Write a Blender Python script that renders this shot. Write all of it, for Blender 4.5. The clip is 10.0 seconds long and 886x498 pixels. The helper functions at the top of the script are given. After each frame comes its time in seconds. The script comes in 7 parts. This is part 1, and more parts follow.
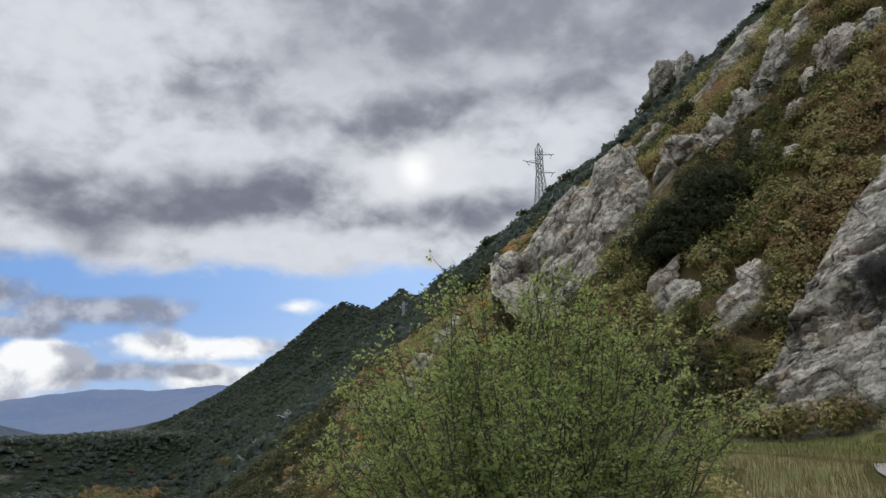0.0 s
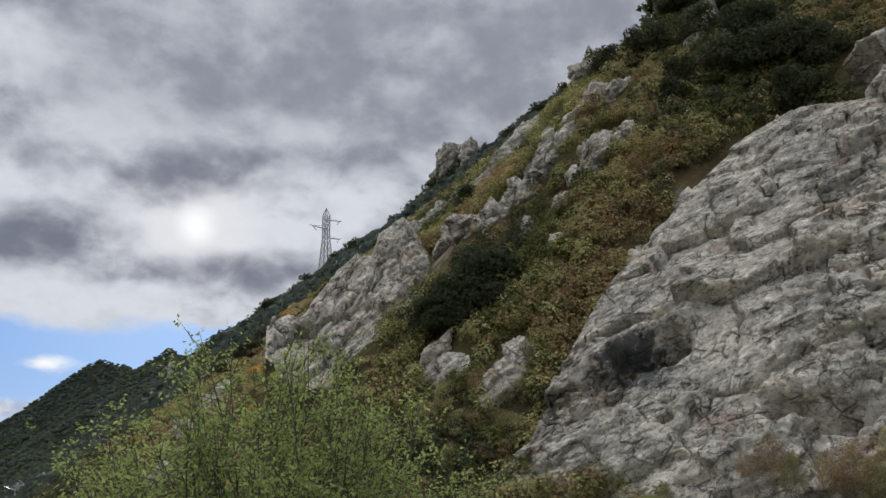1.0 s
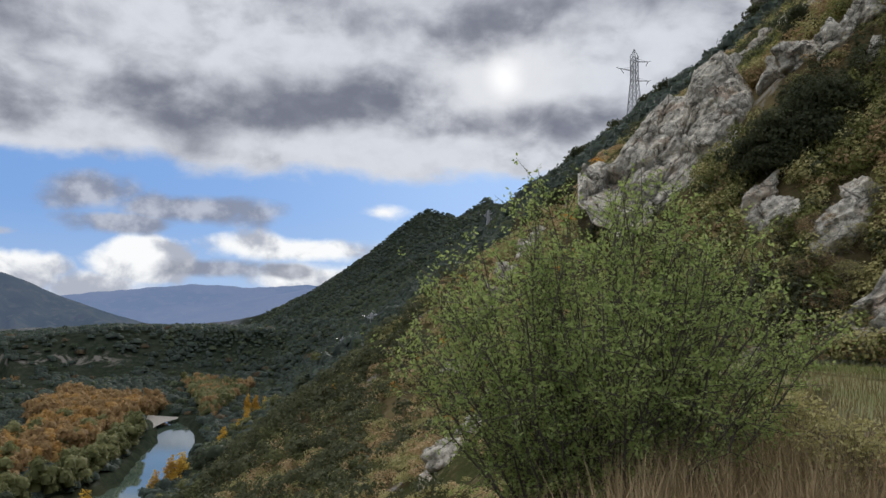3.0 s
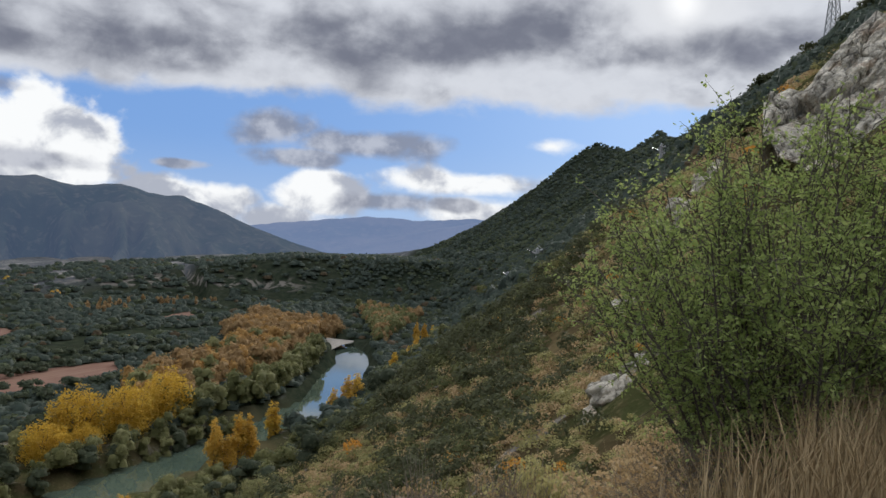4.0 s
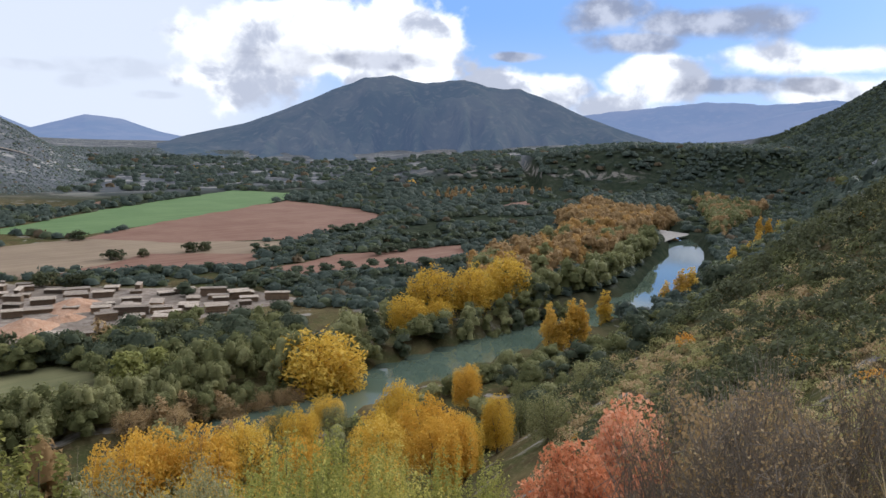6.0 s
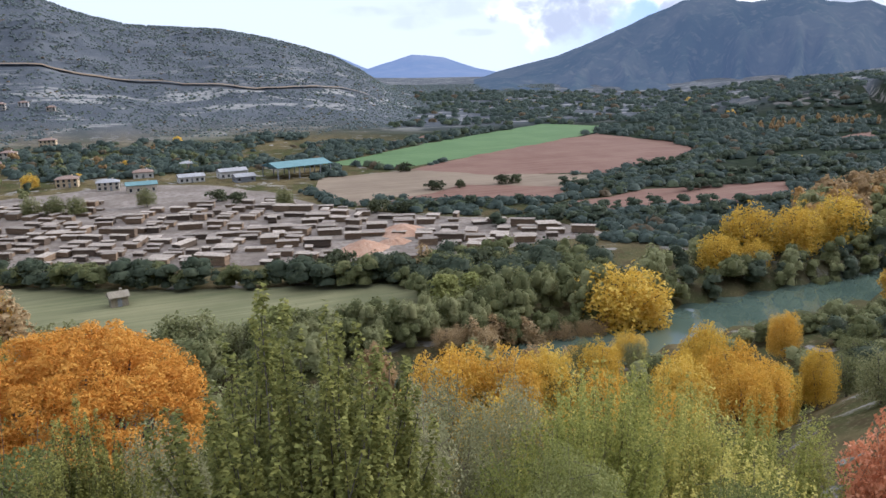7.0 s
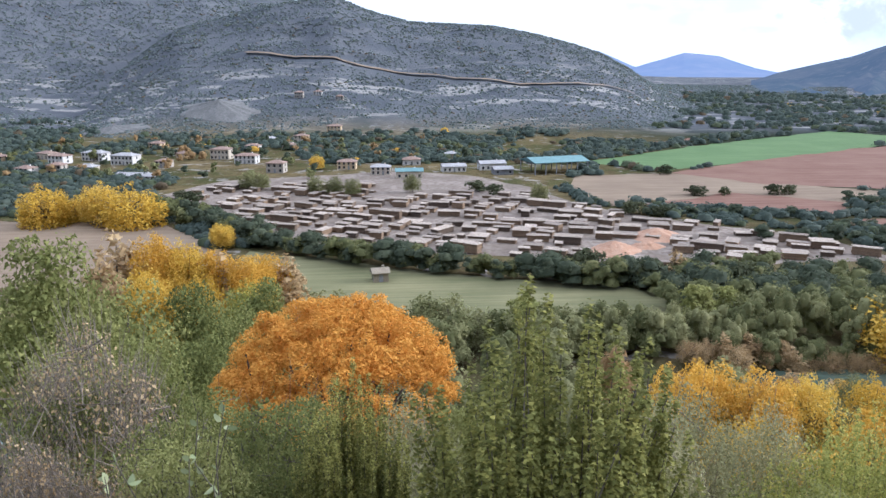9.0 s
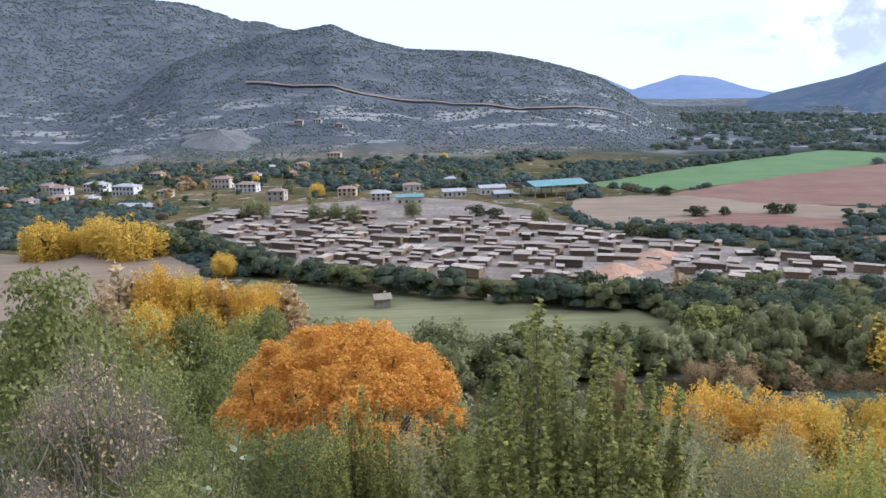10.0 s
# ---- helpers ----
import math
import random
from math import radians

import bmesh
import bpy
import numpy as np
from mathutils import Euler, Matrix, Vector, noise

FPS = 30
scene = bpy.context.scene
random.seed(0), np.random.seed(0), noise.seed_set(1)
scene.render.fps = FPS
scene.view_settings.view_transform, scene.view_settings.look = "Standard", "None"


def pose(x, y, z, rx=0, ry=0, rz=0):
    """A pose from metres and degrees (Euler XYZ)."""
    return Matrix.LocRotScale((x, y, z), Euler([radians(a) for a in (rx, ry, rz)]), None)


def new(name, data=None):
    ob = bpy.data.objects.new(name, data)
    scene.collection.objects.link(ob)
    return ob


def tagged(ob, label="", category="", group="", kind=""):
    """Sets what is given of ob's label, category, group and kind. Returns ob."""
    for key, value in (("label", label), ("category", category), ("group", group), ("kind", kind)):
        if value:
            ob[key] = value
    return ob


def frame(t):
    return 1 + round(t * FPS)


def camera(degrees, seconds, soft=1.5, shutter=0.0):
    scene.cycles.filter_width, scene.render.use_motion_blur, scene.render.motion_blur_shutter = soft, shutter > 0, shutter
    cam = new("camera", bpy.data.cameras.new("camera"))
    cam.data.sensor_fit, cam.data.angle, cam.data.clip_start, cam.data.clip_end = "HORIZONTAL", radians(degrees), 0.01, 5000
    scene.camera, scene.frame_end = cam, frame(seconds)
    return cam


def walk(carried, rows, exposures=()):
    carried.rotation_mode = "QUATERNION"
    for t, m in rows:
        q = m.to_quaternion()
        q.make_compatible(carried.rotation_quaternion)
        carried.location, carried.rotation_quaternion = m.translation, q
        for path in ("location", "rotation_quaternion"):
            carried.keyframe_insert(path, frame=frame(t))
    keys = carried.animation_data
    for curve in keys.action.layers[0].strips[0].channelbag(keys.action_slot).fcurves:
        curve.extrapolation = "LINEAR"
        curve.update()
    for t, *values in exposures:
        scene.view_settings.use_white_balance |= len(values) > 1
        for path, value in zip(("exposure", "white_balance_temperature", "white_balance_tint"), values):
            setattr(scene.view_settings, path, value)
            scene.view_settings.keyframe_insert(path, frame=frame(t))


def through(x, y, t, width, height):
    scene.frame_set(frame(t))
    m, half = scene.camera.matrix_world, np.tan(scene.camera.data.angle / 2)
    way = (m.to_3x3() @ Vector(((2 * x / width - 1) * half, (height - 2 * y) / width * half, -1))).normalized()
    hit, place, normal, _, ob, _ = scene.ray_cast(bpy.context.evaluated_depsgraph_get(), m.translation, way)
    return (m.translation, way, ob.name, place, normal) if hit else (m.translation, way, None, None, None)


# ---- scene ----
cam = camera(60.53, 10.0)
walk(cam, [
    (0.0, pose(0.000, 0.000, 55.000, 102.67, 1.75, 0.39)),
    (0.5, pose(0.089, 0.000, 55.034, 106.60, 2.13, -8.35)),
    (1.0, pose(0.188, 0.010, 55.050, 107.09, 2.01, -16.32)),
    (1.5, pose(0.222, 0.014, 55.046, 106.09, 1.64, -18.98)),
    (2.0, pose(0.208, 0.012, 55.037, 104.26, 0.70, -15.23)),
    (2.5, pose(0.114, -0.007, 54.996, 100.43, -0.29, -5.01)),
    (3.0, pose(0.001, -0.004, 54.949, 95.84, -1.00, 6.42)),
    (3.2, pose(-0.014, -0.003, 54.939, 94.41, -0.69, 10.39)),
    (4.5, pose(-0.114, -0.002, 54.878, 89.45, -3.87, 21.71)),
    (5.0, pose(-0.131, -0.016, 54.876, 89.03, -3.64, 25.86)),
    (6.3, pose(-0.182, -0.157, 54.828, 78.66, -0.44, 49.92)),
    (6.5, pose(-0.190, -0.178, 54.821, 77.42, 0.12, 54.43)),
    (7.0, pose(-0.208, -0.303, 54.825, 76.33, 0.98, 66.15)),
    (7.5, pose(-0.216, -0.420, 54.817, 75.35, 1.44, 76.53)),
    (8.0, pose(-0.211, -0.490, 54.822, 75.03, 1.06, 82.41)),
    (8.5, pose(-0.219, -0.510, 54.835, 75.51, 0.33, 85.15)),
    (9.0, pose(-0.219, -0.514, 54.842, 76.29, 0.05, 85.51)),
    (9.5, pose(-0.235, -0.546, 54.845, 76.77, 0.24, 85.76)),
    (10.0, pose(-0.245, -0.583, 54.832, 78.17, 1.07, 85.37)),
], exposures=[(0.0, 0.0, 6250, 10), (5.0, 0.0, 6200, 10), (6.5, 0.56, 5750, 12), (7.0, 0.62, 5550, 13), (7.6, 0.88, 5450, 14), (8.6, 0.97, 5400, 14), (10.0, 0.78, 5300, 14)])

# ---- light: a low sun behind broken cloud ----
SUN_AZ, SUN_EL = 2.0, 18.5
sun = new("sun", bpy.data.lights.new("sun", "SUN"))
sun.data.energy, sun.data.angle, sun.data.color = 2.8, radians(18), (1.0, 0.93, 0.84)
sa, se = radians(SUN_AZ), radians(SUN_EL)
sun_way = Vector((-math.sin(sa) * math.cos(se), math.cos(sa) * math.cos(se), math.sin(se)))
sun.matrix_world = Matrix.Translation((0, 0, 200)) @ sun_way.to_track_quat("Z", "Y").to_matrix().to_4x4()


class Nodes:
    """Short hands for node trees."""

    def __init__(self, tree):
        self.tree = tree

    def put(self, kind, ins=None, operation=None, clamp=False):
        n = self.tree.nodes.new(kind)
        if operation:
            n.operation = operation
        if clamp:
            n.use_clamp = True
        for k, v in (ins or {}).items():
            if isinstance(v, bpy.types.NodeSocket):
                self.tree.links.new(v, n.inputs[k])
            else:
                n.inputs[k].default_value = v
        return n

    def math(self, op, a, b=0.0, c=0.0, clamp=False):
        return self.put("ShaderNodeMath", {0: a, 1: b, 2: c}, op, clamp).outputs[0]

    def step(self, v, lo, hi):
        n = self.put("ShaderNodeMapRange", {0: v, 1: lo, 2: hi, 3: 0.0, 4: 1.0})
        n.interpolation_type = "SMOOTHSTEP"
        return n.outputs[0]

    def mix(self, f, a, b, mode="MIX"):
        n = self.put("ShaderNodeMix")
        n.data_type, n.blend_type = "RGBA", mode
        for i, v in ((0, f), (6, a), (7, b)):
            if isinstance(v, bpy.types.NodeSocket):
                self.tree.links.new(v, n.inputs[i])
            else:
                n.inputs[i].default_value = v if i == 0 else (*v[:3], 1.0)
        return n.outputs[2]

    def noise(self, vec, scale, detail=4.0, rough=0.55, warp=0.0, out=0):
        ins = {"Scale": scale, "Detail": detail, "Roughness": rough, "Distortion": warp}
        if vec is not None:
            ins["Vector"] = vec
        return self.put("ShaderNodeTexNoise", ins).outputs[out]


world = bpy.data.worlds.new("sky")
scene.world = world
world.use_nodes = True
wt = world.node_tree
wt.nodes.clear()
W = Nodes(wt)
sky = W.put("ShaderNodeTexSky")
sky.sky_type, sky.sun_disc, sky.sun_elevation, sky.sun_rotation = "NISHITA", False, se, -sa
sky.altitude, sky.dust_density = 500.0, 1.5
way = W.put("ShaderNodeTexCoord").outputs["Generated"]
sx, sy, sz = W.put("ShaderNodeSeparateXYZ", {0: way}).outputs
el = W.math("MULTIPLY", W.math("ARCSINE", sz), 57.2958)
az = W.math("MULTIPLY", W.math("ARCTAN2", W.math("MULTIPLY", sx, -1.0), sy), 57.2958)
# cloud field: flattened cells near the horizon, larger overhead
plane = W.put("ShaderNodeCombineXYZ", {0: W.math("MULTIPLY", az, 0.05), 1: W.math("MULTIPLY", el, 0.075), 2: 0.0}).outputs[0]
fine = W.noise(plane, 2.8, 6.0, 0.5, 0.25)
wav = W.math("MULTIPLY", W.math("SUBTRACT", fine, 0.5), 9.0)
wav2 = W.math("MULTIPLY", W.math("SUBTRACT", W.noise(plane, 9.0, 6.0, 0.6), 0.5), 3.0)
jag = W.math("ADD", wav, wav2)


billow_at = W.put("ShaderNodeCombineXYZ", {0: W.math("MULTIPLY", az, 0.30), 1: W.math("MULTIPLY", el, 0.36), 2: 3.0}).outputs[0]
billow = W.math("MULTIPLY", W.math("SUBTRACT", W.noise(billow_at, 1.0, 5.0, 0.5), 0.5), 5.0)


def puff(a, e, ra, re, soft=0.55, jagged=1.0, rim_by=None):
    """A cloud round azimuth a and elevation e, its rim broken up."""
    u = W.math("DIVIDE", W.math("SUBTRACT", az, a), ra)
    v = W.math("DIVIDE", W.math("SUBTRACT", el, e), re)
    r = W.math("SQRT", W.math("ADD", W.math("MULTIPLY", u, u), W.math("MULTIPLY", v, v)))
    r = W.math("ADD", r, W.math("MULTIPLY", jag if rim_by is None else rim_by, 0.26 * jagged))
    return W.math("SUBTRACT", 1.0, W.step(r, 1.0 - soft, 1.0 + soft * 0.4))


def most(*vs):
    out = vs[0]
    for v in vs[1:]:
        out = W.math("MAXIMUM", out, v)
    return out


# the deck: all the sky above about eleven degrees, thick parts dark, thin parts bright
rim = W.math("ADD", el, W.math("MULTIPLY", jag, 0.42))
deck = W.step(rim, 10.5, 11.9)
THICK = ((25, 15.6, 9, 2.6), (11.3, 16.3, 5.6, 3.0), (0.5, 15.3, 9, 1.2), (3.5, 22.4, 9, 2.8), (-3, 29, 15, 4.2), (-8, 24.4, 6, 2.0), (38, 13.4, 9, 2.6), (27, 14.2, 6, 1.8), (50, 12.0, 6, 1.8), (-6, 15.6, 8, 1.4), (-24, 33, 22, 6), (44, 19, 12, 4), (22, 33, 14, 4))
THIN = ((24, 20.6, 8, 2.2), (16, 20.2, 5, 2.0), (17, 28, 5, 3.5), (9, 24.8, 7, 1.4), (-1.5, 25.6, 7, 1.2), (-9, 21.2, 7, 2.4), (28, 26, 6, 2.2), (2, 18.9, 4.2, 2.2), (33, 17.8, 6, 1.0), (40, 16.4, 7, 1.2), (14, 13.2, 16, 0.9), (-4, 18.6, 5, 1.6))
low = W.noise(plane, 1.7, 3.0, 0.5, 0.2)
curl = W.noise(plane, 3.8, 8.0, 0.56, 0.2)
thick = most(*[puff(a, e, ra * 1.25, re * 1.25, 1.0, 1.3) for a, e, ra, re in THICK])
thin = most(*[puff(a, e, ra * 1.25, re * 1.25, 1.0, 1.3) for a, e, ra, re in THIN])
body = W.math("ADD", W.math("MULTIPLY", low, 0.50), W.math("MULTIPLY", curl, 0.50))
body = W.math("ADD", body, W.math("MULTIPLY", W.math("SUBTRACT", thick, thin), 0.15))
under = W.math("SUBTRACT", 1.0, W.step(rim, 11.3, 13.4))
body = W.math("SUBTRACT", body, W.math("MULTIPLY", under, 0.10))
dark = W.step(body, 0.385, 0.70)
dark = W.mix(W.math("MULTIPLY", W.math("MULTIPLY", W.step(el, 21.0, 28.0), W.math("SUBTRACT", 1.0, W.step(az, 8.0, 20.0))), 0.5), dark, (0.66, 0.66, 0.66))
glare = W.math("SUBTRACT", 1.0, W.step(W.math("SQRT", W.math("ADD", W.math("POWER", W.math("SUBTRACT", az, SUN_AZ), 2.0), W.math("POWER", W.math("MULTIPLY", W.math("SUBTRACT", el, SUN_EL), 1.5), 2.0))), 0.3, 9.0))
core = W.math("SUBTRACT", 1.0, W.step(W.math("SQRT", W.math("ADD", W.math("POWER", W.math("SUBTRACT", az, SUN_AZ), 2.0), W.math("POWER", W.math("ADD", W.math("SUBTRACT", el, SUN_EL), W.math("MULTIPLY", jag, 0.3)), 2.0))), 0.0, 2.0))
deck_col = W.mix(dark, (0.69, 0.70, 0.73), (0.185, 0.195, 0.24))
wisp = W.step(W.noise(plane, 9.0, 6.0, 0.55, 0.2), 0.40, 0.68)
deck_col = W.mix(W.math("MULTIPLY", wisp, 0.16), deck_col, (0.40, 0.41, 0.455))
deck_col = W.mix(W.math("MULTIPLY", glare, W.math("SUBTRACT", 0.7, W.math("MULTIPLY", dark, 0.6))), deck_col, (0.84, 0.83, 0.82))
# deck overhead, out of view, brightened to put more light on the ground
zenith = W.step(el, 38.0, 60.0)
deck_col = W.mix(W.math("MULTIPLY", zenith, 0.8), deck_col, (1.7, 1.7, 1.75))
deck_col = W.mix(core, deck_col, (1.05, 1.03, 1.0))
# clouds under the deck
grey = most(puff(25.5, 8.1, 6.6, 1.2), puff(31.5, 8.7, 3.4, 1.3), puff(29.5, 6.9, 3.6, 0.8), puff(38.4, 5.8, 1.9, 0.45, 0.4), puff(18.2, 3.9, 2.6, 0.6, 0.5), puff(52, 10, 4, 0.7), puff(23.5, 3.9, 4.2, 0.8, 0.5), puff(66, 4.0, 4.5, 0.7), puff(57, 5.0, 6, 0.9), puff(72, 3.8, 2.2, 0.4), puff(63.5, 2.2, 1.5, 0.3), puff(48, 5.2, 5, 0.8), puff(68, 3.0, 1.5, .5))
white = most(puff(47.0, 6.0, 5.5, 4.2, 0.22, 1.2, billow), puff(53.5, 6.6, 5.5, 3.6, 0.22, 1.2, billow), puff(58, 5, 5, 3.6, 0.25, 1.2, billow), puff(38.0, 3.0, 5.5, 2.0, 0.25, 1.0, billow), puff(28.0, 4.3, 3.8, 1.9, 0.25, 1.0, billow), puff(18.5, 5.6, 7.0, 1.05, 0.5), puff(11.1, 8.5, 1.6, 0.55, 0.95, 1.6), puff(31, 2.4, 4, 1.3), puff(17, 3.4, 4, 1.2, 0.5))
haze = W.math("MULTIPLY", W.step(az, 47.0, 62.0), W.math("SUBTRACT", 1.0, W.step(az, 150.0, 170.0)))
veil = W.math("SUBTRACT", 1.0, W.step(el, 0.0, 9.0))
blue = W.mix(1.0, sky.outputs[0], (0.045, 0.062, 0.088), "MULTIPLY")
blue = W.mix(0.85, blue, (0.21, 0.38, 0.73))
blue = W.mix(W.math("MULTIPLY", veil, 0.6), blue, (0.50, 0.62, 0.80))
col = W.mix(W.math("MULTIPLY", haze, 0.9), blue, (0.66, 0.68, 0.71))
white_col = W.mix(W.step(W.math("SUBTRACT", W.noise(billow_at, 0.9, 5.0, 0.55, 0.3), W.math("MULTIPLY", el, 0.025)), 0.28, 0.50), (0.98, 0.97, 0.94), (0.44, 0.46, 0.52))
grey_col = W.mix(W.step(W.noise(billow_at, 1.3, 5.0, 0.55), 0.40, 0.64), (0.26, 0.275, 0.335), (0.52, 0.53, 0.575))
col = W.mix(white, col, white_col)
col = W.mix(W.math("MULTIPLY", grey, W.math("SUBTRACT", 0.9, W.math("MULTIPLY", haze, 0.7))), col, grey_col)
col = W.mix(deck, col, deck_col)
ground_dark = W.step(el, -2.0, -0.3)
col = W.mix(ground_dark, (0.10, 0.10, 0.08), col)
W.put("ShaderNodeOutputWorld", {0: W.put("ShaderNodeBackground", {0: col, 1: 1.0}).outputs[0]})

# ---- materials ----
def material(name, rough=0.9, **props):
    m = bpy.data.materials.new(name)
    m.use_nodes = True
    N = Nodes(m.node_tree)
    b = m.node_tree.nodes["Principled BSDF"]
    b.inputs["Roughness"].default_value = rough
    b.inputs["Specular IOR Level"].default_value = props.get("spec", 0.25)
    return m, N, b


def bump(N, b, height, strength, dist):
    n = N.put("ShaderNodeBump", {"Height": height, "Strength": strength, "Distance": dist})
    N.tree.links.new(n.outputs[0], b.inputs["Normal"])


def mottled(name, cols, sizes=(8.0, 1.2), rough=0.95, bump_m=0.0, bump_size=1.0, stops=(0.38, 0.62)):
    """Earth and growth: three colours mixed by noise at two sizes, in metres."""
    m, N, b = material(name, rough)
    p = N.put("ShaderNodeNewGeometry").outputs["Position"]
    f1 = N.step(N.noise(p, 1.0 / sizes[0], 5.0, 0.6), *stops)
    f2 = N.step(N.noise(p, 1.0 / sizes[1], 4.0, 0.65), 0.40, 0.66)
    c = N.mix(f1, cols[0], cols[1])
    c = N.mix(N.math("MULTIPLY", f2, 0.75), c, cols[2])
    N.tree.links.new(c, b.inputs["Base Color"])
    if bump_m:
        bump(N, b, N.noise(p, 1.0 / bump_size, 5.0, 0.6), 1.0, bump_m)
    return m


def rows_material(name, ca, cb, pitch, turn, cols_mix=0.5, size=25.0):
    """Ploughed or drilled soil: fine rows along one direction, broken by patches."""
    m, N, b = material(name, 0.95)
    p = N.put("ShaderNodeNewGeometry").outputs["Position"]
    q = N.put("ShaderNodeMapping", {"Vector": p, "Rotation": (0, 0, radians(turn)), "Scale": (1.0 / pitch, 0.02, 1)}).outputs[0]
    f = N.step(N.noise(q, 1.0, 3.0, 0.6), 0.35, 0.65)
    g = N.step(N.noise(p, 1.0 / size, 5.0, 0.6), 0.35, 0.68)
    c = N.mix(N.math("ADD", N.math("MULTIPLY", f, cols_mix), N.math("MULTIPLY", g, 1 - cols_mix)), ca, cb)
    N.tree.links.new(c, b.inputs["Base Color"])
    bump(N, b, f, 0.6, 0.15)
    return m


def ground_material():
    m, N, b = material("scrubby ground", 0.95, spec=0.0)
    geo = N.put("ShaderNodeNewGeometry")
    p = geo.outputs["Position"]
    n1 = N.noise(p, 1 / 45.0, 6.0, 0.62)
    n2 = N.noise(p, 1 / 6.0, 5.0, 0.65)
    n3 = N.noise(p, 1 / 0.7, 4.0, 0.6)
    c = N.mix(N.step(n1, 0.40, 0.62), (0.050, 0.056, 0.022), (0.135, 0.105, 0.052))
    c = N.mix(N.step(n2, 0.46, 0.62), c, (0.075, 0.058, 0.030))
    c = N.mix(N.math("MULTIPLY", N.step(n3, 0.5, 0.7), 0.6), c, (0.17, 0.14, 0.075))
    stone = N.math("MULTIPLY", N.step(N.noise(p, 1 / 11.0, 6.0, 0.7, 0.8), 0.56, 0.64), 0.85)
    c = N.mix(stone, c, (0.27, 0.25, 0.225))
    # grey marl on the hills across the valley, its tone blued for haze
    px = N.put("ShaderNodeSeparateXYZ", {0: p}).outputs[0]
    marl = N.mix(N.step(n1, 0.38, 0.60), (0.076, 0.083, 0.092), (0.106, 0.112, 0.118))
    pz = N.put("ShaderNodeSeparateXYZ", {0: p}).outputs[2]
    bench_way = N.put("ShaderNodeMapping", {"Vector": p, "Scale": (1.0, 0.35, 3.2)}).outputs[0]
    scar = N.step(N.noise(bench_way, 1 / 34.0, 6.0, 0.68, 0.6), 0.53, 0.60)
    foot = N.math("SUBTRACT", 1.0, N.step(pz, 28.0, 70.0))
    marl = N.mix(N.math("MULTIPLY", scar, N.math("ADD", N.math("MULTIPLY", foot, 0.80), 0.12)), marl, (0.27, 0.26, 0.24))
    py = N.put("ShaderNodeSeparateXYZ", {0: p}).outputs[1]
    # woodland floor to the north, its green blued for haze
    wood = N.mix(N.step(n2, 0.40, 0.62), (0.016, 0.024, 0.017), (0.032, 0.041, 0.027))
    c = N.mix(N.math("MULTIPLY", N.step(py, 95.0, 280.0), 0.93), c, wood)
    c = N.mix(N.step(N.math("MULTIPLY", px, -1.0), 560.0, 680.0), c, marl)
    # the pale scarp under the terrace
    scarp = N.math("MULTIPLY", N.math("MULTIPLY", N.step(py, 560.0, 620.0), N.step(pz, 7.0, 11.0)), N.math("MULTIPLY", N.math("SUBTRACT", 1.0, N.step(pz, 17.0, 25.0)), N.step(N.math("MULTIPLY", px, -1.0), 400.0, 440.0)))
    scarp = N.math("MULTIPLY", scarp, N.step(N.noise(p, 1 / 22.0, 6.0, 0.7, 0.8), 0.50, 0.57))
    c = N.mix(N.math("MULTIPLY", scarp, 0.8), c, (0.20, 0.18, 0.16))
    N.tree.links.new(c, b.inputs["Base Color"])
    bump(N, b, N.math("ADD", n3, N.math("MULTIPLY", n2, 2.0)), 0.8, 0.25)
    return m


def water_material():
    m, N, b = material("river water", 0.04, spec=0.6)
    p = N.put("ShaderNodeNewGeometry").outputs["Position"]
    c = N.mix(N.step(N.noise(p, 1 / 30.0, 3.0), 0.35, 0.65), (0.058, 0.084, 0.064), (0.085, 0.115, 0.086))
    N.tree.links.new(c, b.inputs["Base Color"])
    bump(N, b, N.noise(p, 1 / 1.5, 3.0), 0.06, 0.05)
    return m


def far_material(name, ca, cb, haze_glow, power, size):
    """Ground kilometres away; a faint blue emission stands in for the haze before it."""
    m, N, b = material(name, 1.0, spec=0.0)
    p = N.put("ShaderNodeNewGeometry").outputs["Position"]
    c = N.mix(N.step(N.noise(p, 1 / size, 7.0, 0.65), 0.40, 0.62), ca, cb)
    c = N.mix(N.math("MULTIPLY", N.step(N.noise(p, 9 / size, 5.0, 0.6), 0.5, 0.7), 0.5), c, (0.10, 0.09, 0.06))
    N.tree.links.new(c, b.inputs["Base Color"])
    b.inputs["Emission Color"].default_value = (*haze_glow, 1)
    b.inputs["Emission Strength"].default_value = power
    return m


GROUND = ground_material()
WATER = water_material()
CROP = rows_material("green crop", (0.070, 0.125, 0.042), (0.105, 0.165, 0.06), 3.0, 25)
SOIL = rows_material("red soil", (0.135, 0.066, 0.043), (0.19, 0.110, 0.075), 2.5, 25)
MEADOW = rows_material("mown meadow", (0.115, 0.118, 0.052), (0.195, 0.180, 0.090), 2.2, 10)
STUBBLE = rows_material("dry stubble", (0.16, 0.115, 0.075), (0.23, 0.175, 0.115), 2.5, 40)
YARD = mottled("yard dust", [(0.165, 0.135, 0.105), (0.25, 0.21, 0.17), (0.115, 0.085, 0.065)], (14, 2.5))
GRAVEL = mottled("pale gravel", [(0.24, 0.225, 0.20), (0.18, 0.165, 0.145), (0.30, 0.28, 0.255)], (3, 0.3), bump_m=0.02, bump_size=0.12)
MOUNT = far_material("hazed mountain woods", (0.026, 0.034, 0.022), (0.050, 0.052, 0.036), (0.18, 0.26, 0.46), 0.24, 260.0)
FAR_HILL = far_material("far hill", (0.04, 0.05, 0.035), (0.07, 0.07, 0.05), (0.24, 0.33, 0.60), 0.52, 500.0)
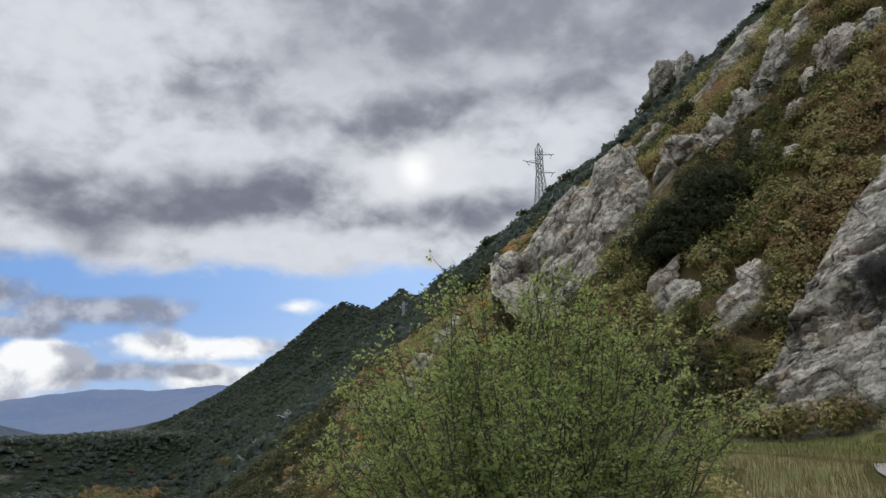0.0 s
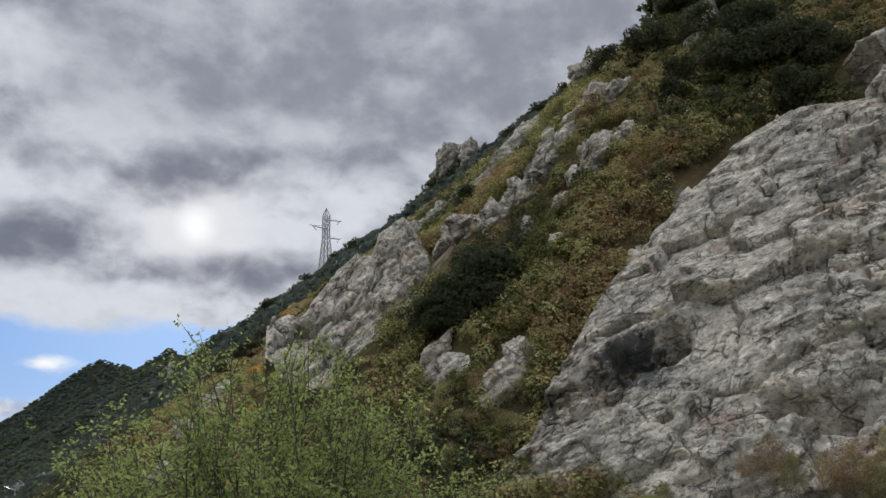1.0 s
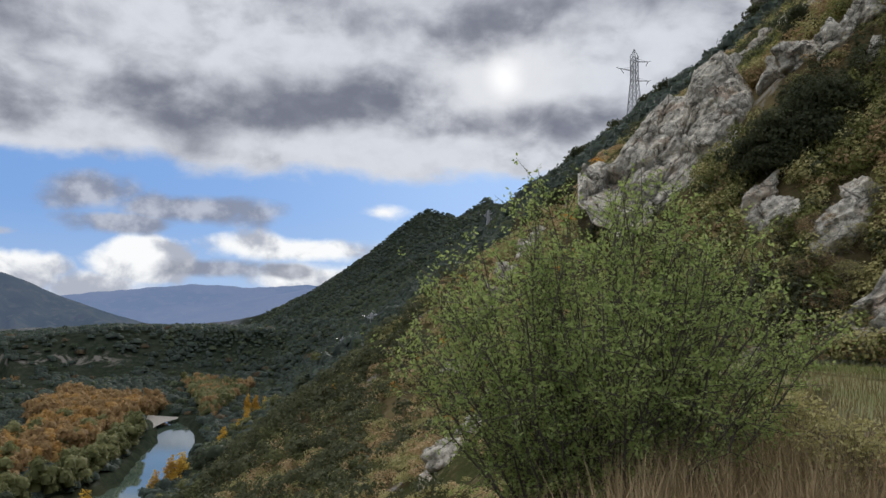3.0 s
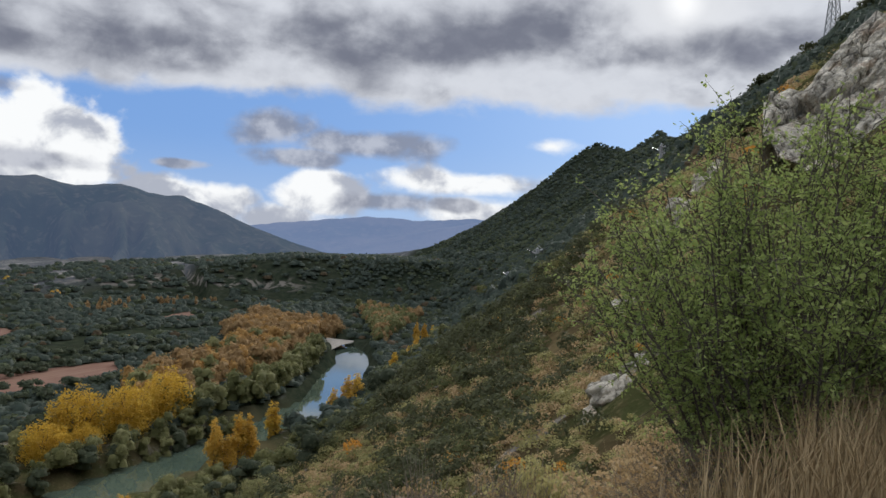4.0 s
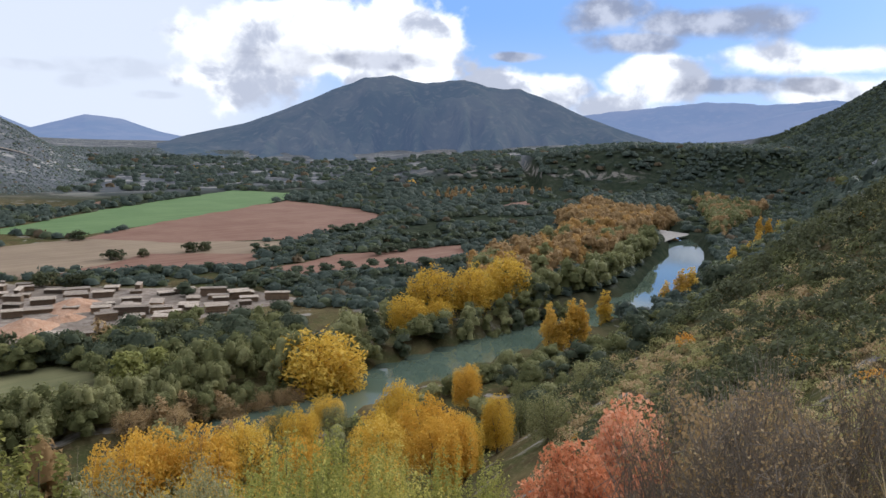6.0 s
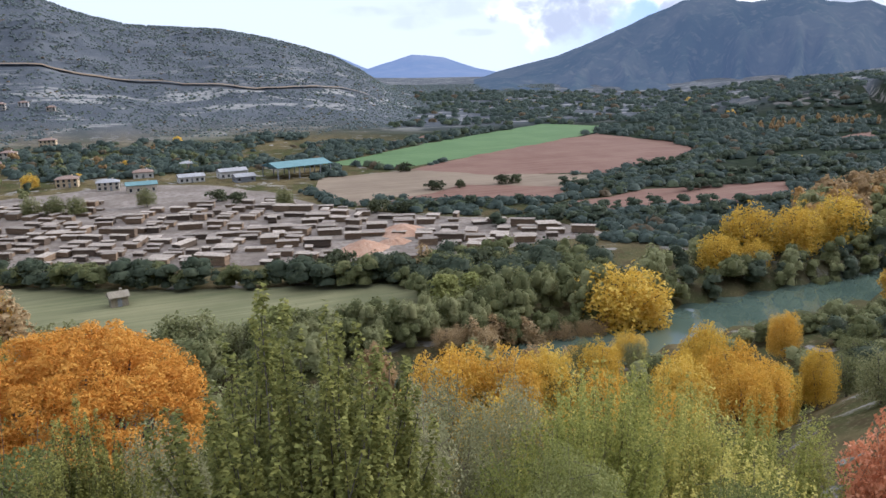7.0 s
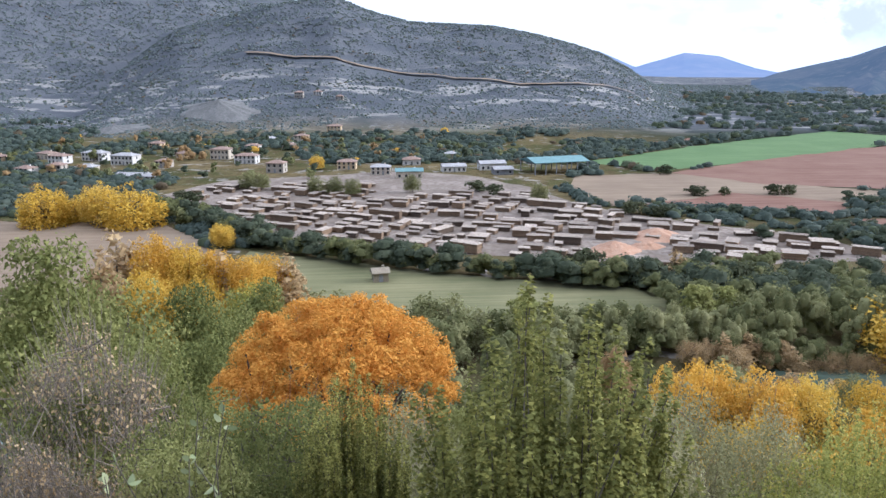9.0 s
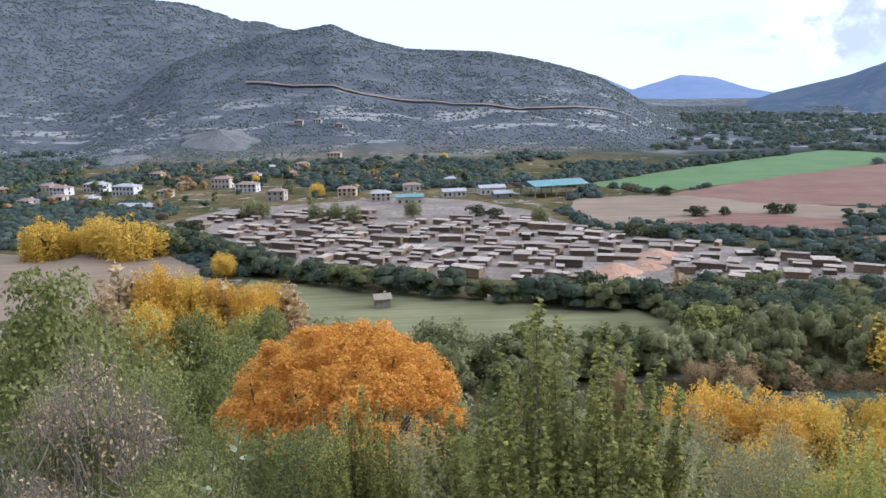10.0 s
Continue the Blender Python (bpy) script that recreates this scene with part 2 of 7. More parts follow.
STRAW = mottled("rough straw grass", [(0.22, 0.18, 0.075), (0.34, 0.27, 0.13), (0.13, 0.125, 0.045)], (1.2, 0.25), 0.8)
DRY = mottled("dry grass", [(0.34, 0.25, 0.13), (0.44, 0.34, 0.19), (0.24, 0.17, 0.09)], (0.6, 0.1), 0.8)
VERGE = mottled("verge grass", [(0.16, 0.20, 0.05), (0.30, 0.27, 0.10), (0.11, 0.15, 0.035)], (2.5, 0.3), 0.8)
GRASSY = mottled("short grass", [(0.13, 0.15, 0.045), (0.22, 0.20, 0.09), (0.10, 0.12, 0.035)], (3.0, 0.4), 0.95)
ROAD = mottled("track gravel", [(0.28, 0.265, 0.25), (0.36, 0.345, 0.32), (0.22, 0.21, 0.195)], (2.0, 0.15), 0.95, 0.02, 0.1)

# ---- lie of the land (metres; the valley floor is 0, the lookout about 53) ----
def lattice(ix, iy, seed):
    n = (ix.astype(np.int64) * 374761393 + iy.astype(np.int64) * 668265263 + seed * 1442695041) & 0x7FFFFFFF
    n = ((n ^ (n >> 13)) * 1274126177) & 0x7FFFFFFF
    return ((n ^ (n >> 16)) & 0xFFFF) / 65535.0


def value_noise(x, y, seed=0):
    ix, iy = np.floor(x), np.floor(y)
    fx, fy = x - ix, y - iy
    fx, fy = fx * fx * (3 - 2 * fx), fy * fy * (3 - 2 * fy)
    a, b = lattice(ix, iy, seed), lattice(ix + 1, iy, seed)
    c, d = lattice(ix, iy + 1, seed), lattice(ix + 1, iy + 1, seed)
    return a + (b - a) * fx + (c - a) * fy + (a - b - c + d) * fx * fy - 0.5


def fbm(x, y, size, octaves=4, seed=0):
    out, amp, f = 0.0 * x, 1.0, 1.0 / size
    for o in range(octaves):
        out, amp, f = out + amp * value_noise(x * f, y * f, seed + o), amp * 0.5, f * 2.03
    return out


def ease(v, lo, hi):
    u = np.clip((v - lo) / (hi - lo), 0, 1)
    return u * u * (3 - 2 * u)


def soft_min(a, b, k):
    h = np.clip(0.5 + 0.5 * (b - a) / k, 0, 1)
    return b * (1 - h) + a * h - k * h * (1 - h)


RIVER_Y = [-900, -400, -100, 0, 60, 100, 174, 215, 258, 306, 354, 400, 450, 520, 700, 1000]
RIVER_X = [-60, -90, -104, -110, -117, -125, -127, -127, -132, -150, -167, -190, -232, -320, -520, -800]


def river_x(y):
    return np.interp(y, RIVER_Y, RIVER_X)


CREST = ([-180, -60, -34.7, -30.6, -27.6, -23.7, -21.3, -16.3, -12.8, -8.8, -5.4, -1.4, 0.5, 3.2, 5.4, 7.8, 9.3, 12, 16.5, 20, 26, 60], [300, 260, 182, 190, 194, 197, 192, 190, 176, 156, 129, 123, 144, 224, 196, 228, 208, 162, 106, 74, 45, 40])
SPUR = ([60, 68, 70, 72, 74, 76, 79, 82, 88, 91, 93.4, 98, 104, 112], [0, 2, 16, 46, 67, 80, 95, 105, 111, 126, 145, 130, 100, 0])
BACK = ([86, 91, 94, 98, 99.5, 102.6, 106, 114, 122, 140, 165, 180], [0, 120, 170, 206, 207, 240, 252, 248, 240, 220, 160, 90])
PLATEAU = ([10, 18, 24, 30, 40, 50], [30, 46, 46, 44, 22, 0])


def land(x, y):
    x, y = np.asarray(x, float), np.asarray(y, float)
    along = -0.208 * x + 0.978 * y
    side = 0.978 * x + 0.208 * y + 0.26 * 60 * np.logaddexp(0, (along - 600) / 60)
    d, az = np.hypot(x, y), np.degrees(np.arctan2(-x, y))
    # the hillside
    rough = ease(d, 25, 140)
    steep = 0.82 - 0.13 * ease(along, 250, 600) + 0.16 * ease(along, 880, 1100)
    slope = np.where(side > 0, steep * side, np.maximum(0.92 * side, 0.1 * side - 44)) + 52.0
    slope = slope + rough * (fbm(x, y, 60, 4, 3) * 8 + fbm(x, y, 14, 3, 9) * 2.5)
    crest = np.interp(az, *CREST) + 5 * fbm(x, y, 90, 4, 5) * ease(d, 100, 500)
    crest = crest - 0.25 * np.maximum(side - 420, 0) + 300 * ease(-az, 60, 90) + 200 * (1 - ease(d, 150, 300))
    hill = soft_min(slope, crest - 3, 8.0)
    # the bench that carries the road, and the cut above it
    edge = np.minimum(-0.7 + 0.72 * np.maximum(along - 1.5, 0), 12)
    foot = np.maximum(23.5 + 0.55 * np.maximum(34 - along, -20), edge + 1)
    bench = np.where(side < edge, 53.4 + 0.78 * (side - edge), 53.4)
    late = 3.0 * (1 - ease(along, 30, 42))
    bench = bench + 1.1 * np.maximum(side - foot - late, 0) + 0.22 * np.maximum(side - foot + 5, 0) * (1 - ease(along, 8, 28))
    bench = bench - 1.5 * ease(side - foot, 2.0, 5.0) * (1 - ease(side - foot, 15, 24)) * (1 - ease(along, 34, 42))
    bench = bench + ease(d, 3, 14) * (fbm(x, y, 5, 3, 21) * 0.12) * (1 + 8 * (side > foot) + 8 * (side < edge)) + rough * fbm(x, y, 14, 3, 9) * 2.0
    w = 1 - ease(along, 60, 130)
    hill = hill * (1 - w) + np.minimum(bench, hill + 6 * (1 - ease(side, 20, 110))) * w
    # a wooded shoulder below the lookout
    hill = hill + 15 * np.exp(-((x + 58) ** 2 + (y + 36) ** 2) / 34**2)
    # the floor, the river bed, the terrace and the hills across the valley
    floor = 0.0 * x
    spur = np.interp(az, *SPUR) * ease(d, 560, 1100) ** 0.9 * (1 - 0.9 * ease(d, 1150, 2200))
    back = np.interp(az, *BACK) * ease(d, 700, 1800) ** 1.1 * (1 - 0.6 * ease(d, 1850, 3500))
    gully = np.abs(fbm(x, y, 130, 4, 33))
    far = np.maximum(spur, back)
    far = far + np.minimum(far, 60) / 60 * (14 * gully - 4) * (1 - ease(d, 950, 1080) * (far < 150))
    terrace = np.interp(az, *PLATEAU) * ease(d + 60 * fbm(x, y, 150, 3, 41), 830, 930)
    floor = np.maximum(np.maximum(floor, far), terrace)
    gap = np.abs(x - river_x(y))
    k = 6.0
    h = np.clip(0.5 + 0.5 * (hill - floor) / k, 0, 1)
    out = floor * (1 - h) + hill * h + k * h * (1 - h) * (np.abs(hill - floor) < k)
    out = out - (4.5 + np.clip(out, 0, 12)) * (1 - ease(gap, 8.0, 13.0)) * (d < 1200)
    return out


def land_at(x, y):
    return float(land(np.array([x]), np.array([y]))[0])


def mesh_of(name, verts, faces, mats=(), smooth=False, uniform=None):
    """A mesh from arrays: verts (n, 3); faces (m, 3 or 4), or a list of such arrays."""
    me = bpy.data.meshes.new(name)
    groups = faces if isinstance(faces, list) else [faces]
    groups = [np.asarray(g, np.int32) for g in groups if len(g)]
    verts = np.asarray(verts, np.float32)
    me.vertices.add(len(verts))
    me.vertices.foreach_set("co", verts.ravel())
    me.loops.add(sum(g.size for g in groups))
    me.loops.foreach_set("vertex_index", np.concatenate([g.ravel() for g in groups]))
    sizes = np.concatenate([np.full(len(g), g.shape[1], np.int32) for g in groups])
    me.polygons.add(len(sizes))
    me.polygons.foreach_set("loop_start", np.concatenate([[0], np.cumsum(sizes)[:-1]]).astype(np.int32))
    me.polygons.foreach_set("loop_total", sizes)
    if smooth:
        me.polygons.foreach_set("use_smooth", np.ones(len(sizes), bool))
    for m in mats:
        me.materials.append(m)
    if uniform is not None:
        me.polygons.foreach_set("material_index", np.asarray(uniform, np.int32))
    me.update(calc_edges=True)
    return me


def grid_faces(rows, cols, wrap=False):
    i, j = np.meshgrid(np.arange(rows - 1), np.arange(cols if wrap else cols - 1), indexing="ij")
    k = (j + 1) % cols
    return np.stack([i * cols + j, i * cols + k, (i + 1) * cols + k, (i + 1) * cols + j], -1).reshape(-1, 4)


turns = np.radians(np.concatenate([np.linspace(-62, 128, 540, endpoint=False), np.linspace(128, 298, 70, endpoint=False)]))
rings = np.exp(np.linspace(math.log(0.05), math.log(4900), 280))
gd, ga = np.meshgrid(rings, turns, indexing="ij")
gx, gy = -np.sin(ga) * gd, np.cos(ga) * gd
gz = land(gx, gy)
ground_verts = np.stack([gx, gy, gz], -1).reshape(-1, 3)
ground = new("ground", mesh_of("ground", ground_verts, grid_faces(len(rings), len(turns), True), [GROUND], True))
tagged(ground, "valley floor and steep scrubby limestone hillside", "ground", kind="structure")

# ---- river ----
ry = np.linspace(-600, 560, 120)
rx = river_x(ry)
rv = np.concatenate([np.stack([rx + o, ry, 0 * ry - 2.2], -1) for o in (-12.5, 0, 12.5)])
n = len(ry)
water = new("river", mesh_of("river", rv, np.concatenate([np.stack([np.arange(n - 1) + a, np.arange(n - 1) + b, np.arange(n - 1) + b + 1, np.arange(n - 1) + a + 1], -1) for a, b in ((0, n), (n, 2 * n))]), [WATER], True))
tagged(water, "calm greenish river bending between wooded banks", "river", kind="structure")


# ---- fields, laid on the floor ----
def field(name, pts, mat, label, z=0.06):
    bm = bmesh.new()
    pts = [Vector((px, py, 0)) for px, py in pts]
    ring = []
    for a, b in zip(pts, pts[1:] + pts[:1]):
        steps = max(2, int((b - a).length / 9))
        for i in range(steps):
            p = a.lerp(b, i / steps)
            q = Vector((noise.noise(p * 0.05), noise.noise(p * 0.05 + Vector((9, 3, 0))), 0)) * 5
            ring.append(bm.verts.new((p.x + q.x, p.y + q.y, z)))
    f = bm.faces.new(ring)
    bmesh.ops.triangulate(bm, faces=[f])
    bmesh.ops.recalc_face_normals(bm, faces=bm.faces[:])
    if bm.faces[:][0].normal.z < 0:
        bmesh.ops.reverse_faces(bm, faces=bm.faces[:])
    me = bpy.data.meshes.new(name)
    bm.to_mesh(me)
    bm.free()
    me.materials.append(mat)
    return tagged(new(name, me), label, "field", kind="structure")


field("field_green", [(-426, 113), (-386, 149), (-511, 362), (-560, 400), (-610, 369), (-508, 214)], CROP, "bright green winter crop field", 0.10)
field("field_brown", [(-378, 148), (-339, 178), (-318, 233), (-360, 329), (-417, 356), (-500, 352), (-451, 246)], SOIL, "bare reddish brown ploughed field", 0.08)
field("field_strip", [(-290, 100), (-318, 150), (-292, 185), (-262, 172)], SOIL, "strip of bare red ploughed soil")
field("field_strip", [(-252, 160), (-268, 214), (-253, 285), (-222, 250), (-228, 170)], SOIL, "strip of bare red ploughed soil")
field("field_strip", [(-375, 440), (-396, 528), (-352, 470)], SOIL, "strip of bare red ploughed soil")
field("field_strip", [(-560, 110), (-640, 250), (-620, 330), (-520, 190)], SOIL, "pale brown fallow strip below the hill")
field("field_meadow", [(-226, -42), (-205, -4), (-190, 34), (-172, 78), (-140, 66), (-146, 20), (-166, -10), (-180, -40)], MEADOW, "mown pale green meadow above the river", 0.07)
field("field_left", [(-285, -160), (-267, -77), (-226, -50), (-190, -80), (-200, -150)], STUBBLE, "pale brown stubble field beside the poplars")
field("field_tan", [(-375, 95), (-378, 146), (-316, 215), (-285, 200), (-300, 110), (-290, 90), (-320, 80)], STUBBLE, "dry tan pasture with scattered oaks", 0.04)
field("yard_ground", [(-330, -95), (-262, -50), (-228, -14), (-212, 37), (-204, 60), (-192, 84), (-200, 112), (-200, 150), (-229, 140), (-256, 108), (-293, 76), (-345, 64), (-382, 40), (-400, 10), (-370, -80)], YARD, "pale dusty gravel ground of the timber yard", 0.05)
field("gravel_bar", [(-192, 382), (-200, 428), (-226, 430), (-214, 398)], GRAVEL, "pale gravel bar at the river bend", 0.3)

# ---- far mountains ----
def far_range(name, mat, label, crest_d, azs, els, base_d, seed, rough):
    """A range whose skyline rises to the given elevations; base_d: where its foot lies."""
    turns = np.radians(np.linspace(azs[0], azs[-1], 150))
    steps = np.concatenate([np.linspace(0, 1, 40), np.linspace(1.04, 1.25, 4)])
    u, a = np.meshgrid(steps, turns, indexing="ij")
    top = 55 + crest_d * np.tan(np.radians(np.interp(np.degrees(a), azs, els)))
    d = base_d + (crest_d - base_d) * u
    x, y = -np.sin(a) * d, np.cos(a) * d
    rise = np.where(u <= 1, u ** 1.25, 1 - 3.0 * (u - 1))
    ribs = np.abs(fbm(np.degrees(a) * 60, d * 0.35, 220, 5, seed)) * rough * np.clip(np.sin(np.clip(u, 0, 1) * 3.1416), 0, 1)
    jag = fbm(np.degrees(a), 0 * a, 1.2, 5, seed + 7) * 0.035 * np.maximum(top - 20, 0) * np.clip(u, 0, 1)
    z = np.maximum(top, -4) * rise - ribs * np.maximum(top, 0) / 200 + jag - 4 * (1 - np.clip(u * 6, 0, 1))
    ob = new(name, mesh_of(name, np.stack([x, y, z], -1).reshape(-1, 3), grid_faces(len(steps), len(turns)), [mat], True))
    return tagged(ob, label, "mountain", kind="structure")


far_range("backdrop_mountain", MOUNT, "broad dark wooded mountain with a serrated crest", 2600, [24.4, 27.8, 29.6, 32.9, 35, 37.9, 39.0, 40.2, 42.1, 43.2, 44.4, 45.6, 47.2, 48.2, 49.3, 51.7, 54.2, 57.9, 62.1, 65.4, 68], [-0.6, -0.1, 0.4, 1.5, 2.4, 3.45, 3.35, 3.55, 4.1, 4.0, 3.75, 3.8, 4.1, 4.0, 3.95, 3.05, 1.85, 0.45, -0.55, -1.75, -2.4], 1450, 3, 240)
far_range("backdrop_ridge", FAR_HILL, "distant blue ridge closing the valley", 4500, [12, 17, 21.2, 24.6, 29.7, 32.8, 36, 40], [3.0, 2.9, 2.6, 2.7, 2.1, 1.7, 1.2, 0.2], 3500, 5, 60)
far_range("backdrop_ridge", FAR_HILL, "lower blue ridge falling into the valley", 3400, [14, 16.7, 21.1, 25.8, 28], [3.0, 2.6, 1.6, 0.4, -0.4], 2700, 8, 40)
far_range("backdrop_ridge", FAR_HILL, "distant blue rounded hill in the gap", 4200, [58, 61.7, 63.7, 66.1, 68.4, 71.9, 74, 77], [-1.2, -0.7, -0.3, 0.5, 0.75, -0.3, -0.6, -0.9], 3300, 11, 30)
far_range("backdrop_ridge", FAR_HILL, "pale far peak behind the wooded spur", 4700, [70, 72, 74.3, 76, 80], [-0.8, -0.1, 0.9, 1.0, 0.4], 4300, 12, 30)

# ---- growing things: builders ----
def part(name, me, parent, label=""):
    ob = new(name, me)
    ob.parent = parent
    return tagged(ob, label) if label else ob


def thing(name, m, label, category, group=""):
    ob = new(name)
    ob.matrix_basis = m
    ob.empty_display_size = 0.3
    return tagged(ob, label, category, group)


def unit(v):
    return v / np.maximum(np.linalg.norm(v, axis=-1, keepdims=True), 1e-9)


def leaf_quads(rng, pos, out, size, long=1.5):
    """One folded-looking rhombus for each place, facing roughly along out."""
    n = len(pos)
    nrm = unit(out + rng.normal(0, 0.75, (n, 3)))
    u = unit(np.cross(nrm, rng.normal(0, 1, (n, 3))))
    v = np.cross(nrm, u)
    s = size * rng.uniform(0.6, 1.3, (n, 1))
    verts = np.stack([pos - u * s * long * 0.5, pos + v * s * 0.5, pos + u * s * long * 0.5, pos - v * s * 0.5], 1)
    return verts.reshape(-1, 3), np.arange(4 * n).reshape(-1, 4)


def leaf_tris(rng, pos, out, size, long=1.5):
    """One triangle for each place: growth too far off to show more."""
    n = len(pos)
    nrm = unit(out + rng.normal(0, 0.6, (n, 3)))
    u = unit(np.cross(nrm, rng.normal(0, 1, (n, 3))))
    v = np.cross(nrm, u)
    s = size * rng.uniform(0.7, 1.35, (n, 1))
    verts = np.stack([pos - u * s * 0.62 - v * s * 0.4, pos + u * s * 0.62 - v * s * 0.4, pos + v * s * 0.75], 1)
    return verts.reshape(-1, 3), np.arange(3 * n).reshape(-1, 3)


def lobed(rng, n, lobes, depth=0.45, low=-0.55):
    """n places on the outsides of overlapping lobes (x, y, z, rx, rz), and the ways outwards."""
    lobes = np.asarray(lobes, float)
    k = rng.choice(len(lobes), n, p=lobes[:, 3] ** 2 / (lobes[:, 3] ** 2).sum())
    w = unit(rng.normal(0, 1, (n, 3)))
    w[:, 2] = np.where(w[:, 2] < low, -w[:, 2], w[:, 2])
    r = 1 - depth * rng.uniform(0, 1, (n, 1)) ** 1.6
    scale = np.stack([lobes[k, 3], lobes[k, 3], lobes[k, 4]], -1)
    return lobes[k, :3] + w * r * scale, w


def tubes(rods, sides=5):
    """Tapered limbs: (start, end, radius, end radius)."""
    vs, fs = [], []
    turn = np.arange(sides) * 2 * np.pi / sides
    for a, b, ra, rb in rods:
        a, b = np.asarray(a, float), np.asarray(b, float)
        w = unit(b - a)
        u = unit(np.cross(w, (0.3, 0.9, 0.2) if abs(w[2]) > 0.9 else (0, 0, 1)))
        v = np.cross(w, u)
        ring = np.cos(turn)[:, None] * u + np.sin(turn)[:, None] * v
        k = sum(len(q) for q in vs)
        vs.append(np.concatenate([a + ring * ra, b + ring * rb]))
        j = np.arange(sides)
        fs.append(np.stack([k + j, k + (j + 1) % sides, k + sides + (j + 1) % sides, k + sides + j], -1))
    return np.concatenate(vs), np.concatenate(fs)


def limb(rng, a, b, ra, rb, bends=3, sway=0.12):
    """A crooked limb from a to b as a run of rods."""
    a, b = np.asarray(a, float), np.asarray(b, float)
    ln = np.linalg.norm(b - a)
    pts = [a + (b - a) * i / bends + (rng.normal(0, sway * ln / bends, 3) if 0 < i < bends else 0) for i in range(bends + 1)]
    return [(pts[i], pts[i + 1], ra + (rb - ra) * i / bends, ra + (rb - ra) * (i + 1) / bends) for i in range(bends)]


SPECIES = {}


def species(name, kind, seed, h, w, leaves, leaf, mat, bark, long=1.5, bare=0.0):
    """A trunk mesh and a crown mesh for one tree of height h and width w."""
    rng = np.random.default_rng(seed)
    r = w / 2
    rods = []
    if kind == "round":
        lobes = []
        count = 24
        for i in range(count):
            t = rng.uniform(0, 2 * np.pi)
            q = rng.uniform(0.15, 0.76) * r
            z = h * rng.uniform(0.22, 0.88)
            top = 1 - max(0, (z / h - 0.6)) * 1.1
            lobes.append((q * math.cos(t) * top, q * math.sin(t) * top, z, r * rng.uniform(0.26, 0.46), h * rng.uniform(0.10, 0.17)))
        lobes.append((0, 0, h * 0.55, r * 0.66, h * 0.38))
        rods += limb(rng, (0, 0, -0.6), (0, 0, h * 0.45), h * 0.028, h * 0.018)
        for lx, ly, lz, *_ in lobes[:10]:
            rods += limb(rng, (0, 0, h * rng.uniform(0.2, 0.42)), (lx, ly, lz), h * 0.013, h * 0.003)
    elif kind == "bushy":
        lobes = []
        for i in range(22):
            t = rng.uniform(0, 2 * np.pi)
            q = rng.uniform(0.2, 0.82) * r
            z = h * rng.uniform(0.10, 0.86) * (1 - 0.35 * q / r)
            lobes.append((q * math.cos(t), q * math.sin(t), z, r * rng.uniform(0.24, 0.42), h * rng.uniform(0.12, 0.2)))
        lobes.append((0, 0, h * 0.45, r * 0.72, h * 0.43))
        rods.append(((0, 0, -0.58), (0, 0, -0.46), r * 0.11, r * 0.10))
        for lx, ly, lz, *_ in lobes[:8]:
            rods += limb(rng, (lx * 0.1, ly * 0.1, -0.5), (lx, ly, lz), h * 0.014, h * 0.003)
    elif kind == "dome":
        # a broad flat-bottomed crown on spreading limbs
        lobes = []
        for i in range(620):
            t, q = rng.uniform(0, 2 * np.pi), math.sqrt(rng.uniform(0, 1)) * r * 0.92
            z = h * (0.60 + 0.37 * rng.uniform(0.3, 1) ** 0.6 * (1 - (q / r) ** 2.6) ** 0.6)
            lobes.append((q * math.cos(t), q * math.sin(t), z, r * rng.uniform(0.06, 0.10), h * rng.uniform(0.02, 0.045)))
        rods += limb(rng, (0, 0, -0.6), (0, 0, h * 0.4), h * 0.022, h * 0.018)
        for lx, ly, lz, *_ in lobes[:34]:
            rods += limb(rng, (0, 0, h * rng.uniform(0.25, 0.42)), (lx, ly, lz), h * 0.008, h * 0.002, 4)
    elif kind == "column":
        lobes = []
        for i in range(18):
            z = h * (0.12 + 0.84 * i / 17)
            f = math.sin(min(1, (z / h) * 1.5 + 0.12) * 1.57) * (1 - max(0, z / h - 0.55) / 0.5) ** 0.7
            t = rng.uniform(0, 6.28)
            lobes.append((0.22 * r * math.cos(t), 0.22 * r * math.sin(t), z, max(r * f * rng.uniform(0.75, 1.0), 0.12 * r), h * 0.085))
        rods += limb(rng, (0, 0, -0.5), (0, 0, h * 0.9), h * 0.018, h * 0.003, 4, 0.03)
        for i in range(10):
            t, z = rng.uniform(0, 6.28), h * rng.uniform(0.1, 0.6)
            rods += limb(rng, (0, 0, z), (0.6 * r * math.cos(t), 0.6 * r * math.sin(t), z + h * 0.22), h * 0.006, h * 0.002, 2)
    elif kind == "sprays":
        # many upright shoots, each a narrow spire
        lobes = []
        rods.append(((0, 0, -0.58), (0, 0, -0.46), r * 0.32, r * 0.30))
        for i in range(84):
            t, q = rng.uniform(0, 6.28), math.sqrt(rng.uniform(0, 1)) * r
            top = h * (1 - 0.34 * (q / r) ** 2) * rng.uniform(0.80, 1.0)
            for k in range(7):
                z = top * (0.16 + 0.80 * k / 6)
                lobes.append((q * math.cos(t) * (0.72 + 0.28 * z / top), q * math.sin(t) * (0.72 + 0.28 * z / top), z, r * 0.125 * (1.25 - k * 0.15), h * 0.085))
            rods += limb(rng, (q * 0.3 * math.cos(t), q * 0.3 * math.sin(t), -0.5), (q * math.cos(t), q * math.sin(t), top * 0.97), h * 0.003, h * 0.0008, 3, 0.06)
    elif kind == "plume":
        # a rounded crown of many upright plumes
        lobes = []
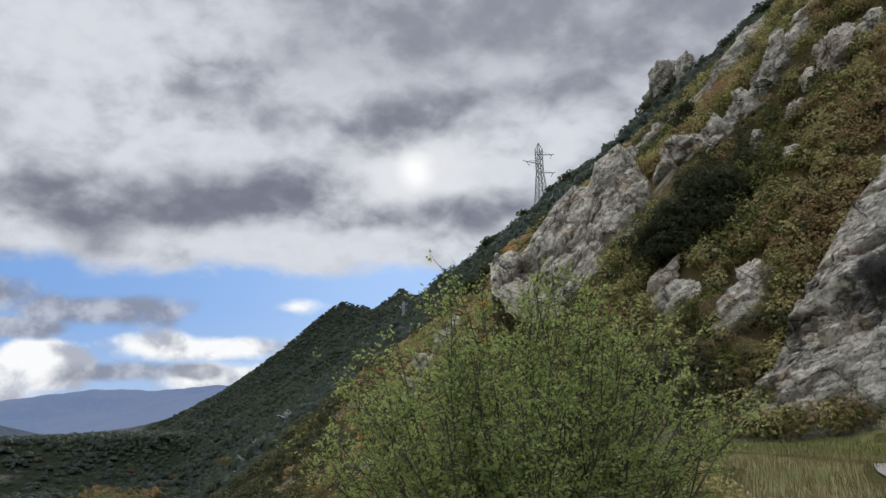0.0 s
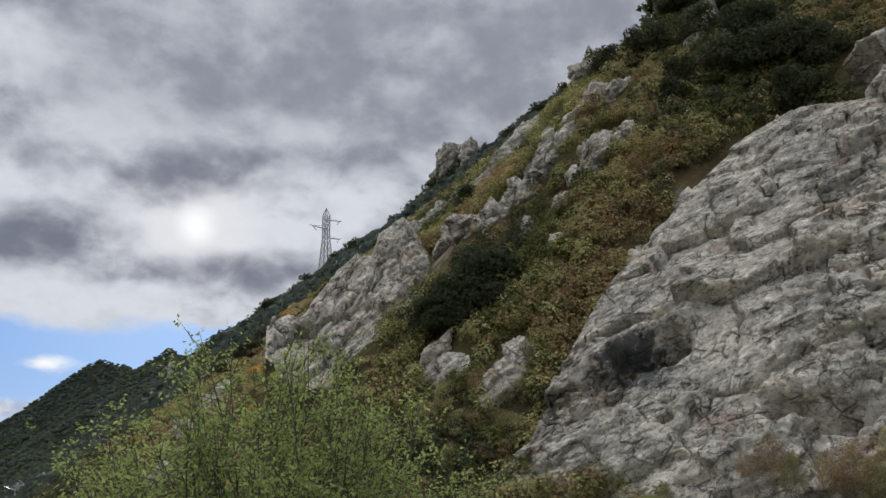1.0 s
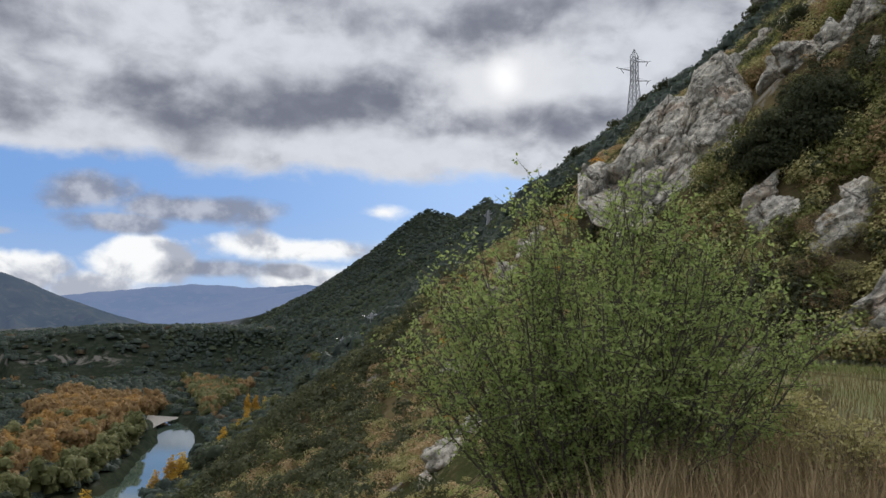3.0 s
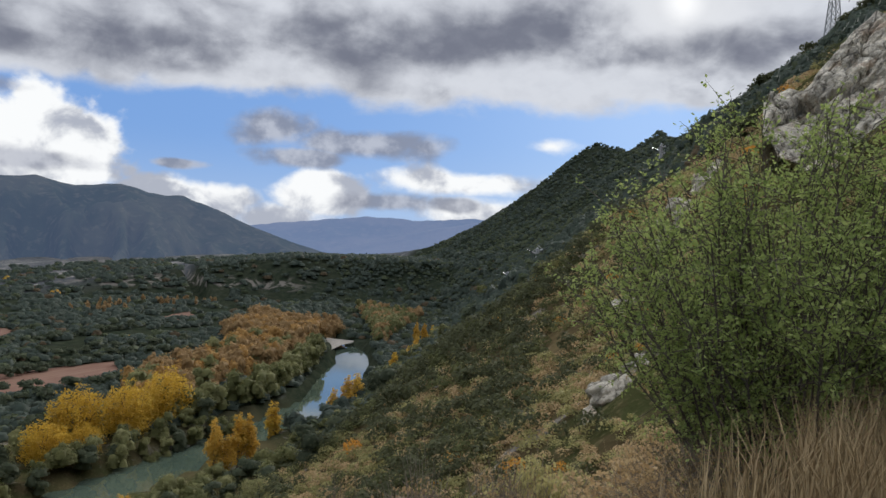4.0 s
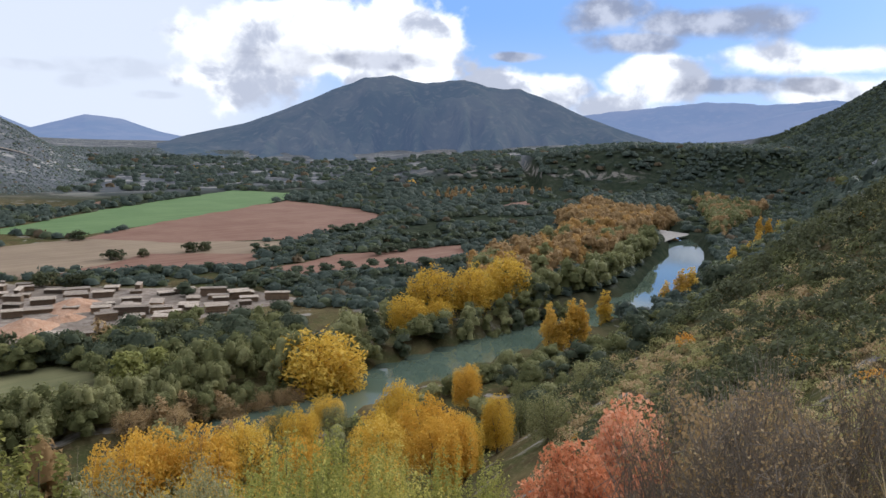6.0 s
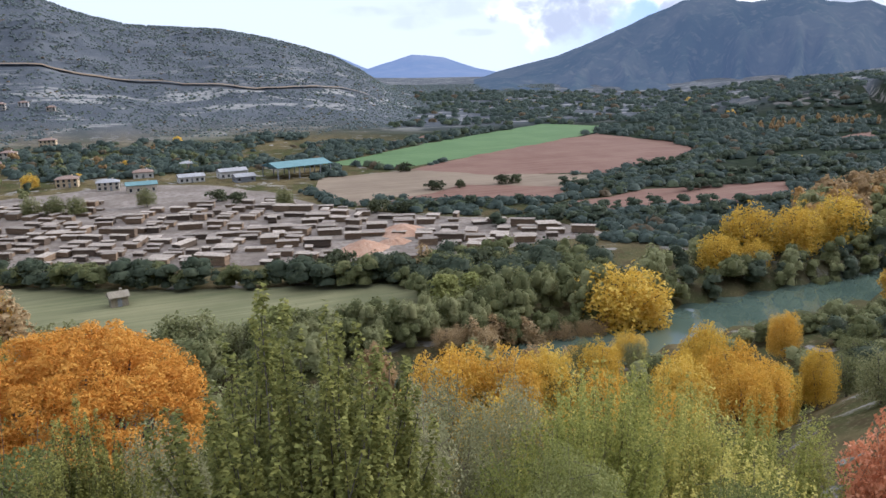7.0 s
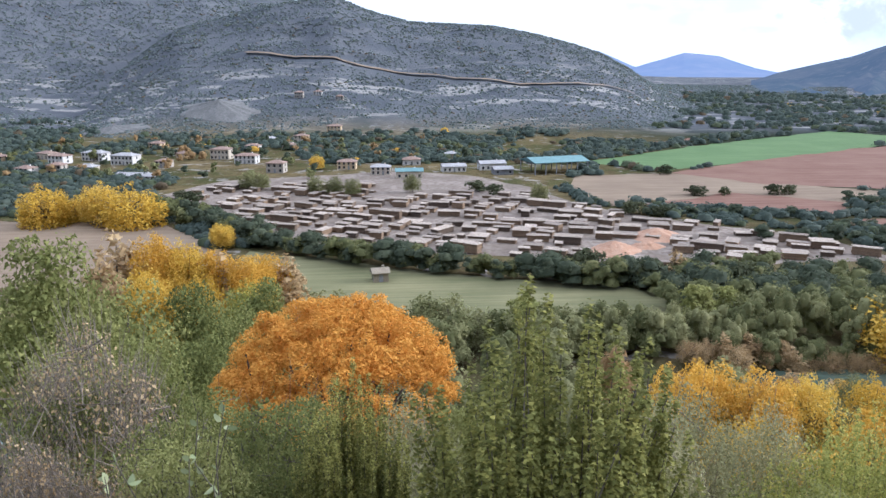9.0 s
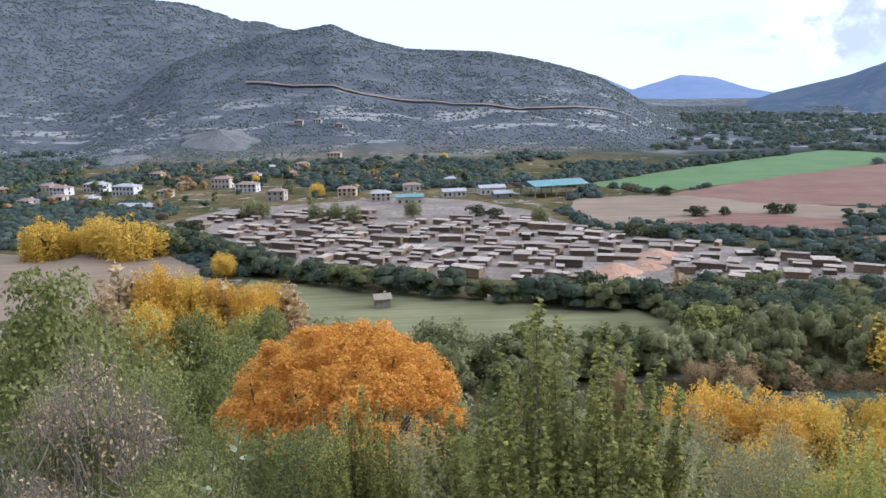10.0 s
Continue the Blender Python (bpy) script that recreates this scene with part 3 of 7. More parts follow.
        for i in range(54):
            t, q = rng.uniform(0, 6.28), math.sqrt(rng.uniform(0, 1)) * r * 0.88
            top = h * (1 - 0.42 * (q / r) ** 2.2) * rng.uniform(0.84, 1.0)
            for k in range(5):
                z = top * (0.26 + 0.66 * k / 4)
                lobes.append((q * math.cos(t) * (0.8 + 0.2 * z / top), q * math.sin(t) * (0.8 + 0.2 * z / top), z, r * rng.uniform(0.17, 0.28) * (1.15 - 0.10 * k), h * rng.uniform(0.08, 0.13)))
        lobes += [(0, 0, h * 0.5, r * 0.7, h * 0.36)] * 3
        rods += limb(rng, (0, 0, -0.6), (0, 0, h * 0.4), h * 0.024, h * 0.016)
        for lx, ly, lz, *_ in lobes[4::25]:
            rods += limb(rng, (0, 0, h * rng.uniform(0.12, 0.4)), (lx, ly, lz), h * 0.011, h * 0.003)
    pos, out = lobed(rng, leaves, lobes)
    if kind == "sprays":
        out = out + np.array([0, 0, 0.8])
    lv, lf = (leaf_tris if leaf > 0.07 or kind == "sprays" else leaf_quads)(rng, pos, out, leaf, long)
    if bare:
        for i in range(int(bare)):
            a = pos[rng.integers(len(pos))]
            b = a + unit(a - np.array([0, 0, h * 0.2])) * h * rng.uniform(0.04, 0.14) + rng.normal(0, h * 0.02, 3)
            base = a - unit(unit(a - np.array([0, 0, h * 0.15])) + rng.normal(0, 0.6, 3)) * h * rng.uniform(0.06, 0.2)
            rods += [(base, a, h * 0.0022, h * 0.0014), (a, b, h * 0.0014, h * 0.0006)]
    tv, tf = tubes(rods, 3 if bare else 4)
    made = SPECIES.setdefault(name, [])
    made.append((mesh_of(name + "_trunk", tv, tf, [bark], True), mesh_of(name + "_crown", lv, lf, [mat]), h, w))


def plant(name, x, y, h, w, label, category="tree", group="", called="tree", z=None, turn=None, pick=None, top=None):
    """Sets one tree on the ground, scaled to height h and width w."""
    rng = random.Random(f"{name}{x:.1f}{y:.1f}")
    trunk, crown, sh, sw = SPECIES[name][rng.randrange(len(SPECIES[name])) if pick is None else pick]
    z = land_at(x, y) if z is None else z
    h = h if top is None else max(top - z, 1.0)
    ob = thing(called, pose(x, y, z - 0.15, 0, 0, math.degrees(rng.uniform(0, 6.28) if turn is None else turn)), label, category, group)
    wide = w / sw
    high = min(max(h / sh, 0.7 * wide), 1.3 * wide)
    part("trunk", trunk, ob).matrix_basis = Matrix.Diagonal((wide, wide, h / sh, 1))
    part("crown", crown, ob).matrix_basis = Matrix.Translation((0, 0, h - sh * high)) @ Matrix.Diagonal((wide, wide, high, 1))
    return ob


def leaf_material(name, dark, mid, light, shine=0.72, through=0.38, vary=0.25):
    m, N, b = material(name, shine, spec=0.12)
    isl = N.put("ShaderNodeNewGeometry").outputs["Random Per Island"]
    rnd = N.put("ShaderNodeObjectInfo").outputs["Random"]
    pos = N.put("ShaderNodeNewGeometry").outputs["Position"]
    clump = N.math("ADD", N.math("MULTIPLY", N.noise(pos, 0.7, 2.0), 0.6), N.math("MULTIPLY", N.noise(pos, 4.5, 2.0), 0.5))
    f = N.math("ADD", N.math("MULTIPLY", isl, 0.5), N.math("MULTIPLY", clump, 0.7))
    f = N.math("ADD", f, N.math("MULTIPLY", N.math("SUBTRACT", rnd, 0.5), vary * 2))
    c = N.mix(N.step(f, 0.05, 0.55), dark, mid)
    c = N.mix(N.step(f, 0.55, 1.05), c, light)
    N.tree.links.new(c, b.inputs["Base Color"])
    tr = N.put("ShaderNodeBsdfTranslucent", {0: c})
    mixer = N.put("ShaderNodeMixShader", {0: through, 1: b.outputs[0], 2: tr.outputs[0]})
    N.tree.links.new(mixer.outputs[0], m.node_tree.nodes["Material Output"].inputs[0])
    return m


BARK = mottled("grey bark", [(0.10, 0.085, 0.07), (0.15, 0.13, 0.11), (0.06, 0.05, 0.04)], (0.3, 0.05), 0.9)
PALE_TWIG = mottled("pale dead twigs", [(0.20, 0.165, 0.128), (0.27, 0.232, 0.185), (0.13, 0.105, 0.082)], (0.3, 0.05), 0.9)
L_OAK = leaf_material("holm oak leaves", (0.034, 0.041, 0.021), (0.066, 0.075, 0.038), (0.118, 0.126, 0.066))
L_GREEN = leaf_material("green leaves", (0.105, 0.114, 0.036), (0.205, 0.215, 0.068), (0.33, 0.325, 0.112))
L_BUSH = leaf_material("bush leaves", (0.150, 0.205, 0.066), (0.345, 0.420, 0.140), (0.620, 0.680, 0.300), through=0.5)
L_GREY = leaf_material("grey willow leaves", (0.095, 0.102, 0.042), (0.190, 0.194, 0.082), (0.315, 0.305, 0.145))
L_YELLOW = leaf_material("yellow leaves", (0.360, 0.225, 0.030), (0.580, 0.385, 0.052), (0.720, 0.530, 0.120), vary=0.2)
L_ORANGE = leaf_material("orange leaves", (0.360, 0.145, 0.024), (0.600, 0.295, 0.050), (0.720, 0.430, 0.095), vary=0.1)
L_AMBER = leaf_material("amber leaves", (0.36, 0.20, 0.03), (0.60, 0.36, 0.05), (0.74, 0.50, 0.11), vary=0.15)
L_LEAFY = leaf_material("leafy green", (0.078, 0.092, 0.030), (0.185, 0.200, 0.062), (0.340, 0.335, 0.120))
L_GOLD = leaf_material("golden leaves", (0.30, 0.17, 0.03), (0.54, 0.33, 0.05), (0.64, 0.44, 0.10))
L_RED = leaf_material("salmon red leaves", (0.360, 0.130, 0.060), (0.620, 0.260, 0.130), (0.760, 0.420, 0.260))
L_RUST = leaf_material("rusty brown leaves", (0.195, 0.138, 0.070), (0.370, 0.260, 0.132), (0.560, 0.425, 0.235))
L_DARK = leaf_material("dark spray leaves", (0.046, 0.054, 0.015), (0.175, 0.180, 0.048), (0.440, 0.410, 0.115))
L_OLIVE = leaf_material("olive dry leaves", (0.170, 0.168, 0.068), (0.370, 0.345, 0.147), (0.590, 0.530, 0.245))
# pines greyed towards blue: distance haze put into the leaf colour
L_HAZED_PINE = leaf_material("hazed pine needles", (0.076, 0.096, 0.094), (0.122, 0.146, 0.138), (0.172, 0.196, 0.180), vary=0.0)
L_OAK_WOOD = leaf_material("hedge oak leaves", (0.030, 0.042, 0.026), (0.064, 0.080, 0.048), (0.118, 0.134, 0.078), vary=0.0)
L_SCRUB = leaf_material("hillside scrub leaves", (0.046, 0.056, 0.024), (0.100, 0.112, 0.046), (0.175, 0.180, 0.080), vary=0.0)
L_WOOD_GREEN = leaf_material("green wood leaves", (0.058, 0.066, 0.027), (0.126, 0.134, 0.053), (0.225, 0.222, 0.092), vary=0.0)
L_WOOD_RUST = leaf_material("brown poplar leaves", (0.150, 0.098, 0.046), (0.290, 0.190, 0.085), (0.430, 0.300, 0.145), vary=0.0)
L_WOOD_RUSSET = leaf_material("russet poplar leaves", (0.200, 0.115, 0.038), (0.370, 0.220, 0.072), (0.520, 0.340, 0.130), vary=0.0)
# bluer, duller copies for distance: haze put into the leaf colour
L_HAZED_OAK = leaf_material("hazed oak woods", (0.032, 0.047, 0.040), (0.066, 0.088, 0.070), (0.112, 0.136, 0.104), vary=0.0)
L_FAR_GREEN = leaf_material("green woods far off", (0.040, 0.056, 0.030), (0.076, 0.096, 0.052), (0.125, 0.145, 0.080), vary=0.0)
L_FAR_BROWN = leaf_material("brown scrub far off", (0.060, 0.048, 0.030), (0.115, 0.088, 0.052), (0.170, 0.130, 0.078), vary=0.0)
L_SAGE = leaf_material("pale sage leaves", (0.120, 0.120, 0.055), (0.285, 0.275, 0.135), (0.490, 0.450, 0.255))
L_LIME = leaf_material("yellow green leaves", (0.10, 0.12, 0.03), (0.30, 0.305, 0.075), (0.64, 0.55, 0.15))

species("oak", "bushy", 1, 6, 8, 700, 0.56, L_OAK, BARK)
species("oak", "bushy", 2, 6, 8, 700, 0.56, L_OAK, BARK)
species("oak", "bushy", 3, 7, 8, 700, 0.56, L_OAK, BARK)
species("oak_near", "bushy", 31, 6, 8, 3500, 0.27, L_OAK, BARK)
species("rust_near", "bushy", 32, 3, 3, 3500, 0.06, L_RUST, PALE_TWIG, 1.7, 420)
species("olive_near", "bushy", 33, 3, 3, 3500, 0.06, L_OLIVE, PALE_TWIG, 1.7, 420)
species("green", "round", 4, 10, 8, 950, 0.56, L_GREEN, BARK)
species("green", "bushy", 5, 9, 8, 950, 0.56, L_GREEN, BARK)
species("willow", "plume", 6, 10, 8, 2600, 0.32, L_GREY, BARK, 2.0)
species("willow", "plume", 7, 9, 8, 2600, 0.32, L_GREY, BARK, 2.0)
species("yellow", "plume", 8, 14, 11, 7500, 0.30, L_YELLOW, BARK)
species("yellow", "plume", 9, 12, 11, 7500, 0.30, L_YELLOW, BARK)
species("golden", "column", 10, 14, 4.2, 1800, 0.36, L_GOLD, BARK)
species("golden", "column", 11, 14, 4.6, 1800, 0.36, L_YELLOW, BARK)
species("rusty", "plume", 12, 12, 9, 5000, 0.24, L_RUST, BARK)
species("rusty", "column", 13, 13, 5, 1300, 0.42, L_RUST, BARK)
species("orange", "dome", 14, 15, 9.4, 80000, 0.072, L_ORANGE, BARK)
species("amber", "plume", 15, 9, 7, 15000, 0.14, L_YELLOW, BARK)
species("amber", "plume", 16, 8, 7, 15000, 0.14, L_AMBER, BARK)
species("lime", "plume", 40, 9, 7, 9000, 0.15, L_LIME, BARK)
species("reddish", "bushy", 17, 7, 5, 7000, 0.13, L_RED, PALE_TWIG, 1.4, 260)
species("dark_spray", "sprays", 18, 4, 2, 210000, 0.027, L_DARK, BARK, 2.2)
species("willow_near", "plume", 19, 4, 3, 22000, 0.036, L_SAGE, PALE_TWIG, 2.2, 260)
species("green_near", "bushy", 20, 4, 4, 26000, 0.038, L_LEAFY, BARK, 1.6, 160)
species("lime_near", "sprays", 21, 4, 3.5, 60000, 0.042, L_LIME, BARK, 1.6, 260)
species("bare_near", "bushy", 22, 4, 3.5, 5000, 0.04, L_RUST, PALE_TWIG, 1.6, 1800)
species("green_mid", "round", 23, 9, 7, 10000, 0.12, L_LEAFY, BARK)
species("green_mid", "plume", 24, 8, 7, 10000, 0.12, L_LEAFY, BARK)
species("willow_mid", "plume", 25, 8, 7, 7000, 0.15, L_GREY, BARK, 2.0)


# ---- far growth, joined: every clump a dome of leaf sprays ----
def domes(rng, c, size):
    """A closed lumpy dome of fifteen faces for each clump."""
    n = len(c)
    a = np.arange(5) * 2 * np.pi / 5
    shape = np.concatenate([[(0, 0, 1)], np.stack([0.72 * np.cos(a), 0.72 * np.sin(a), 0 * a + 0.66], -1), np.stack([np.cos(a + 0.63), np.sin(a + 0.63), 0 * a - 0.35], -1)])
    turn = rng.uniform(0, 6.28, n)[:, None]
    v = shape[None] * rng.uniform(0.74, 1.16, (n, 11, 1))
    v = np.stack([v[..., 0] * np.cos(turn) - v[..., 1] * np.sin(turn), v[..., 0] * np.sin(turn) + v[..., 1] * np.cos(turn), v[..., 2]], -1)
    j = np.arange(5)
    k = (j + 1) % 5
    f = np.concatenate([np.stack([0 * j, 1 + j, 1 + k], -1), np.stack([1 + j, 6 + j, 1 + k], -1), np.stack([1 + k, 6 + j, 6 + k], -1)])
    return (c[:, None] + v * size[:, None]).reshape(-1, 3), (f[None] + 11 * np.arange(n)[:, None, None]).reshape(-1, 3)


def clumps(name, mat, x, y, z, w, h, k, seed, label, leaf=0.34, category="scrub", core=0.8):
    """n clumps, each a lumpy core under k leaf sprays, at the given places, widths and heights."""
    rng = np.random.default_rng(seed)
    n = len(x)
    if not n:
        return None
    c = np.stack([x, y, z], -1)
    way = unit(rng.normal(0, 1, (n, k, 3)))
    way[..., 2] = np.where(way[..., 2] < -0.25, -way[..., 2], way[..., 2])
    octant = (way[..., 0] > 0) * 1 + (way[..., 1] > 0) * 2 + (way[..., 2] > 0.45) * 4
    bulge = rng.uniform(0.72, 1.12, (n, 8))[np.arange(n)[:, None], octant]
    rad = bulge * (1 - 0.3 * rng.uniform(0, 1, (n, k)) ** 2)
    size = np.stack([w / 2, w / 2, h * 0.55], -1)
    lift = np.stack([0 * h, 0 * h, h * 0.42], -1)
    pos = c[:, None] + way * rad[..., None] * size[:, None] + lift[:, None]
    s = (np.minimum(w, h * 1.4) * leaf)[:, None] * np.ones((1, k))
    lv, lf = (leaf_quads if k > 100 and w.mean() < 3 else leaf_tris)(rng, pos.reshape(-1, 3), way.reshape(-1, 3) * 1.6 + (0, 0, 0.35), s.reshape(-1, 1), 1.5)
    dv, df = domes(rng, c + lift, size * core) if core else (lv[:0], lf[:0])
    ob = new(name, mesh_of(name, np.concatenate([dv, lv]), [df, lf + len(dv)], [mat]))
    return tagged(ob, label, category, kind="stuff")


MASS = {}


def mass(name, x, y, h, w, rng):
    """Keeps a far tree as a few sub-clumps of the joined woods."""
    z = land_at(x, y)
    tall = name != "oak"
    for i in range(9 if tall else 6):
        a, q = rng.uniform(0, 6.28), rng.uniform(0.1, 0.62 if tall else 0.5) * w / 2
        up = rng.uniform(0.0, 0.55 if tall else 0.62) * h
        MASS.setdefault(name, []).append((x + q * math.cos(a), y + q * math.sin(a), z + up, w * (rng.uniform(0.38, 0.6) if tall else rng.uniform(0.5, 0.75)), h * (rng.uniform(0.34, 0.52) if tall else rng.uniform(0.36, 0.5))))

import itertools

# ---- limestone ----
def rock_material():
    m, N, b = material("grey limestone", 0.92, spec=0.2)
    p = N.put("ShaderNodeNewGeometry").outputs["Position"]
    q = N.put("ShaderNodeMapping", {"Vector": p, "Rotation": (0.12, 0.50, 0.60)}).outputs[0]
    q = N.put("ShaderNodeMapping", {"Vector": q, "Scale": (0.8, 0.9, 1.2)}).outputs[0]
    big = N.noise(q, 1 / 3.2, 6.0, 0.62, 0.1)
    mid = N.noise(q, 1.5, 7.0, 0.72)
    fine = N.noise(q, 5.5, 6.0, 0.78)
    c = N.mix(N.step(big, 0.36, 0.64), (0.43, 0.405, 0.37), (0.60, 0.555, 0.495))
    c = N.mix(N.math("MULTIPLY", N.step(mid, 0.50, 0.66), 0.85), c, (0.76, 0.715, 0.65))
    c = N.mix(N.math("MULTIPLY", N.step(N.noise(p, 1 / 3.1, 5.0, 0.6, 0.2), 0.55, 0.66), 0.5), c, (0.42, 0.285, 0.20))
    c = N.mix(N.math("MULTIPLY", N.step(N.noise(p, 1 / 1.7, 6.0, 0.7, 0.3), 0.57, 0.64), 0.55), c, (0.17, 0.165, 0.16))
    # thin broken joints at two sizes, their shadow lines painted dark, and dark pits
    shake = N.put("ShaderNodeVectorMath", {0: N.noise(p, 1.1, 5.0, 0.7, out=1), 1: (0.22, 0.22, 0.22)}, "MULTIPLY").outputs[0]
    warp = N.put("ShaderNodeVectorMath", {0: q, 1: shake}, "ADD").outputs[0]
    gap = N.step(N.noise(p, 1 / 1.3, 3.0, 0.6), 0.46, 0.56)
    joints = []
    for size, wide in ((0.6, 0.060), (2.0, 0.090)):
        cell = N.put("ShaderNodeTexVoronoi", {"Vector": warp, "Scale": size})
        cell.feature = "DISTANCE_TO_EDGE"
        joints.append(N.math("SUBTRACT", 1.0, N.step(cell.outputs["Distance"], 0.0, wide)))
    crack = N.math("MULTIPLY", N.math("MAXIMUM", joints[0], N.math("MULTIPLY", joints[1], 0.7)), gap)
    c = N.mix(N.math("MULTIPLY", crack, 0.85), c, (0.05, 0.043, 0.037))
    pit = N.math("SUBTRACT", 1.0, N.step(fine, 0.37, 0.45))
    c = N.mix(N.math("MULTIPLY", pit, 0.80), c, (0.10, 0.088, 0.075))
    c = N.mix(N.math("MULTIPLY", N.step(fine, 0.55, 0.64), 0.55), c, (0.80, 0.75, 0.68))
    # every chip gets a random tone, standing in for facets lit unevenly
    for size in (0.9, 2.6):
        cell = N.put("ShaderNodeTexVoronoi", {"Vector": warp, "Scale": size})
        tone = N.put("ShaderNodeSeparateColor", {0: cell.outputs["Color"]}).outputs[0]
        grey = N.put("ShaderNodeMapRange", {0: tone, 1: 0.0, 2: 1.0, 3: 0.80, 4: 1.22}).outputs[0]
        c = N.mix(1.0, c, N.put("ShaderNodeCombineColor", {0: grey, 1: grey, 2: N.math("MULTIPLY", grey, 0.96)}).outputs[0], "MULTIPLY")
    # black wet streaks round the hollow, also painting in its shade
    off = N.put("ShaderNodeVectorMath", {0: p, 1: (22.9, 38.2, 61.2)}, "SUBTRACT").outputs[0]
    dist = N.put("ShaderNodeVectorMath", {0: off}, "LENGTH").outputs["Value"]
    wet_shade = N.math("SUBTRACT", 1.0, N.step(N.math("ADD", dist, N.math("MULTIPLY", N.math("SUBTRACT", mid, 0.5), 7.0)), 1.6, 3.0))
    c = N.mix(N.math("MULTIPLY", wet_shade, 0.85), c, (0.055, 0.058, 0.066))
    N.tree.links.new(c, b.inputs["Base Color"])
    # chips: every small cell a flat facet of its own tilt
    chips = 0.0
    for size, amp in ((2.2, 1.0), (5.5, 0.55)):
        cell = N.put("ShaderNodeTexVoronoi", {"Vector": warp, "Scale": size})
        off = N.put("ShaderNodeVectorMath", {0: warp, 1: cell.outputs["Position"]}, "SUBTRACT").outputs[0]
        tilt = N.put("ShaderNodeVectorMath", {0: cell.outputs["Color"], 1: (0.5, 0.5, 0.5)}, "SUBTRACT").outputs[0]
        chips = N.math("ADD", chips, N.math("MULTIPLY", N.put("ShaderNodeVectorMath", {0: off, 1: tilt}, "DOT_PRODUCT").outputs["Value"], amp))
    h = N.math("ADD", N.math("MULTIPLY", fine, 0.20), N.math("MULTIPLY", chips, 3.2))
    h = N.math("SUBTRACT", h, N.math("MULTIPLY", crack, 0.15))
    bump(N, b, h, 1.0, 0.35)
    return m


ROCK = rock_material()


def noise3(p, size, octaves, seed, ridged=False):
    out, amp = np.zeros(len(p)), 1.0
    for o in range(octaves):
        q = p / size
        a = value_noise(q[:, 0] + 0.37 * q[:, 2], q[:, 1] + 0.83 * q[:, 2], seed + o)
        c = value_noise(q[:, 2] * 1.3 + 7.1, q[:, 0] * 0.6 - q[:, 1] * 0.7, seed + 50 + o)
        v = (a + c) * 0.8
        out += amp * ((0.5 - np.abs(v) * 2) if ridged else v)
        size, amp = size / 2.05, amp * 0.52
    return out


# axes of the bedding: along the strike, across it, and out of the beds, which dip to the west
ex, ez = unit(np.array([0.71, -0.49, 0.50])), unit(np.array([-0.41, 0.285, 0.866]))
BEDS = np.stack([ex, np.cross(ez, ex), ez])


def shards(p, size, seed, flat=0.55, warp=0.13):
    """Broken blocks: cells of a slanted, shaken lattice, each a flat facet with a height and a tilt of its own."""
    w = np.stack([noise3(p, size * 0.8, 4, seed + 60 + k) for k in range(3)], -1)
    m = BEDS
    q = (p @ m.T) / (size * np.array([1.25, 1.0, flat])) + warp * w
    cell = np.floor(q)
    best, next_best = np.full(len(p), 9.0), np.full(len(p), 9.0)
    val = np.zeros(len(p))
    for dx, dy, dz in itertools.product((-1, 0, 1), repeat=3):
        c = cell + (dx, dy, dz)
        ix, iy = c[:, 0] + 131 * c[:, 2], c[:, 1] - 57 * c[:, 2]
        h = [lattice(ix, iy, seed + 7 * k) for k in range(7)]
        e = q - c - np.stack(h[:3], -1)
        d2 = (e**2).sum(-1)
        face = 0.7 * (h[3] - 0.5) + 2.2 * ((h[4] - 0.5) * e[:, 0] + (h[5] - 0.5) * e[:, 1]) + 1.8 * (h[6] - 0.55) * e[:, 2]
        near = d2 < best
        next_best = np.where(near, best, np.minimum(next_best, d2))
        val = np.where(near, face, val)
        best = np.where(near, d2, best)
    gap = np.sqrt(next_best) - np.sqrt(best)
    return val, np.minimum(gap / 0.10, 1)


def strata(s, t, thick, length, seed):
    """Beds of the given thickness cut into blocks of about the given length: how far each place stands out, and its distance from a joint."""
    b = t / thick + 0.95 * fbm(s, t, thick * 5, 3, seed) + 0.38 * fbm(s, t, thick * 1.2, 3, seed + 20)
    k = np.floor(b)
    a = s / length * (0.6 + 0.9 * lattice(k, 0 * k, seed + 1)) + 9 * lattice(k, 0 * k, seed + 2) + 0.75 * fbm(s, t, length * 0.8, 4, seed + 40)
    j = np.floor(a)
    fb, fa = b - k, a - j
    out = lattice(j, k, seed + 3) - 0.5 + (lattice(j, k, seed + 4) - 0.5) * (fa - 0.5) * 1.1 + (lattice(j, k, seed + 5) - 0.62) * (fb - 0.5) * 1.3
    return out, np.minimum(np.minimum(fb, 1 - fb) * thick, np.minimum(fa, 1 - fa) * length)


ROCKS = []


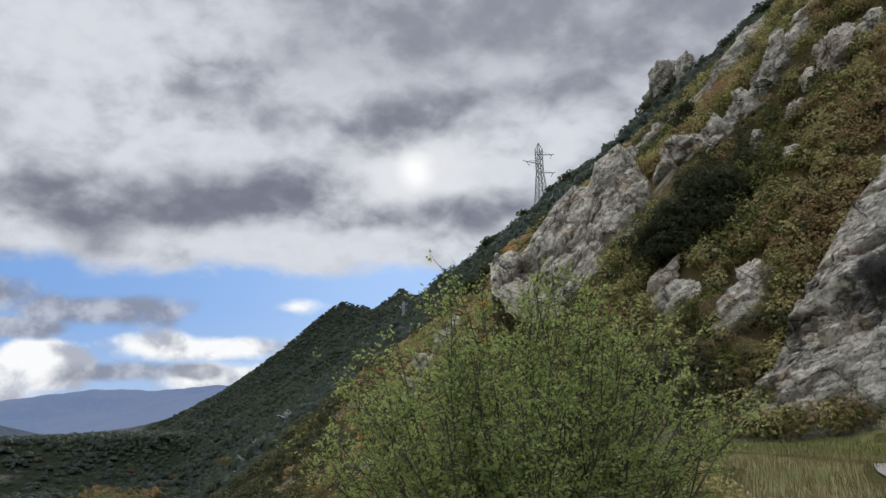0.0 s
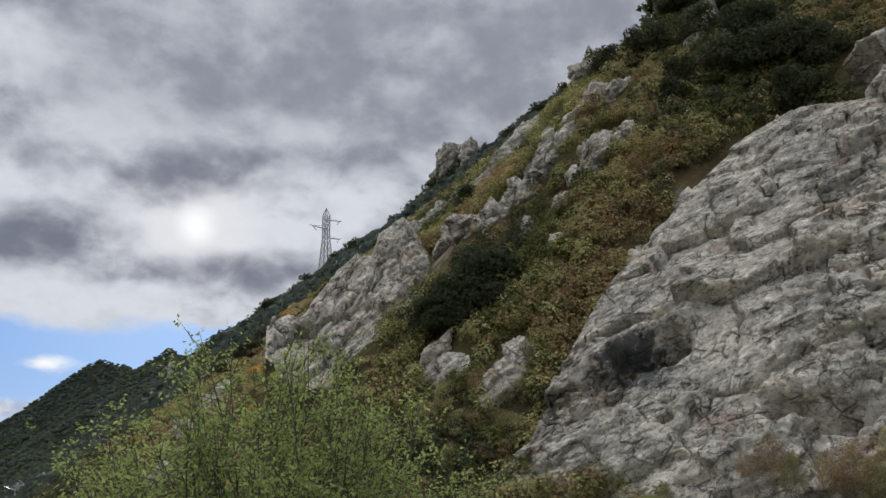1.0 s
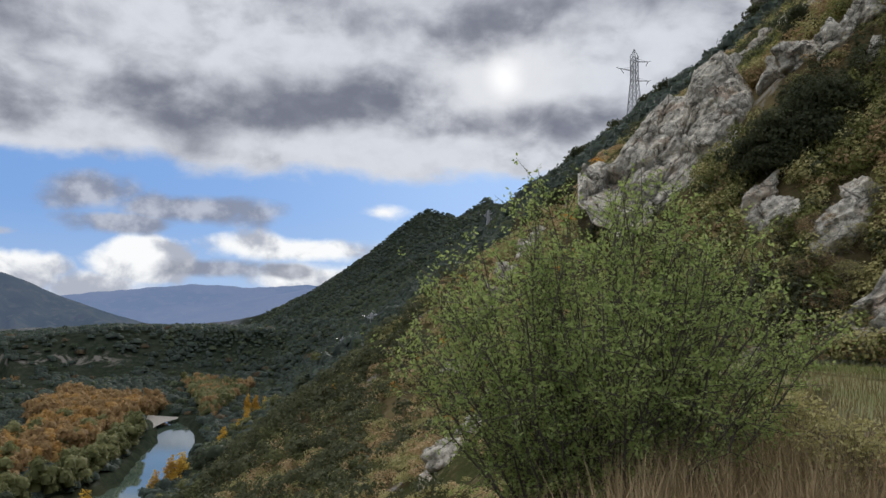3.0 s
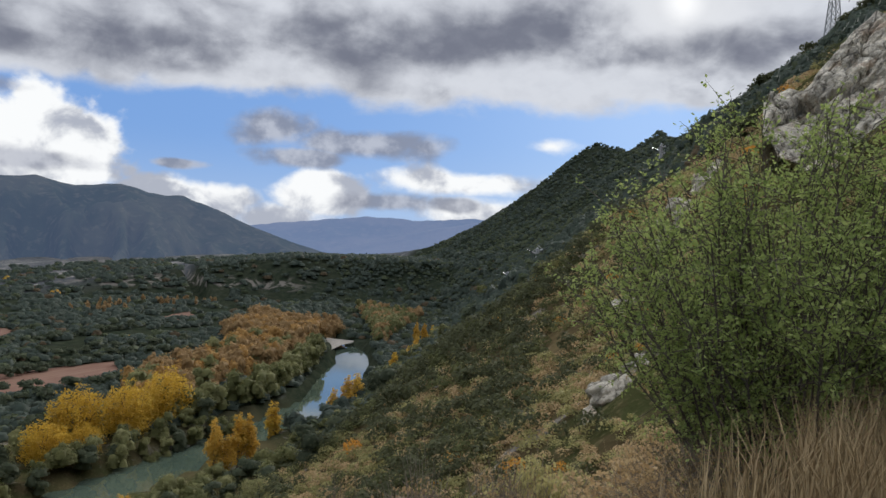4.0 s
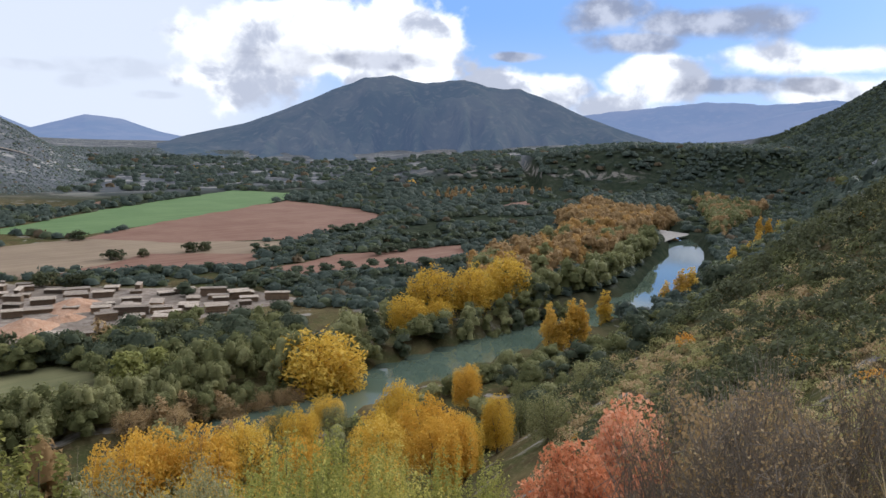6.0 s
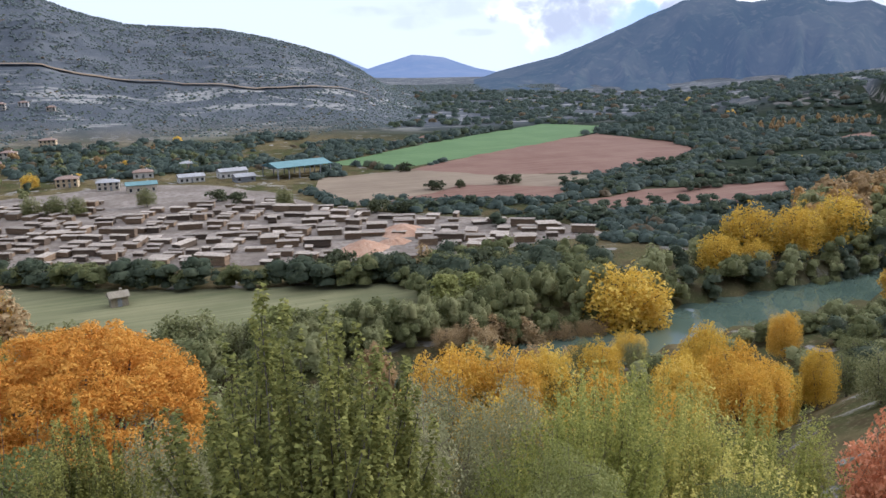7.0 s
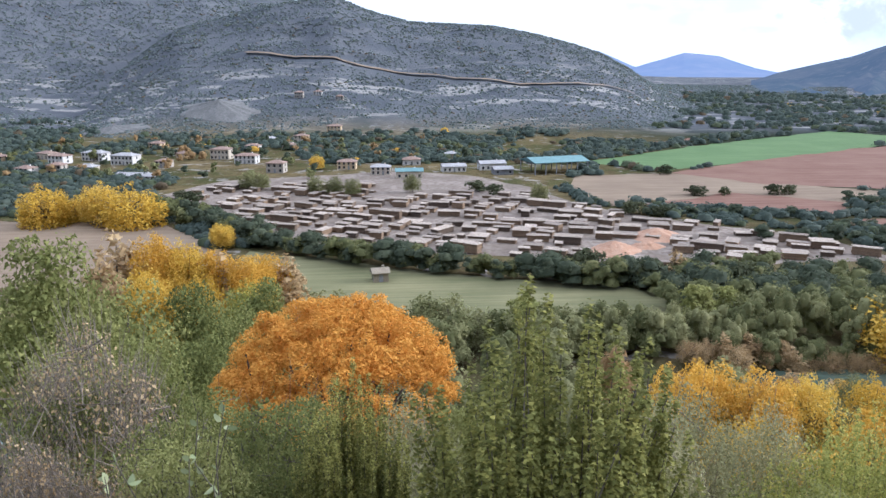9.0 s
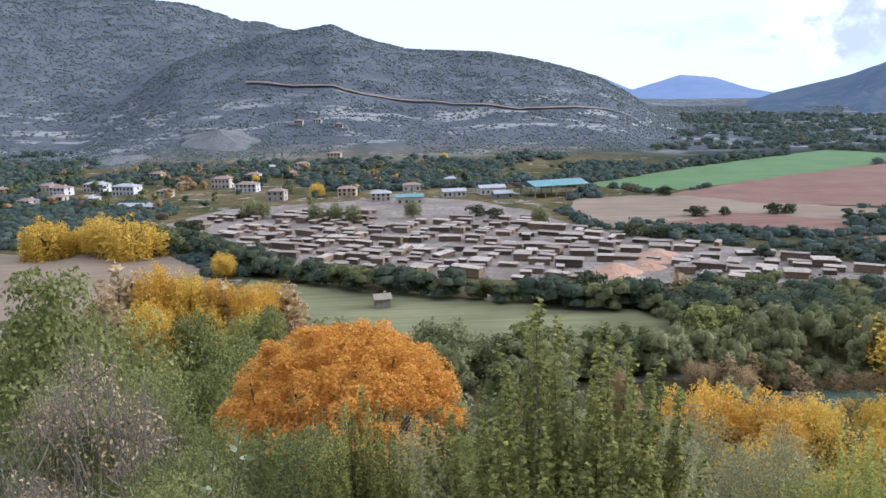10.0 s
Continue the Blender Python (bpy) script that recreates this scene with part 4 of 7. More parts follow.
def outcrop(x, y, z, size, turn, tilt, seed, label, nu=72, nv=44):
    """A crag: a ball squared off by random planes, then broken into blocks and roughened."""
    rng = np.random.default_rng(seed)
    ROCKS.append((x, y, max(size[:2])))
    a, e = np.meshgrid(np.linspace(0, 2 * np.pi, nu, endpoint=False), np.linspace(-0.5 * np.pi, 0.5 * np.pi, nv), indexing="ij")
    w = np.stack([np.cos(a) * np.cos(e), np.sin(a) * np.cos(e), np.sin(e)], -1).reshape(-1, 3)
    r = np.ones(len(w)) * 1.15
    for i in range(22):
        nrm = unit(rng.normal(0, 1, 3) * (1, 1, 0.8))
        dot = w @ nrm
        r = np.where(dot > 0.05, np.minimum(r, rng.uniform(0.52, 1.0) / np.maximum(dot, 0.05)), r)
    p = w * r[:, None] * (np.asarray(size) / 2)
    m = np.array(Euler((radians(tilt[0]), radians(tilt[1]), radians(turn))).to_matrix())
    p = p @ m.T
    s = float(min(size))
    out = unit(p)
    val, joint = shards(p, s * 0.55, seed)
    tilted = p @ unit(np.array([-0.62, 0.25, 0.74]))
    flat_way = p @ unit(np.array([0.74, 0.1, 0.62])) + 0.4 * (p @ np.array([0.1, 0.97, -0.2]))
    beds, bj = strata(flat_way, tilted, s * 0.20, s * 0.5, seed)
    fine, fj = strata(flat_way, tilted, s * 0.07, s * 0.2, seed + 9)
    push = val * s * 0.12 + beds * s * 0.10 + fine * s * 0.035 - (1 - joint) * s * 0.03 - s * 0.03 * np.exp(-((bj / (0.03 * s)) ** 2)) + noise3(p, s * 0.1, 2, seed) * s * 0.012
    p = p + out * push[:, None]
    verts = p
    i, j = np.meshgrid(np.arange(nu), np.arange(nv - 1), indexing="ij")
    k = (i + 1) % nu
    faces = np.stack([i * nv + j, k * nv + j, k * nv + j + 1, i * nv + j + 1], -1).reshape(-1, 4)
    ob = new("rock_outcrop", mesh_of("rock_outcrop", verts, faces, [ROCK]))
    ob.location = (x, y, z)
    return tagged(ob, label, "rock", "crags on the hillside")


def rock_face():
    """The big slanting face above the road: a leaning sheet in blocks, with a hollow under a ledge."""
    a, b = np.array([9.0, 38.2]), np.array([34.0, 9.4])
    inward = np.array([0.755, 0.656])
    nu, nv = 640, 400
    u, v = np.meshgrid(np.linspace(0, 1, nu), np.linspace(0, 1.12, nv), indexing="ij")
    base = a + (b - a) * u[..., None]
    az = np.degrees(np.arctan2(base[..., 0], base[..., 1]))
    top = np.interp(az, [13, 17, 20, 21.5, 23, 26, 30, 35, 42, 50, 60, 75], [0.4, 1.2, 3.2, 8.0, 10.6, 14.6, 18.6, 22.4, 24.0, 23.5, 21.0, 18.0])
    v2 = np.minimum(v, 1.0)
    lean = top * (0.86 * v2 ** 1.25) + 5.0 * np.maximum(v - 1, 0) * 8
    zz = 53.0 + (top + 0.6) * v2 + 1.5 * np.maximum(v - 1, 0) * 8
    p = np.concatenate([base + inward * lean[..., None], zz[..., None]], -1).reshape(-1, 3)
    nrm = unit(np.array([-0.755, -0.656, 0.75]))
    # beds that rise to the right and level out, broken into blocks at three sizes
    across, up = u.ravel() * 38.0, (zz.ravel() - 53.0) * 1.3
    up = up - np.interp(across, [0, 10, 18, 24, 30, 38], [0, 5.0, 7.8, 8.6, 8.4, 7.2])
    broken = 0.25 + ease(fbm(across, up, 7.0, 3, 17) + 0.35 * ease(across, 14, 24), -0.15, 0.35)
    big, bj = strata(across, up, 3.3, 5.2, 5)
    mids, mj = strata(across, up, 1.25, 2.0, 6)
    small, sj = strata(across, up, 0.45, 0.75, 8)
    push = big * 1.25 + mids * 0.55 * broken + small * 0.17 * broken
    push = push - 0.32 * np.exp(-((bj / 0.11) ** 2)) - 0.12 * broken * np.exp(-((mj / 0.07) ** 2)) - 0.06 * np.exp(-((sj / 0.06) ** 2))
    push = push + noise3(p, 14.0, 2, 11) * 1.2 + noise3(p, 1.3, 4, 12) * 0.10 + noise3(p, 0.3, 2, 13) * 0.03
    # the hollow under the ledge
    bear = np.degrees(np.arctan2(p[:, 0], p[:, 1]))
    high = np.degrees(np.arctan2(p[:, 2] - 55, np.hypot(p[:, 0], p[:, 1])))
    mid = 7.9 + (bear - 30.5) * 0.42 + noise3(p, 2.0, 3, 14) * 0.7
    hollow = np.exp(-(((bear - 30.4) / 3.6) ** 6)) * np.exp(-(((high - mid) / 0.85) ** 6))
    ledge = np.exp(-(((bear - 31) / 5.6) ** 4)) * np.exp(-(((high - mid - 1.6) / 0.7) ** 2))
    mid2 = 4.4 - (bear - 42) * 0.12 + noise3(p, 2.0, 3, 15) * 0.5
    hollow2 = np.exp(-(((bear - 42) / 3.0) ** 4)) * np.exp(-(((high - mid2) / 0.8) ** 4))
    push = push * (1 - 0.5 * hollow) - 3.3 * hollow - 2.4 * hollow2 + 0.9 * ledge
    edge = np.minimum(u.ravel() / 0.05, 1) * (1 - 0.7 * ease(v.ravel(), 0.88, 1.0))
    p = p + nrm * (push * edge)[:, None]
    p = (p - (0, 0, 55)) * (1.10, 1.10, 1.16) + (0.755 * 1.6, 0.656 * 1.6, 55)
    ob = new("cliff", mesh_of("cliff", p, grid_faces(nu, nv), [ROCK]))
    return tagged(ob, "bare grey limestone face with cracks and a dark hollow", "rock")


rock_face()


def crag_face():
    """The pale crag on the slope: a leaning sheet of steep beds between a ragged crest and its foot."""
    nu, nv = 260, 200
    bear, v = np.meshgrid(np.linspace(3.6, 16.4, nu), np.linspace(0, 1.15, nv), indexing="ij")
    rough = fbm(bear, 0 * bear, 1.6, 4, 61) * 0.55
    crest = np.interp(bear, [3.6, 5.9, 8.2, 10.3, 11.4, 12.1, 14.1, 15.5, 16.4], [11.5, 12.1, 14.7, 17.0, 16.5, 18.5, 19.5, 17.5, 16.1]) + rough
    foot = np.minimum(np.interp(bear, [3.7, 5.1, 7.2, 9.8, 11.4, 13.5, 15.4, 16.3], [9.2, 7.5, 6.7, 7.3, 9.9, 11.4, 13.2, 14.2]), crest - 0.3)
    v2, over = np.minimum(v, 1.0), np.maximum(v - 1, 0)
    away = 60 + 12 * v2 + 50 * over
    z = 55 + away * np.tan(np.radians(foot + (crest - foot) * v2)) - 60 * over
    b = np.radians(bear)
    p = np.stack([np.sin(b) * away, np.cos(b) * away, z], -1).reshape(-1, 3)
    across, up = (b * 68).ravel(), z.ravel()
    along, beds = across * 0.64 + up * 0.77, up * 0.64 - across * 0.77
    big, bj = strata(along, beds, 2.3, 5.5, 65)
    mids, mj = strata(along, beds, 0.9, 2.0, 66)
    small, sj = strata(along, beds, 0.34, 0.8, 68)
    push = big * 1.5 + mids * 0.55 + small * 0.16 - 0.5 * np.exp(-((bj / 0.16) ** 2)) - 0.18 * np.exp(-((mj / 0.09) ** 2)) + noise3(p, 5.0, 3, 64) * 0.8
    edge = np.minimum(np.minimum((bear - bear.min()).ravel(), (bear.max() - bear).ravel()) / 0.6, 1) * (1 - 0.6 * ease(v.ravel(), 0.9, 1.0))
    p = p + unit(np.array([-0.22, -0.80, 0.56])) * (push * edge)[:, None]
    for k in np.linspace(bear.min() + 1, bear.max() - 1, 6):
        ROCKS.append((math.sin(radians(k)) * 66, math.cos(radians(k)) * 66, 13.0))
    return tagged(new("crag", mesh_of("crag", p, grid_faces(nu, nv), [ROCK])), "pale grey and pinkish limestone crag on the slope", "rock")


crag_face()
for i, (x, y, z, size) in enumerate((
    (83.2, 261.6, 175.9, (11.1, 8.8, 22.1)),
    (89.6, 255.8, 174.1, (12.1, 9.7, 20.6)),
    (80.9, 267.9, 171.2, (9.9, 7.9, 14.9)),
    (109.5, 188.0, 178.1, (13.3, 10.6, 14.3)),
    (108.6, 195.0, 178.3, (10.4, 8.4, 10.4)),
)):
    outcrop(x, y, z, size, i * 33, (4, 6), 120 + i, "weathered limestone pinnacle on the skyline")
# slanting ribs and low ledges
RIBS = ((27.9, 86.9, 3.2), (28.2, 80, 3.6), (28.6, 73.9, 3.4), (30.4, 73.4, 3.0), (31.5, 73.4, 3.4), (35, 77, 3.6), (39, 83, 3.8), (43.7, 89.2, 4.2), (26.5, 88, 3.8), (33, 62, 2.6), (35.0, 61.4, 3.0), (29.9, 60.4, 2.6), (46, 92, 4), (24.5, 90, 4.2))
for i, (x, y, s) in enumerate(RIBS):
    outcrop(x, y, land_at(x, y) + 0.1 * s, (s * 1.0, s * 0.8, s * 2.8), 10 + 17 * i % 30, (14, 42), 140 + i, "slanting pale rib of limestone on the slope")
LEDGES = ((-2.1, 94.8, 4.2), (-3.2, 90.5, 3.0), (-4.5, 86.7, 4.4), (-5.6, 80, 2.6), (-5.9, 67.4, 3.0), (-3.3, 43.3, 1.7), (-4.4, 41.9, 2.4), (0.2, 104.2, 4.2), (1.4, 109, 3.2), (-2.5, 49.0, 1.6), (-5.2, 40, 1.5))
for i, (x, y, s) in enumerate(LEDGES):
    outcrop(x, y, land_at(x, y) - 0.05 * s, (s * 1.5, s * 0.9, s * 1.0), 30 * i, (20, 35), 170 + i, "low pale limestone ledge on the slope")
# broken ribs and slabs above the road, their long sides up the slope
SLABS = ((23.1, 58.3, 2.4), (24.4, 58.4, 2.0), (25.5, 58.6, 2.4), (26.8, 58.8, 1.8), (27.8, 59.1, 2.4), (29.8, 60.5, 2.6), (21.5, 61.3, 3.0), (21.0, 65.4, 2.6), (31.6, 54.7, 2.8), (33.4, 44.6, 2.8), (35.1, 44.0, 3.0), (37.4, 43.6, 3.2), (39.2, 43.0, 3.4), (48.1, 57.8, 2.8), (45.0, 57.0, 2.2), (24.1, 54.6, 1.3), (26.9, 53.7, 2.0), (14.9, 51.0, 2.3), (15.5, 48.5, 2.2), (14.4, 49.5, 1.7), (17.9, 45.3, 2.4), (19.2, 45.8, 1.7), (33.9, 53.6, 1.8), (37.0, 59.7, 2.6), (41.6, 43.2, 3.0), (42.6, 41.1, 3.2), (42.9, 38.9, 3.0), (29.1, 55.5, 1.6), (28.0, 45.5, 1.3), (24.5, 50.3, 1.1))
for i, (x, y, s) in enumerate(SLABS):
    outcrop(x, y, land_at(x, y) - 0.1 * s, (s * 1.7, s * 1.3, s * 2.0), 25 + 37 * i % 40, (16, 38), 200 + i, "broken pale limestone slab among the shrubs", 56, 34)
for i, (x, y, s) in enumerate(((49.6, 40.9, 6.5), (47.0, 37.8, 7.0), (43.0, 34.6, 7.5), (40.6, 34.9, 4.0), (46.5, 33.0, 8.0))):
    outcrop(x, y, land_at(x, y) + 0.1 * s, (s * 1.3, s * 0.9, s * 1.1), 30 + 20 * i, (14, 26), 240 + i, "tall grey limestone step above the road", 84, 50)

# ---- trees of the valley, one by one ----
for x, y, h, w in ((-133.2, 101.7, 16.5, 23.0),):
    plant("yellow", x, y, h, w, "spreading golden yellow tree on the river bank", pick=1)
for x, y, h, w in ((-152.9, 158.2, 18.0, 16.0), (-148.2, 171.3, 17.0, 14.0), (-146.8, 142.0, 12.0, 12.0), (-149.2, 189.0, 18.4, 15.6), (-144.2, 152.0, 8.9, 8.7)):
    plant("yellow", x, y, h, w, "tall golden yellow poplar beside the river", group="yellow riverside trees", pick=0)
for x, y, h, w in ((-104.6, 149.6, 13.4, 4.6), (-102.5, 155.8, 13.2, 4.9), (-101.3, 158.9, 12.6, 4.9), (-101.1, 149.5, 9.6, 4.2), (-112.7, 188.5, 9.5, 5.5), (-116.3, 243.0, 8.6, 6.5), (-114.9, 248.6, 9.0, 6.0), (-119.0, 238.9, 7.6, 5.5), (-120.0, 312.0, 10.0, 4.4), (-119.1, 318.6, 12.0, 4.5), (-122.7, 301.6, 8.8, 4.8), (-148.5, 396.1, 12.6, 4.4), (-146.2, 402.9, 12.3, 4.4), (-142.4, 406.2, 11.8, 4.0)):
    plant("golden", x, y, h, w, "slim upright poplar in orange autumn leaf", group="upright poplars by the water")
for x, y, h, w in ((-270.1, -118.5, 15.2, 20.0), (-272.1, -100.3, 15.8, 15.2), (-267.8, -88.5, 15.6, 26.0), (-278.6, -111.3, 9.6, 13.6)):
    plant("yellow", x, y, h, w, "broad yellow poplar at the end of the stubble field", group="yellow poplars by the stubble", pick=0)
for x, y, top, w, k in ((-148.1, -23.9, 19.6, 11.5, "amber"), (-144.5, -40.1, 22.0, 12.6, "amber"), (-142.4, -32.4, 20.6, 12.3, "rusty"), (-148.6, -47.4, 22.6, 14.2, "rusty"), (-132.7, -24.7, 18.2, 12.5, "amber"), (-138, -44, 19.5, 12, "amber"), (-127, -36, 17.5, 12, "amber"), (-141.3, -50.2, 25.0, 12, "rusty"), (-141.3, -44.1, 25.4, 11, "amber"), (-141.0, -38.1, 23.7, 11, "amber"), (-142.4, -32.3, 22.1, 10, "amber"), (-139.7, -25.6, 21.5, 9.5, "amber"), (-130.9, -49.7, 23.8, 11, "rusty"), (-128.5, -41.5, 22.2, 10.5, "amber"), (-128.0, -32.1, 20.6, 10, "amber"), (-127.7, -24.6, 19.5, 9.5, "lime"), (-124, -46, 18.5, 12, "green"), (-120, -22, 14, 11, "green")):
    plant(k, x, y, 15, w, "tall autumn poplar, orange and yellow, by the river", group="autumn grove at the meadow's end", top=top)
plant("rusty", -147, -20, 12, 9, "orange poplar at the end of the meadow", group="autumn grove at the meadow's end", top=18.6)
plant("orange", -27.9, -2.4, 12.8, 10.0, "large bright orange tree in full autumn leaf", top=46.4)
for x, y, top, w in ((-90.9, 41.7, 18.0, 8.2), (-86.3, 46.3, 18.4, 10.4), (-86.8, 53.5, 16.9, 8.4), (-61.7, 33.1, 24.0, 8.6), (-73.5, 75.0, 18.7, 8.3), (-67.2, 74.1, 18.1, 5.2), (-72.7, 65.7, 18.0, 4.6), (-68.4, 78.4, 16.1, 5.2), (-68.7, 85.9, 17.1, 4.8), (-65.6, 68.7, 19.1, 5.0), (-86.9, 82.7, 15.7, 4.0), (-92.0, 105.5, 12.7, 6.6), (-56.4, 49.5, 22.6, 5.0), (-57, 39, 23.0, 6.0), (-80, 58, 15.0, 6.5), (-88, 37, 19.0, 9.5), (-92, 66, 14.0, 8.5), (-60, 46, 21.5, 6.5), (-78, 70, 16.5, 7)):
    w = max(w, 0.62 * (top - land_at(x, y)))
    plant("amber", x, y, 10, w, "bright yellow poplar on the lower slope", group="yellow trees on the slope", top=top)
for x, y, top, w in ((-10.4, 18.9, 48.6, 3.6), (-9.6, 14.8, 48.4, 2.6), (-11.4, 16.5, 46.8, 2.8)):
    plant("reddish", x, y, 5, w, "thin salmon red autumn shrub with grey twigs", "shrub", "red shrubs", "shrub", top=top)
for k, x, y, top, w in (("bare_near", -1.6, 6.8, 53.25, 1.8), ("rust_near", -0.5, 7.6, 53.4, 2.0), ("bare_near", -2.7, 7.4, 52.9, 2.0), ("bare_near", 0.1, 5.6, 53.75, 1.3), ("rust_near", -3.5, 8.8, 52.5, 2.2), ("bare_near", -4.4, 9.6, 51.9, 2.2), ("olive_near", -2.0, 9.2, 52.8, 1.8)):
    plant(k, x, y, 2, w, "low tangle of dry brown twigs at the edge", "shrub", "dry tangles at the edge", "shrub", top=top)
SHRUBS = (
    ("dark_spray", -7.4, 1.2, 52.85, 3.1, "dense dark green shrub with upright shoots"), ("dark_spray", -8.9, -1.0, 51.2, 1.5, "narrow dark green upright shrub"), ("dark_spray", -9.6, 2.4, 51.0, 2.2, "dense dark green shrub with upright shoots"),
    ("willow_near", -13.0, -0.1, 49.3, 2.0, "silvery grey-green willow shrub"), ("willow_near", -14.0, 5.5, 48.9, 2.6, "pale grey-green willow shrub"), ("willow_near", -10.0, -0.4, 49.7, 1.6, "silvery grey-green willow shrub"), ("willow_near", -15.5, 8.2, 47.6, 2.6, "pale grey-green willow shrub"),
    ("dark_spray", -8.7, -0.95, 51.5, 1.5, "narrow dark green upright shrub"), ("green_near", -9.9, -2.0, 50.9, 3.2, "loose green leafy shrub on the slope"), ("green_near", -8.6, -2.9, 51.0, 2.6, "loose green leafy shrub on the slope"), ("green_near", -10.5, -3.2, 50.6, 3.2, "loose green leafy shrub on the slope"), ("green_near", -12.7, -6.0, 49.9, 3.4, "loose green leafy shrub on the slope"), ("green_near", -7.8, 4.9, 50.2, 2.4, "bright green shrub below the lookout"), ("green_near", -8.8, -2.4, 50.3, 2.0, "loose green leafy shrub on the slope"), ("green_near", -7.0, 7.2, 49.6, 2.4, "bright green shrub below the lookout"),
    ("lime_near", -13.2, 9.1, 48.6, 3.8, "yellow-green shrub with thin shoots"), ("lime_near", -12.1, 11.2, 48.0, 3.0, "yellow-green shrub with thin shoots"), ("lime_near", -8.0, 8.4, 49.3, 2.6, "yellow-green shrub with thin shoots"), ("lime_near", -11.9, 13.5, 47.5, 3.0, "yellow-green shrub with thin shoots"), ("lime_near", -11.0, 7.4, 49.6, 3.0, "yellow-green shrub with thin shoots"), ("lime_near", -14.6, 12.0, 47.8, 3.4, "yellow-green shrub with thin shoots"), ("willow_near", -10.8, 3.4, 50.2, 2.3, "silvery grey-green willow shrub"), ("lime_near", -10.5, 5.8, 48.9, 2.6, "yellow-green shrub with thin shoots"),
)
for k, x, y, top, w, label in SHRUBS:
    plant(k, x, y, 5, w, label, "shrub", "shrubs below the lookout", "shrub", top=top)
for x, y, top, w in ((-12.8, -5.6, 51.0, 3.8), (-8.0, -4.3, 51.2, 2.0), (-5.1, 10.9, 50.2, 2.8), (-3.6, 12.6, 50.8, 2.6)):
    plant("bare_near", x, y, 4, w, "bare grey-brown shrub with tangled twigs", "shrub", "bare shrubs", "shrub", top=top)
for k, x, y, top, w in (("rust_near", -2.2, 12.8, 51.8, 2.6), ("olive_near", -2.3, 9.7, 51.7, 2.2), ("rust_near", -7.5, 20.7, 48.8, 3.4), ("olive_near", -0.9, 9.0, 52.6, 2.0), ("rust_near", -4.2, 16.0, 50.0, 3.0), ("olive_near", -6.2, 14.0, 49.4, 2.8), ("rust_near", -1.4, 15.5, 51.6, 2.6), ("olive_near", -3.6, 22, 49.5, 3.2), ("rust_near", -1.0, 24, 50.6, 3.2), ("olive_near", -9.2, 26, 46.5, 3.6), ("rust_near", -5.6, 29, 47.6, 3.4), ("rust_near", -0.2, 6.9, 53.0, 1.4), ("olive_near", 2.3, 5.9, 54.6, 1.3), ("rust_near", 2.6, 5.2, 54.4, 1.0), ("olive_near", 2.2, 7.0, 54.7, 1.5), ("rust_near", 3.2, 6.6, 54.4, 1.2)):
    plant(k, x, y, 3, w, "dry brownish scrub bush at the slope's edge", "shrub", "dry shrubs at the edge", "shrub", top=top)
for i, (x, y, h) in enumerate(((14.4, 46.4, 2.2), (15.8, 44.0, 2.0), (18.1, 44.0, 1.8), (13.1, 46.8, 2.2), (15.9, 42.5, 1.8), (17.2, 43.0, 1.8), (14.5, 44.5, 2.0), (16.6, 45.4, 2.2), (12.6, 45.2, 2.0), (13.6, 43.4, 2.0), (11.6, 43.6, 1.8), (10.6, 45.4, 2.0))):
    plant(("olive_near", "rust_near", "olive_near")[i % 3], x, y, h, 2.8, "dry olive and brown shrub beside the cliff", "shrub", "shrubs beside the cliff", "shrub")
for x, y, top, w in ((-43.6, -20.2, 45.2, 10.5), (-46.4, -16.8, 43.0, 9.5), (-34.0, -11.8, 43.9, 5.5), (-48.2, -13.0, 41.0, 7.4), (-56.6, -12.7, 38.6, 8.1), (-61.2, -10.6, 37.6, 7.8), (-27.4, -12.3, 45.8, 5.4), (-24.4, -8.9, 45.6, 4.3), (-38.6, -10.3, 41.0, 5.4), (-52, -24, 41, 8), (-64, -26, 36, 9), (-75, -16, 30, 9), (-88, -22, 24, 10), (-70, -4, 27, 8), (-54, -2, 32, 7), (-44, 4, 34, 6), (-36, -4, 40, 5), (-84, -6, 18, 9), (-96, -14, 17, 10), (-70, -38, 34, 9), (-90, -38, 22, 10)):
    plant("green_mid", x, y, 9, w, "green deciduous tree on the slope below", group="green trees on the slope", top=top)
for x, y, h, w in ((-45, 14, 7, 6), (-38, 22, 6, 5), (-54, 18, 9, 7), (-62, 12, 10, 7), (-72, 22, 12, 8), (-48, 34, 7, 6), (-42, 40, 6, 5), (-74, 52, 9, 7), (-78, 64, 9, 7), (-58, 58, 8, 6), (-50, 72, 7, 6), (-72, 96, 8, 7), (-80, 108, 8, 7), (-62, 100, 6, 6), (-30, 14, 5, 4.5), (-26, 24, 5, 4.5), (-24, 8, 5, 4), (-34, 34, 6, 5), (-80, 34, 11, 8), (-84, 16, 12, 8), (-92, 28, 11, 8), (-95, 6, 11, 8)):
    plant("willow_mid", x, y, h, w, "grey-green willow on the lower slope", group="willows on the slope")


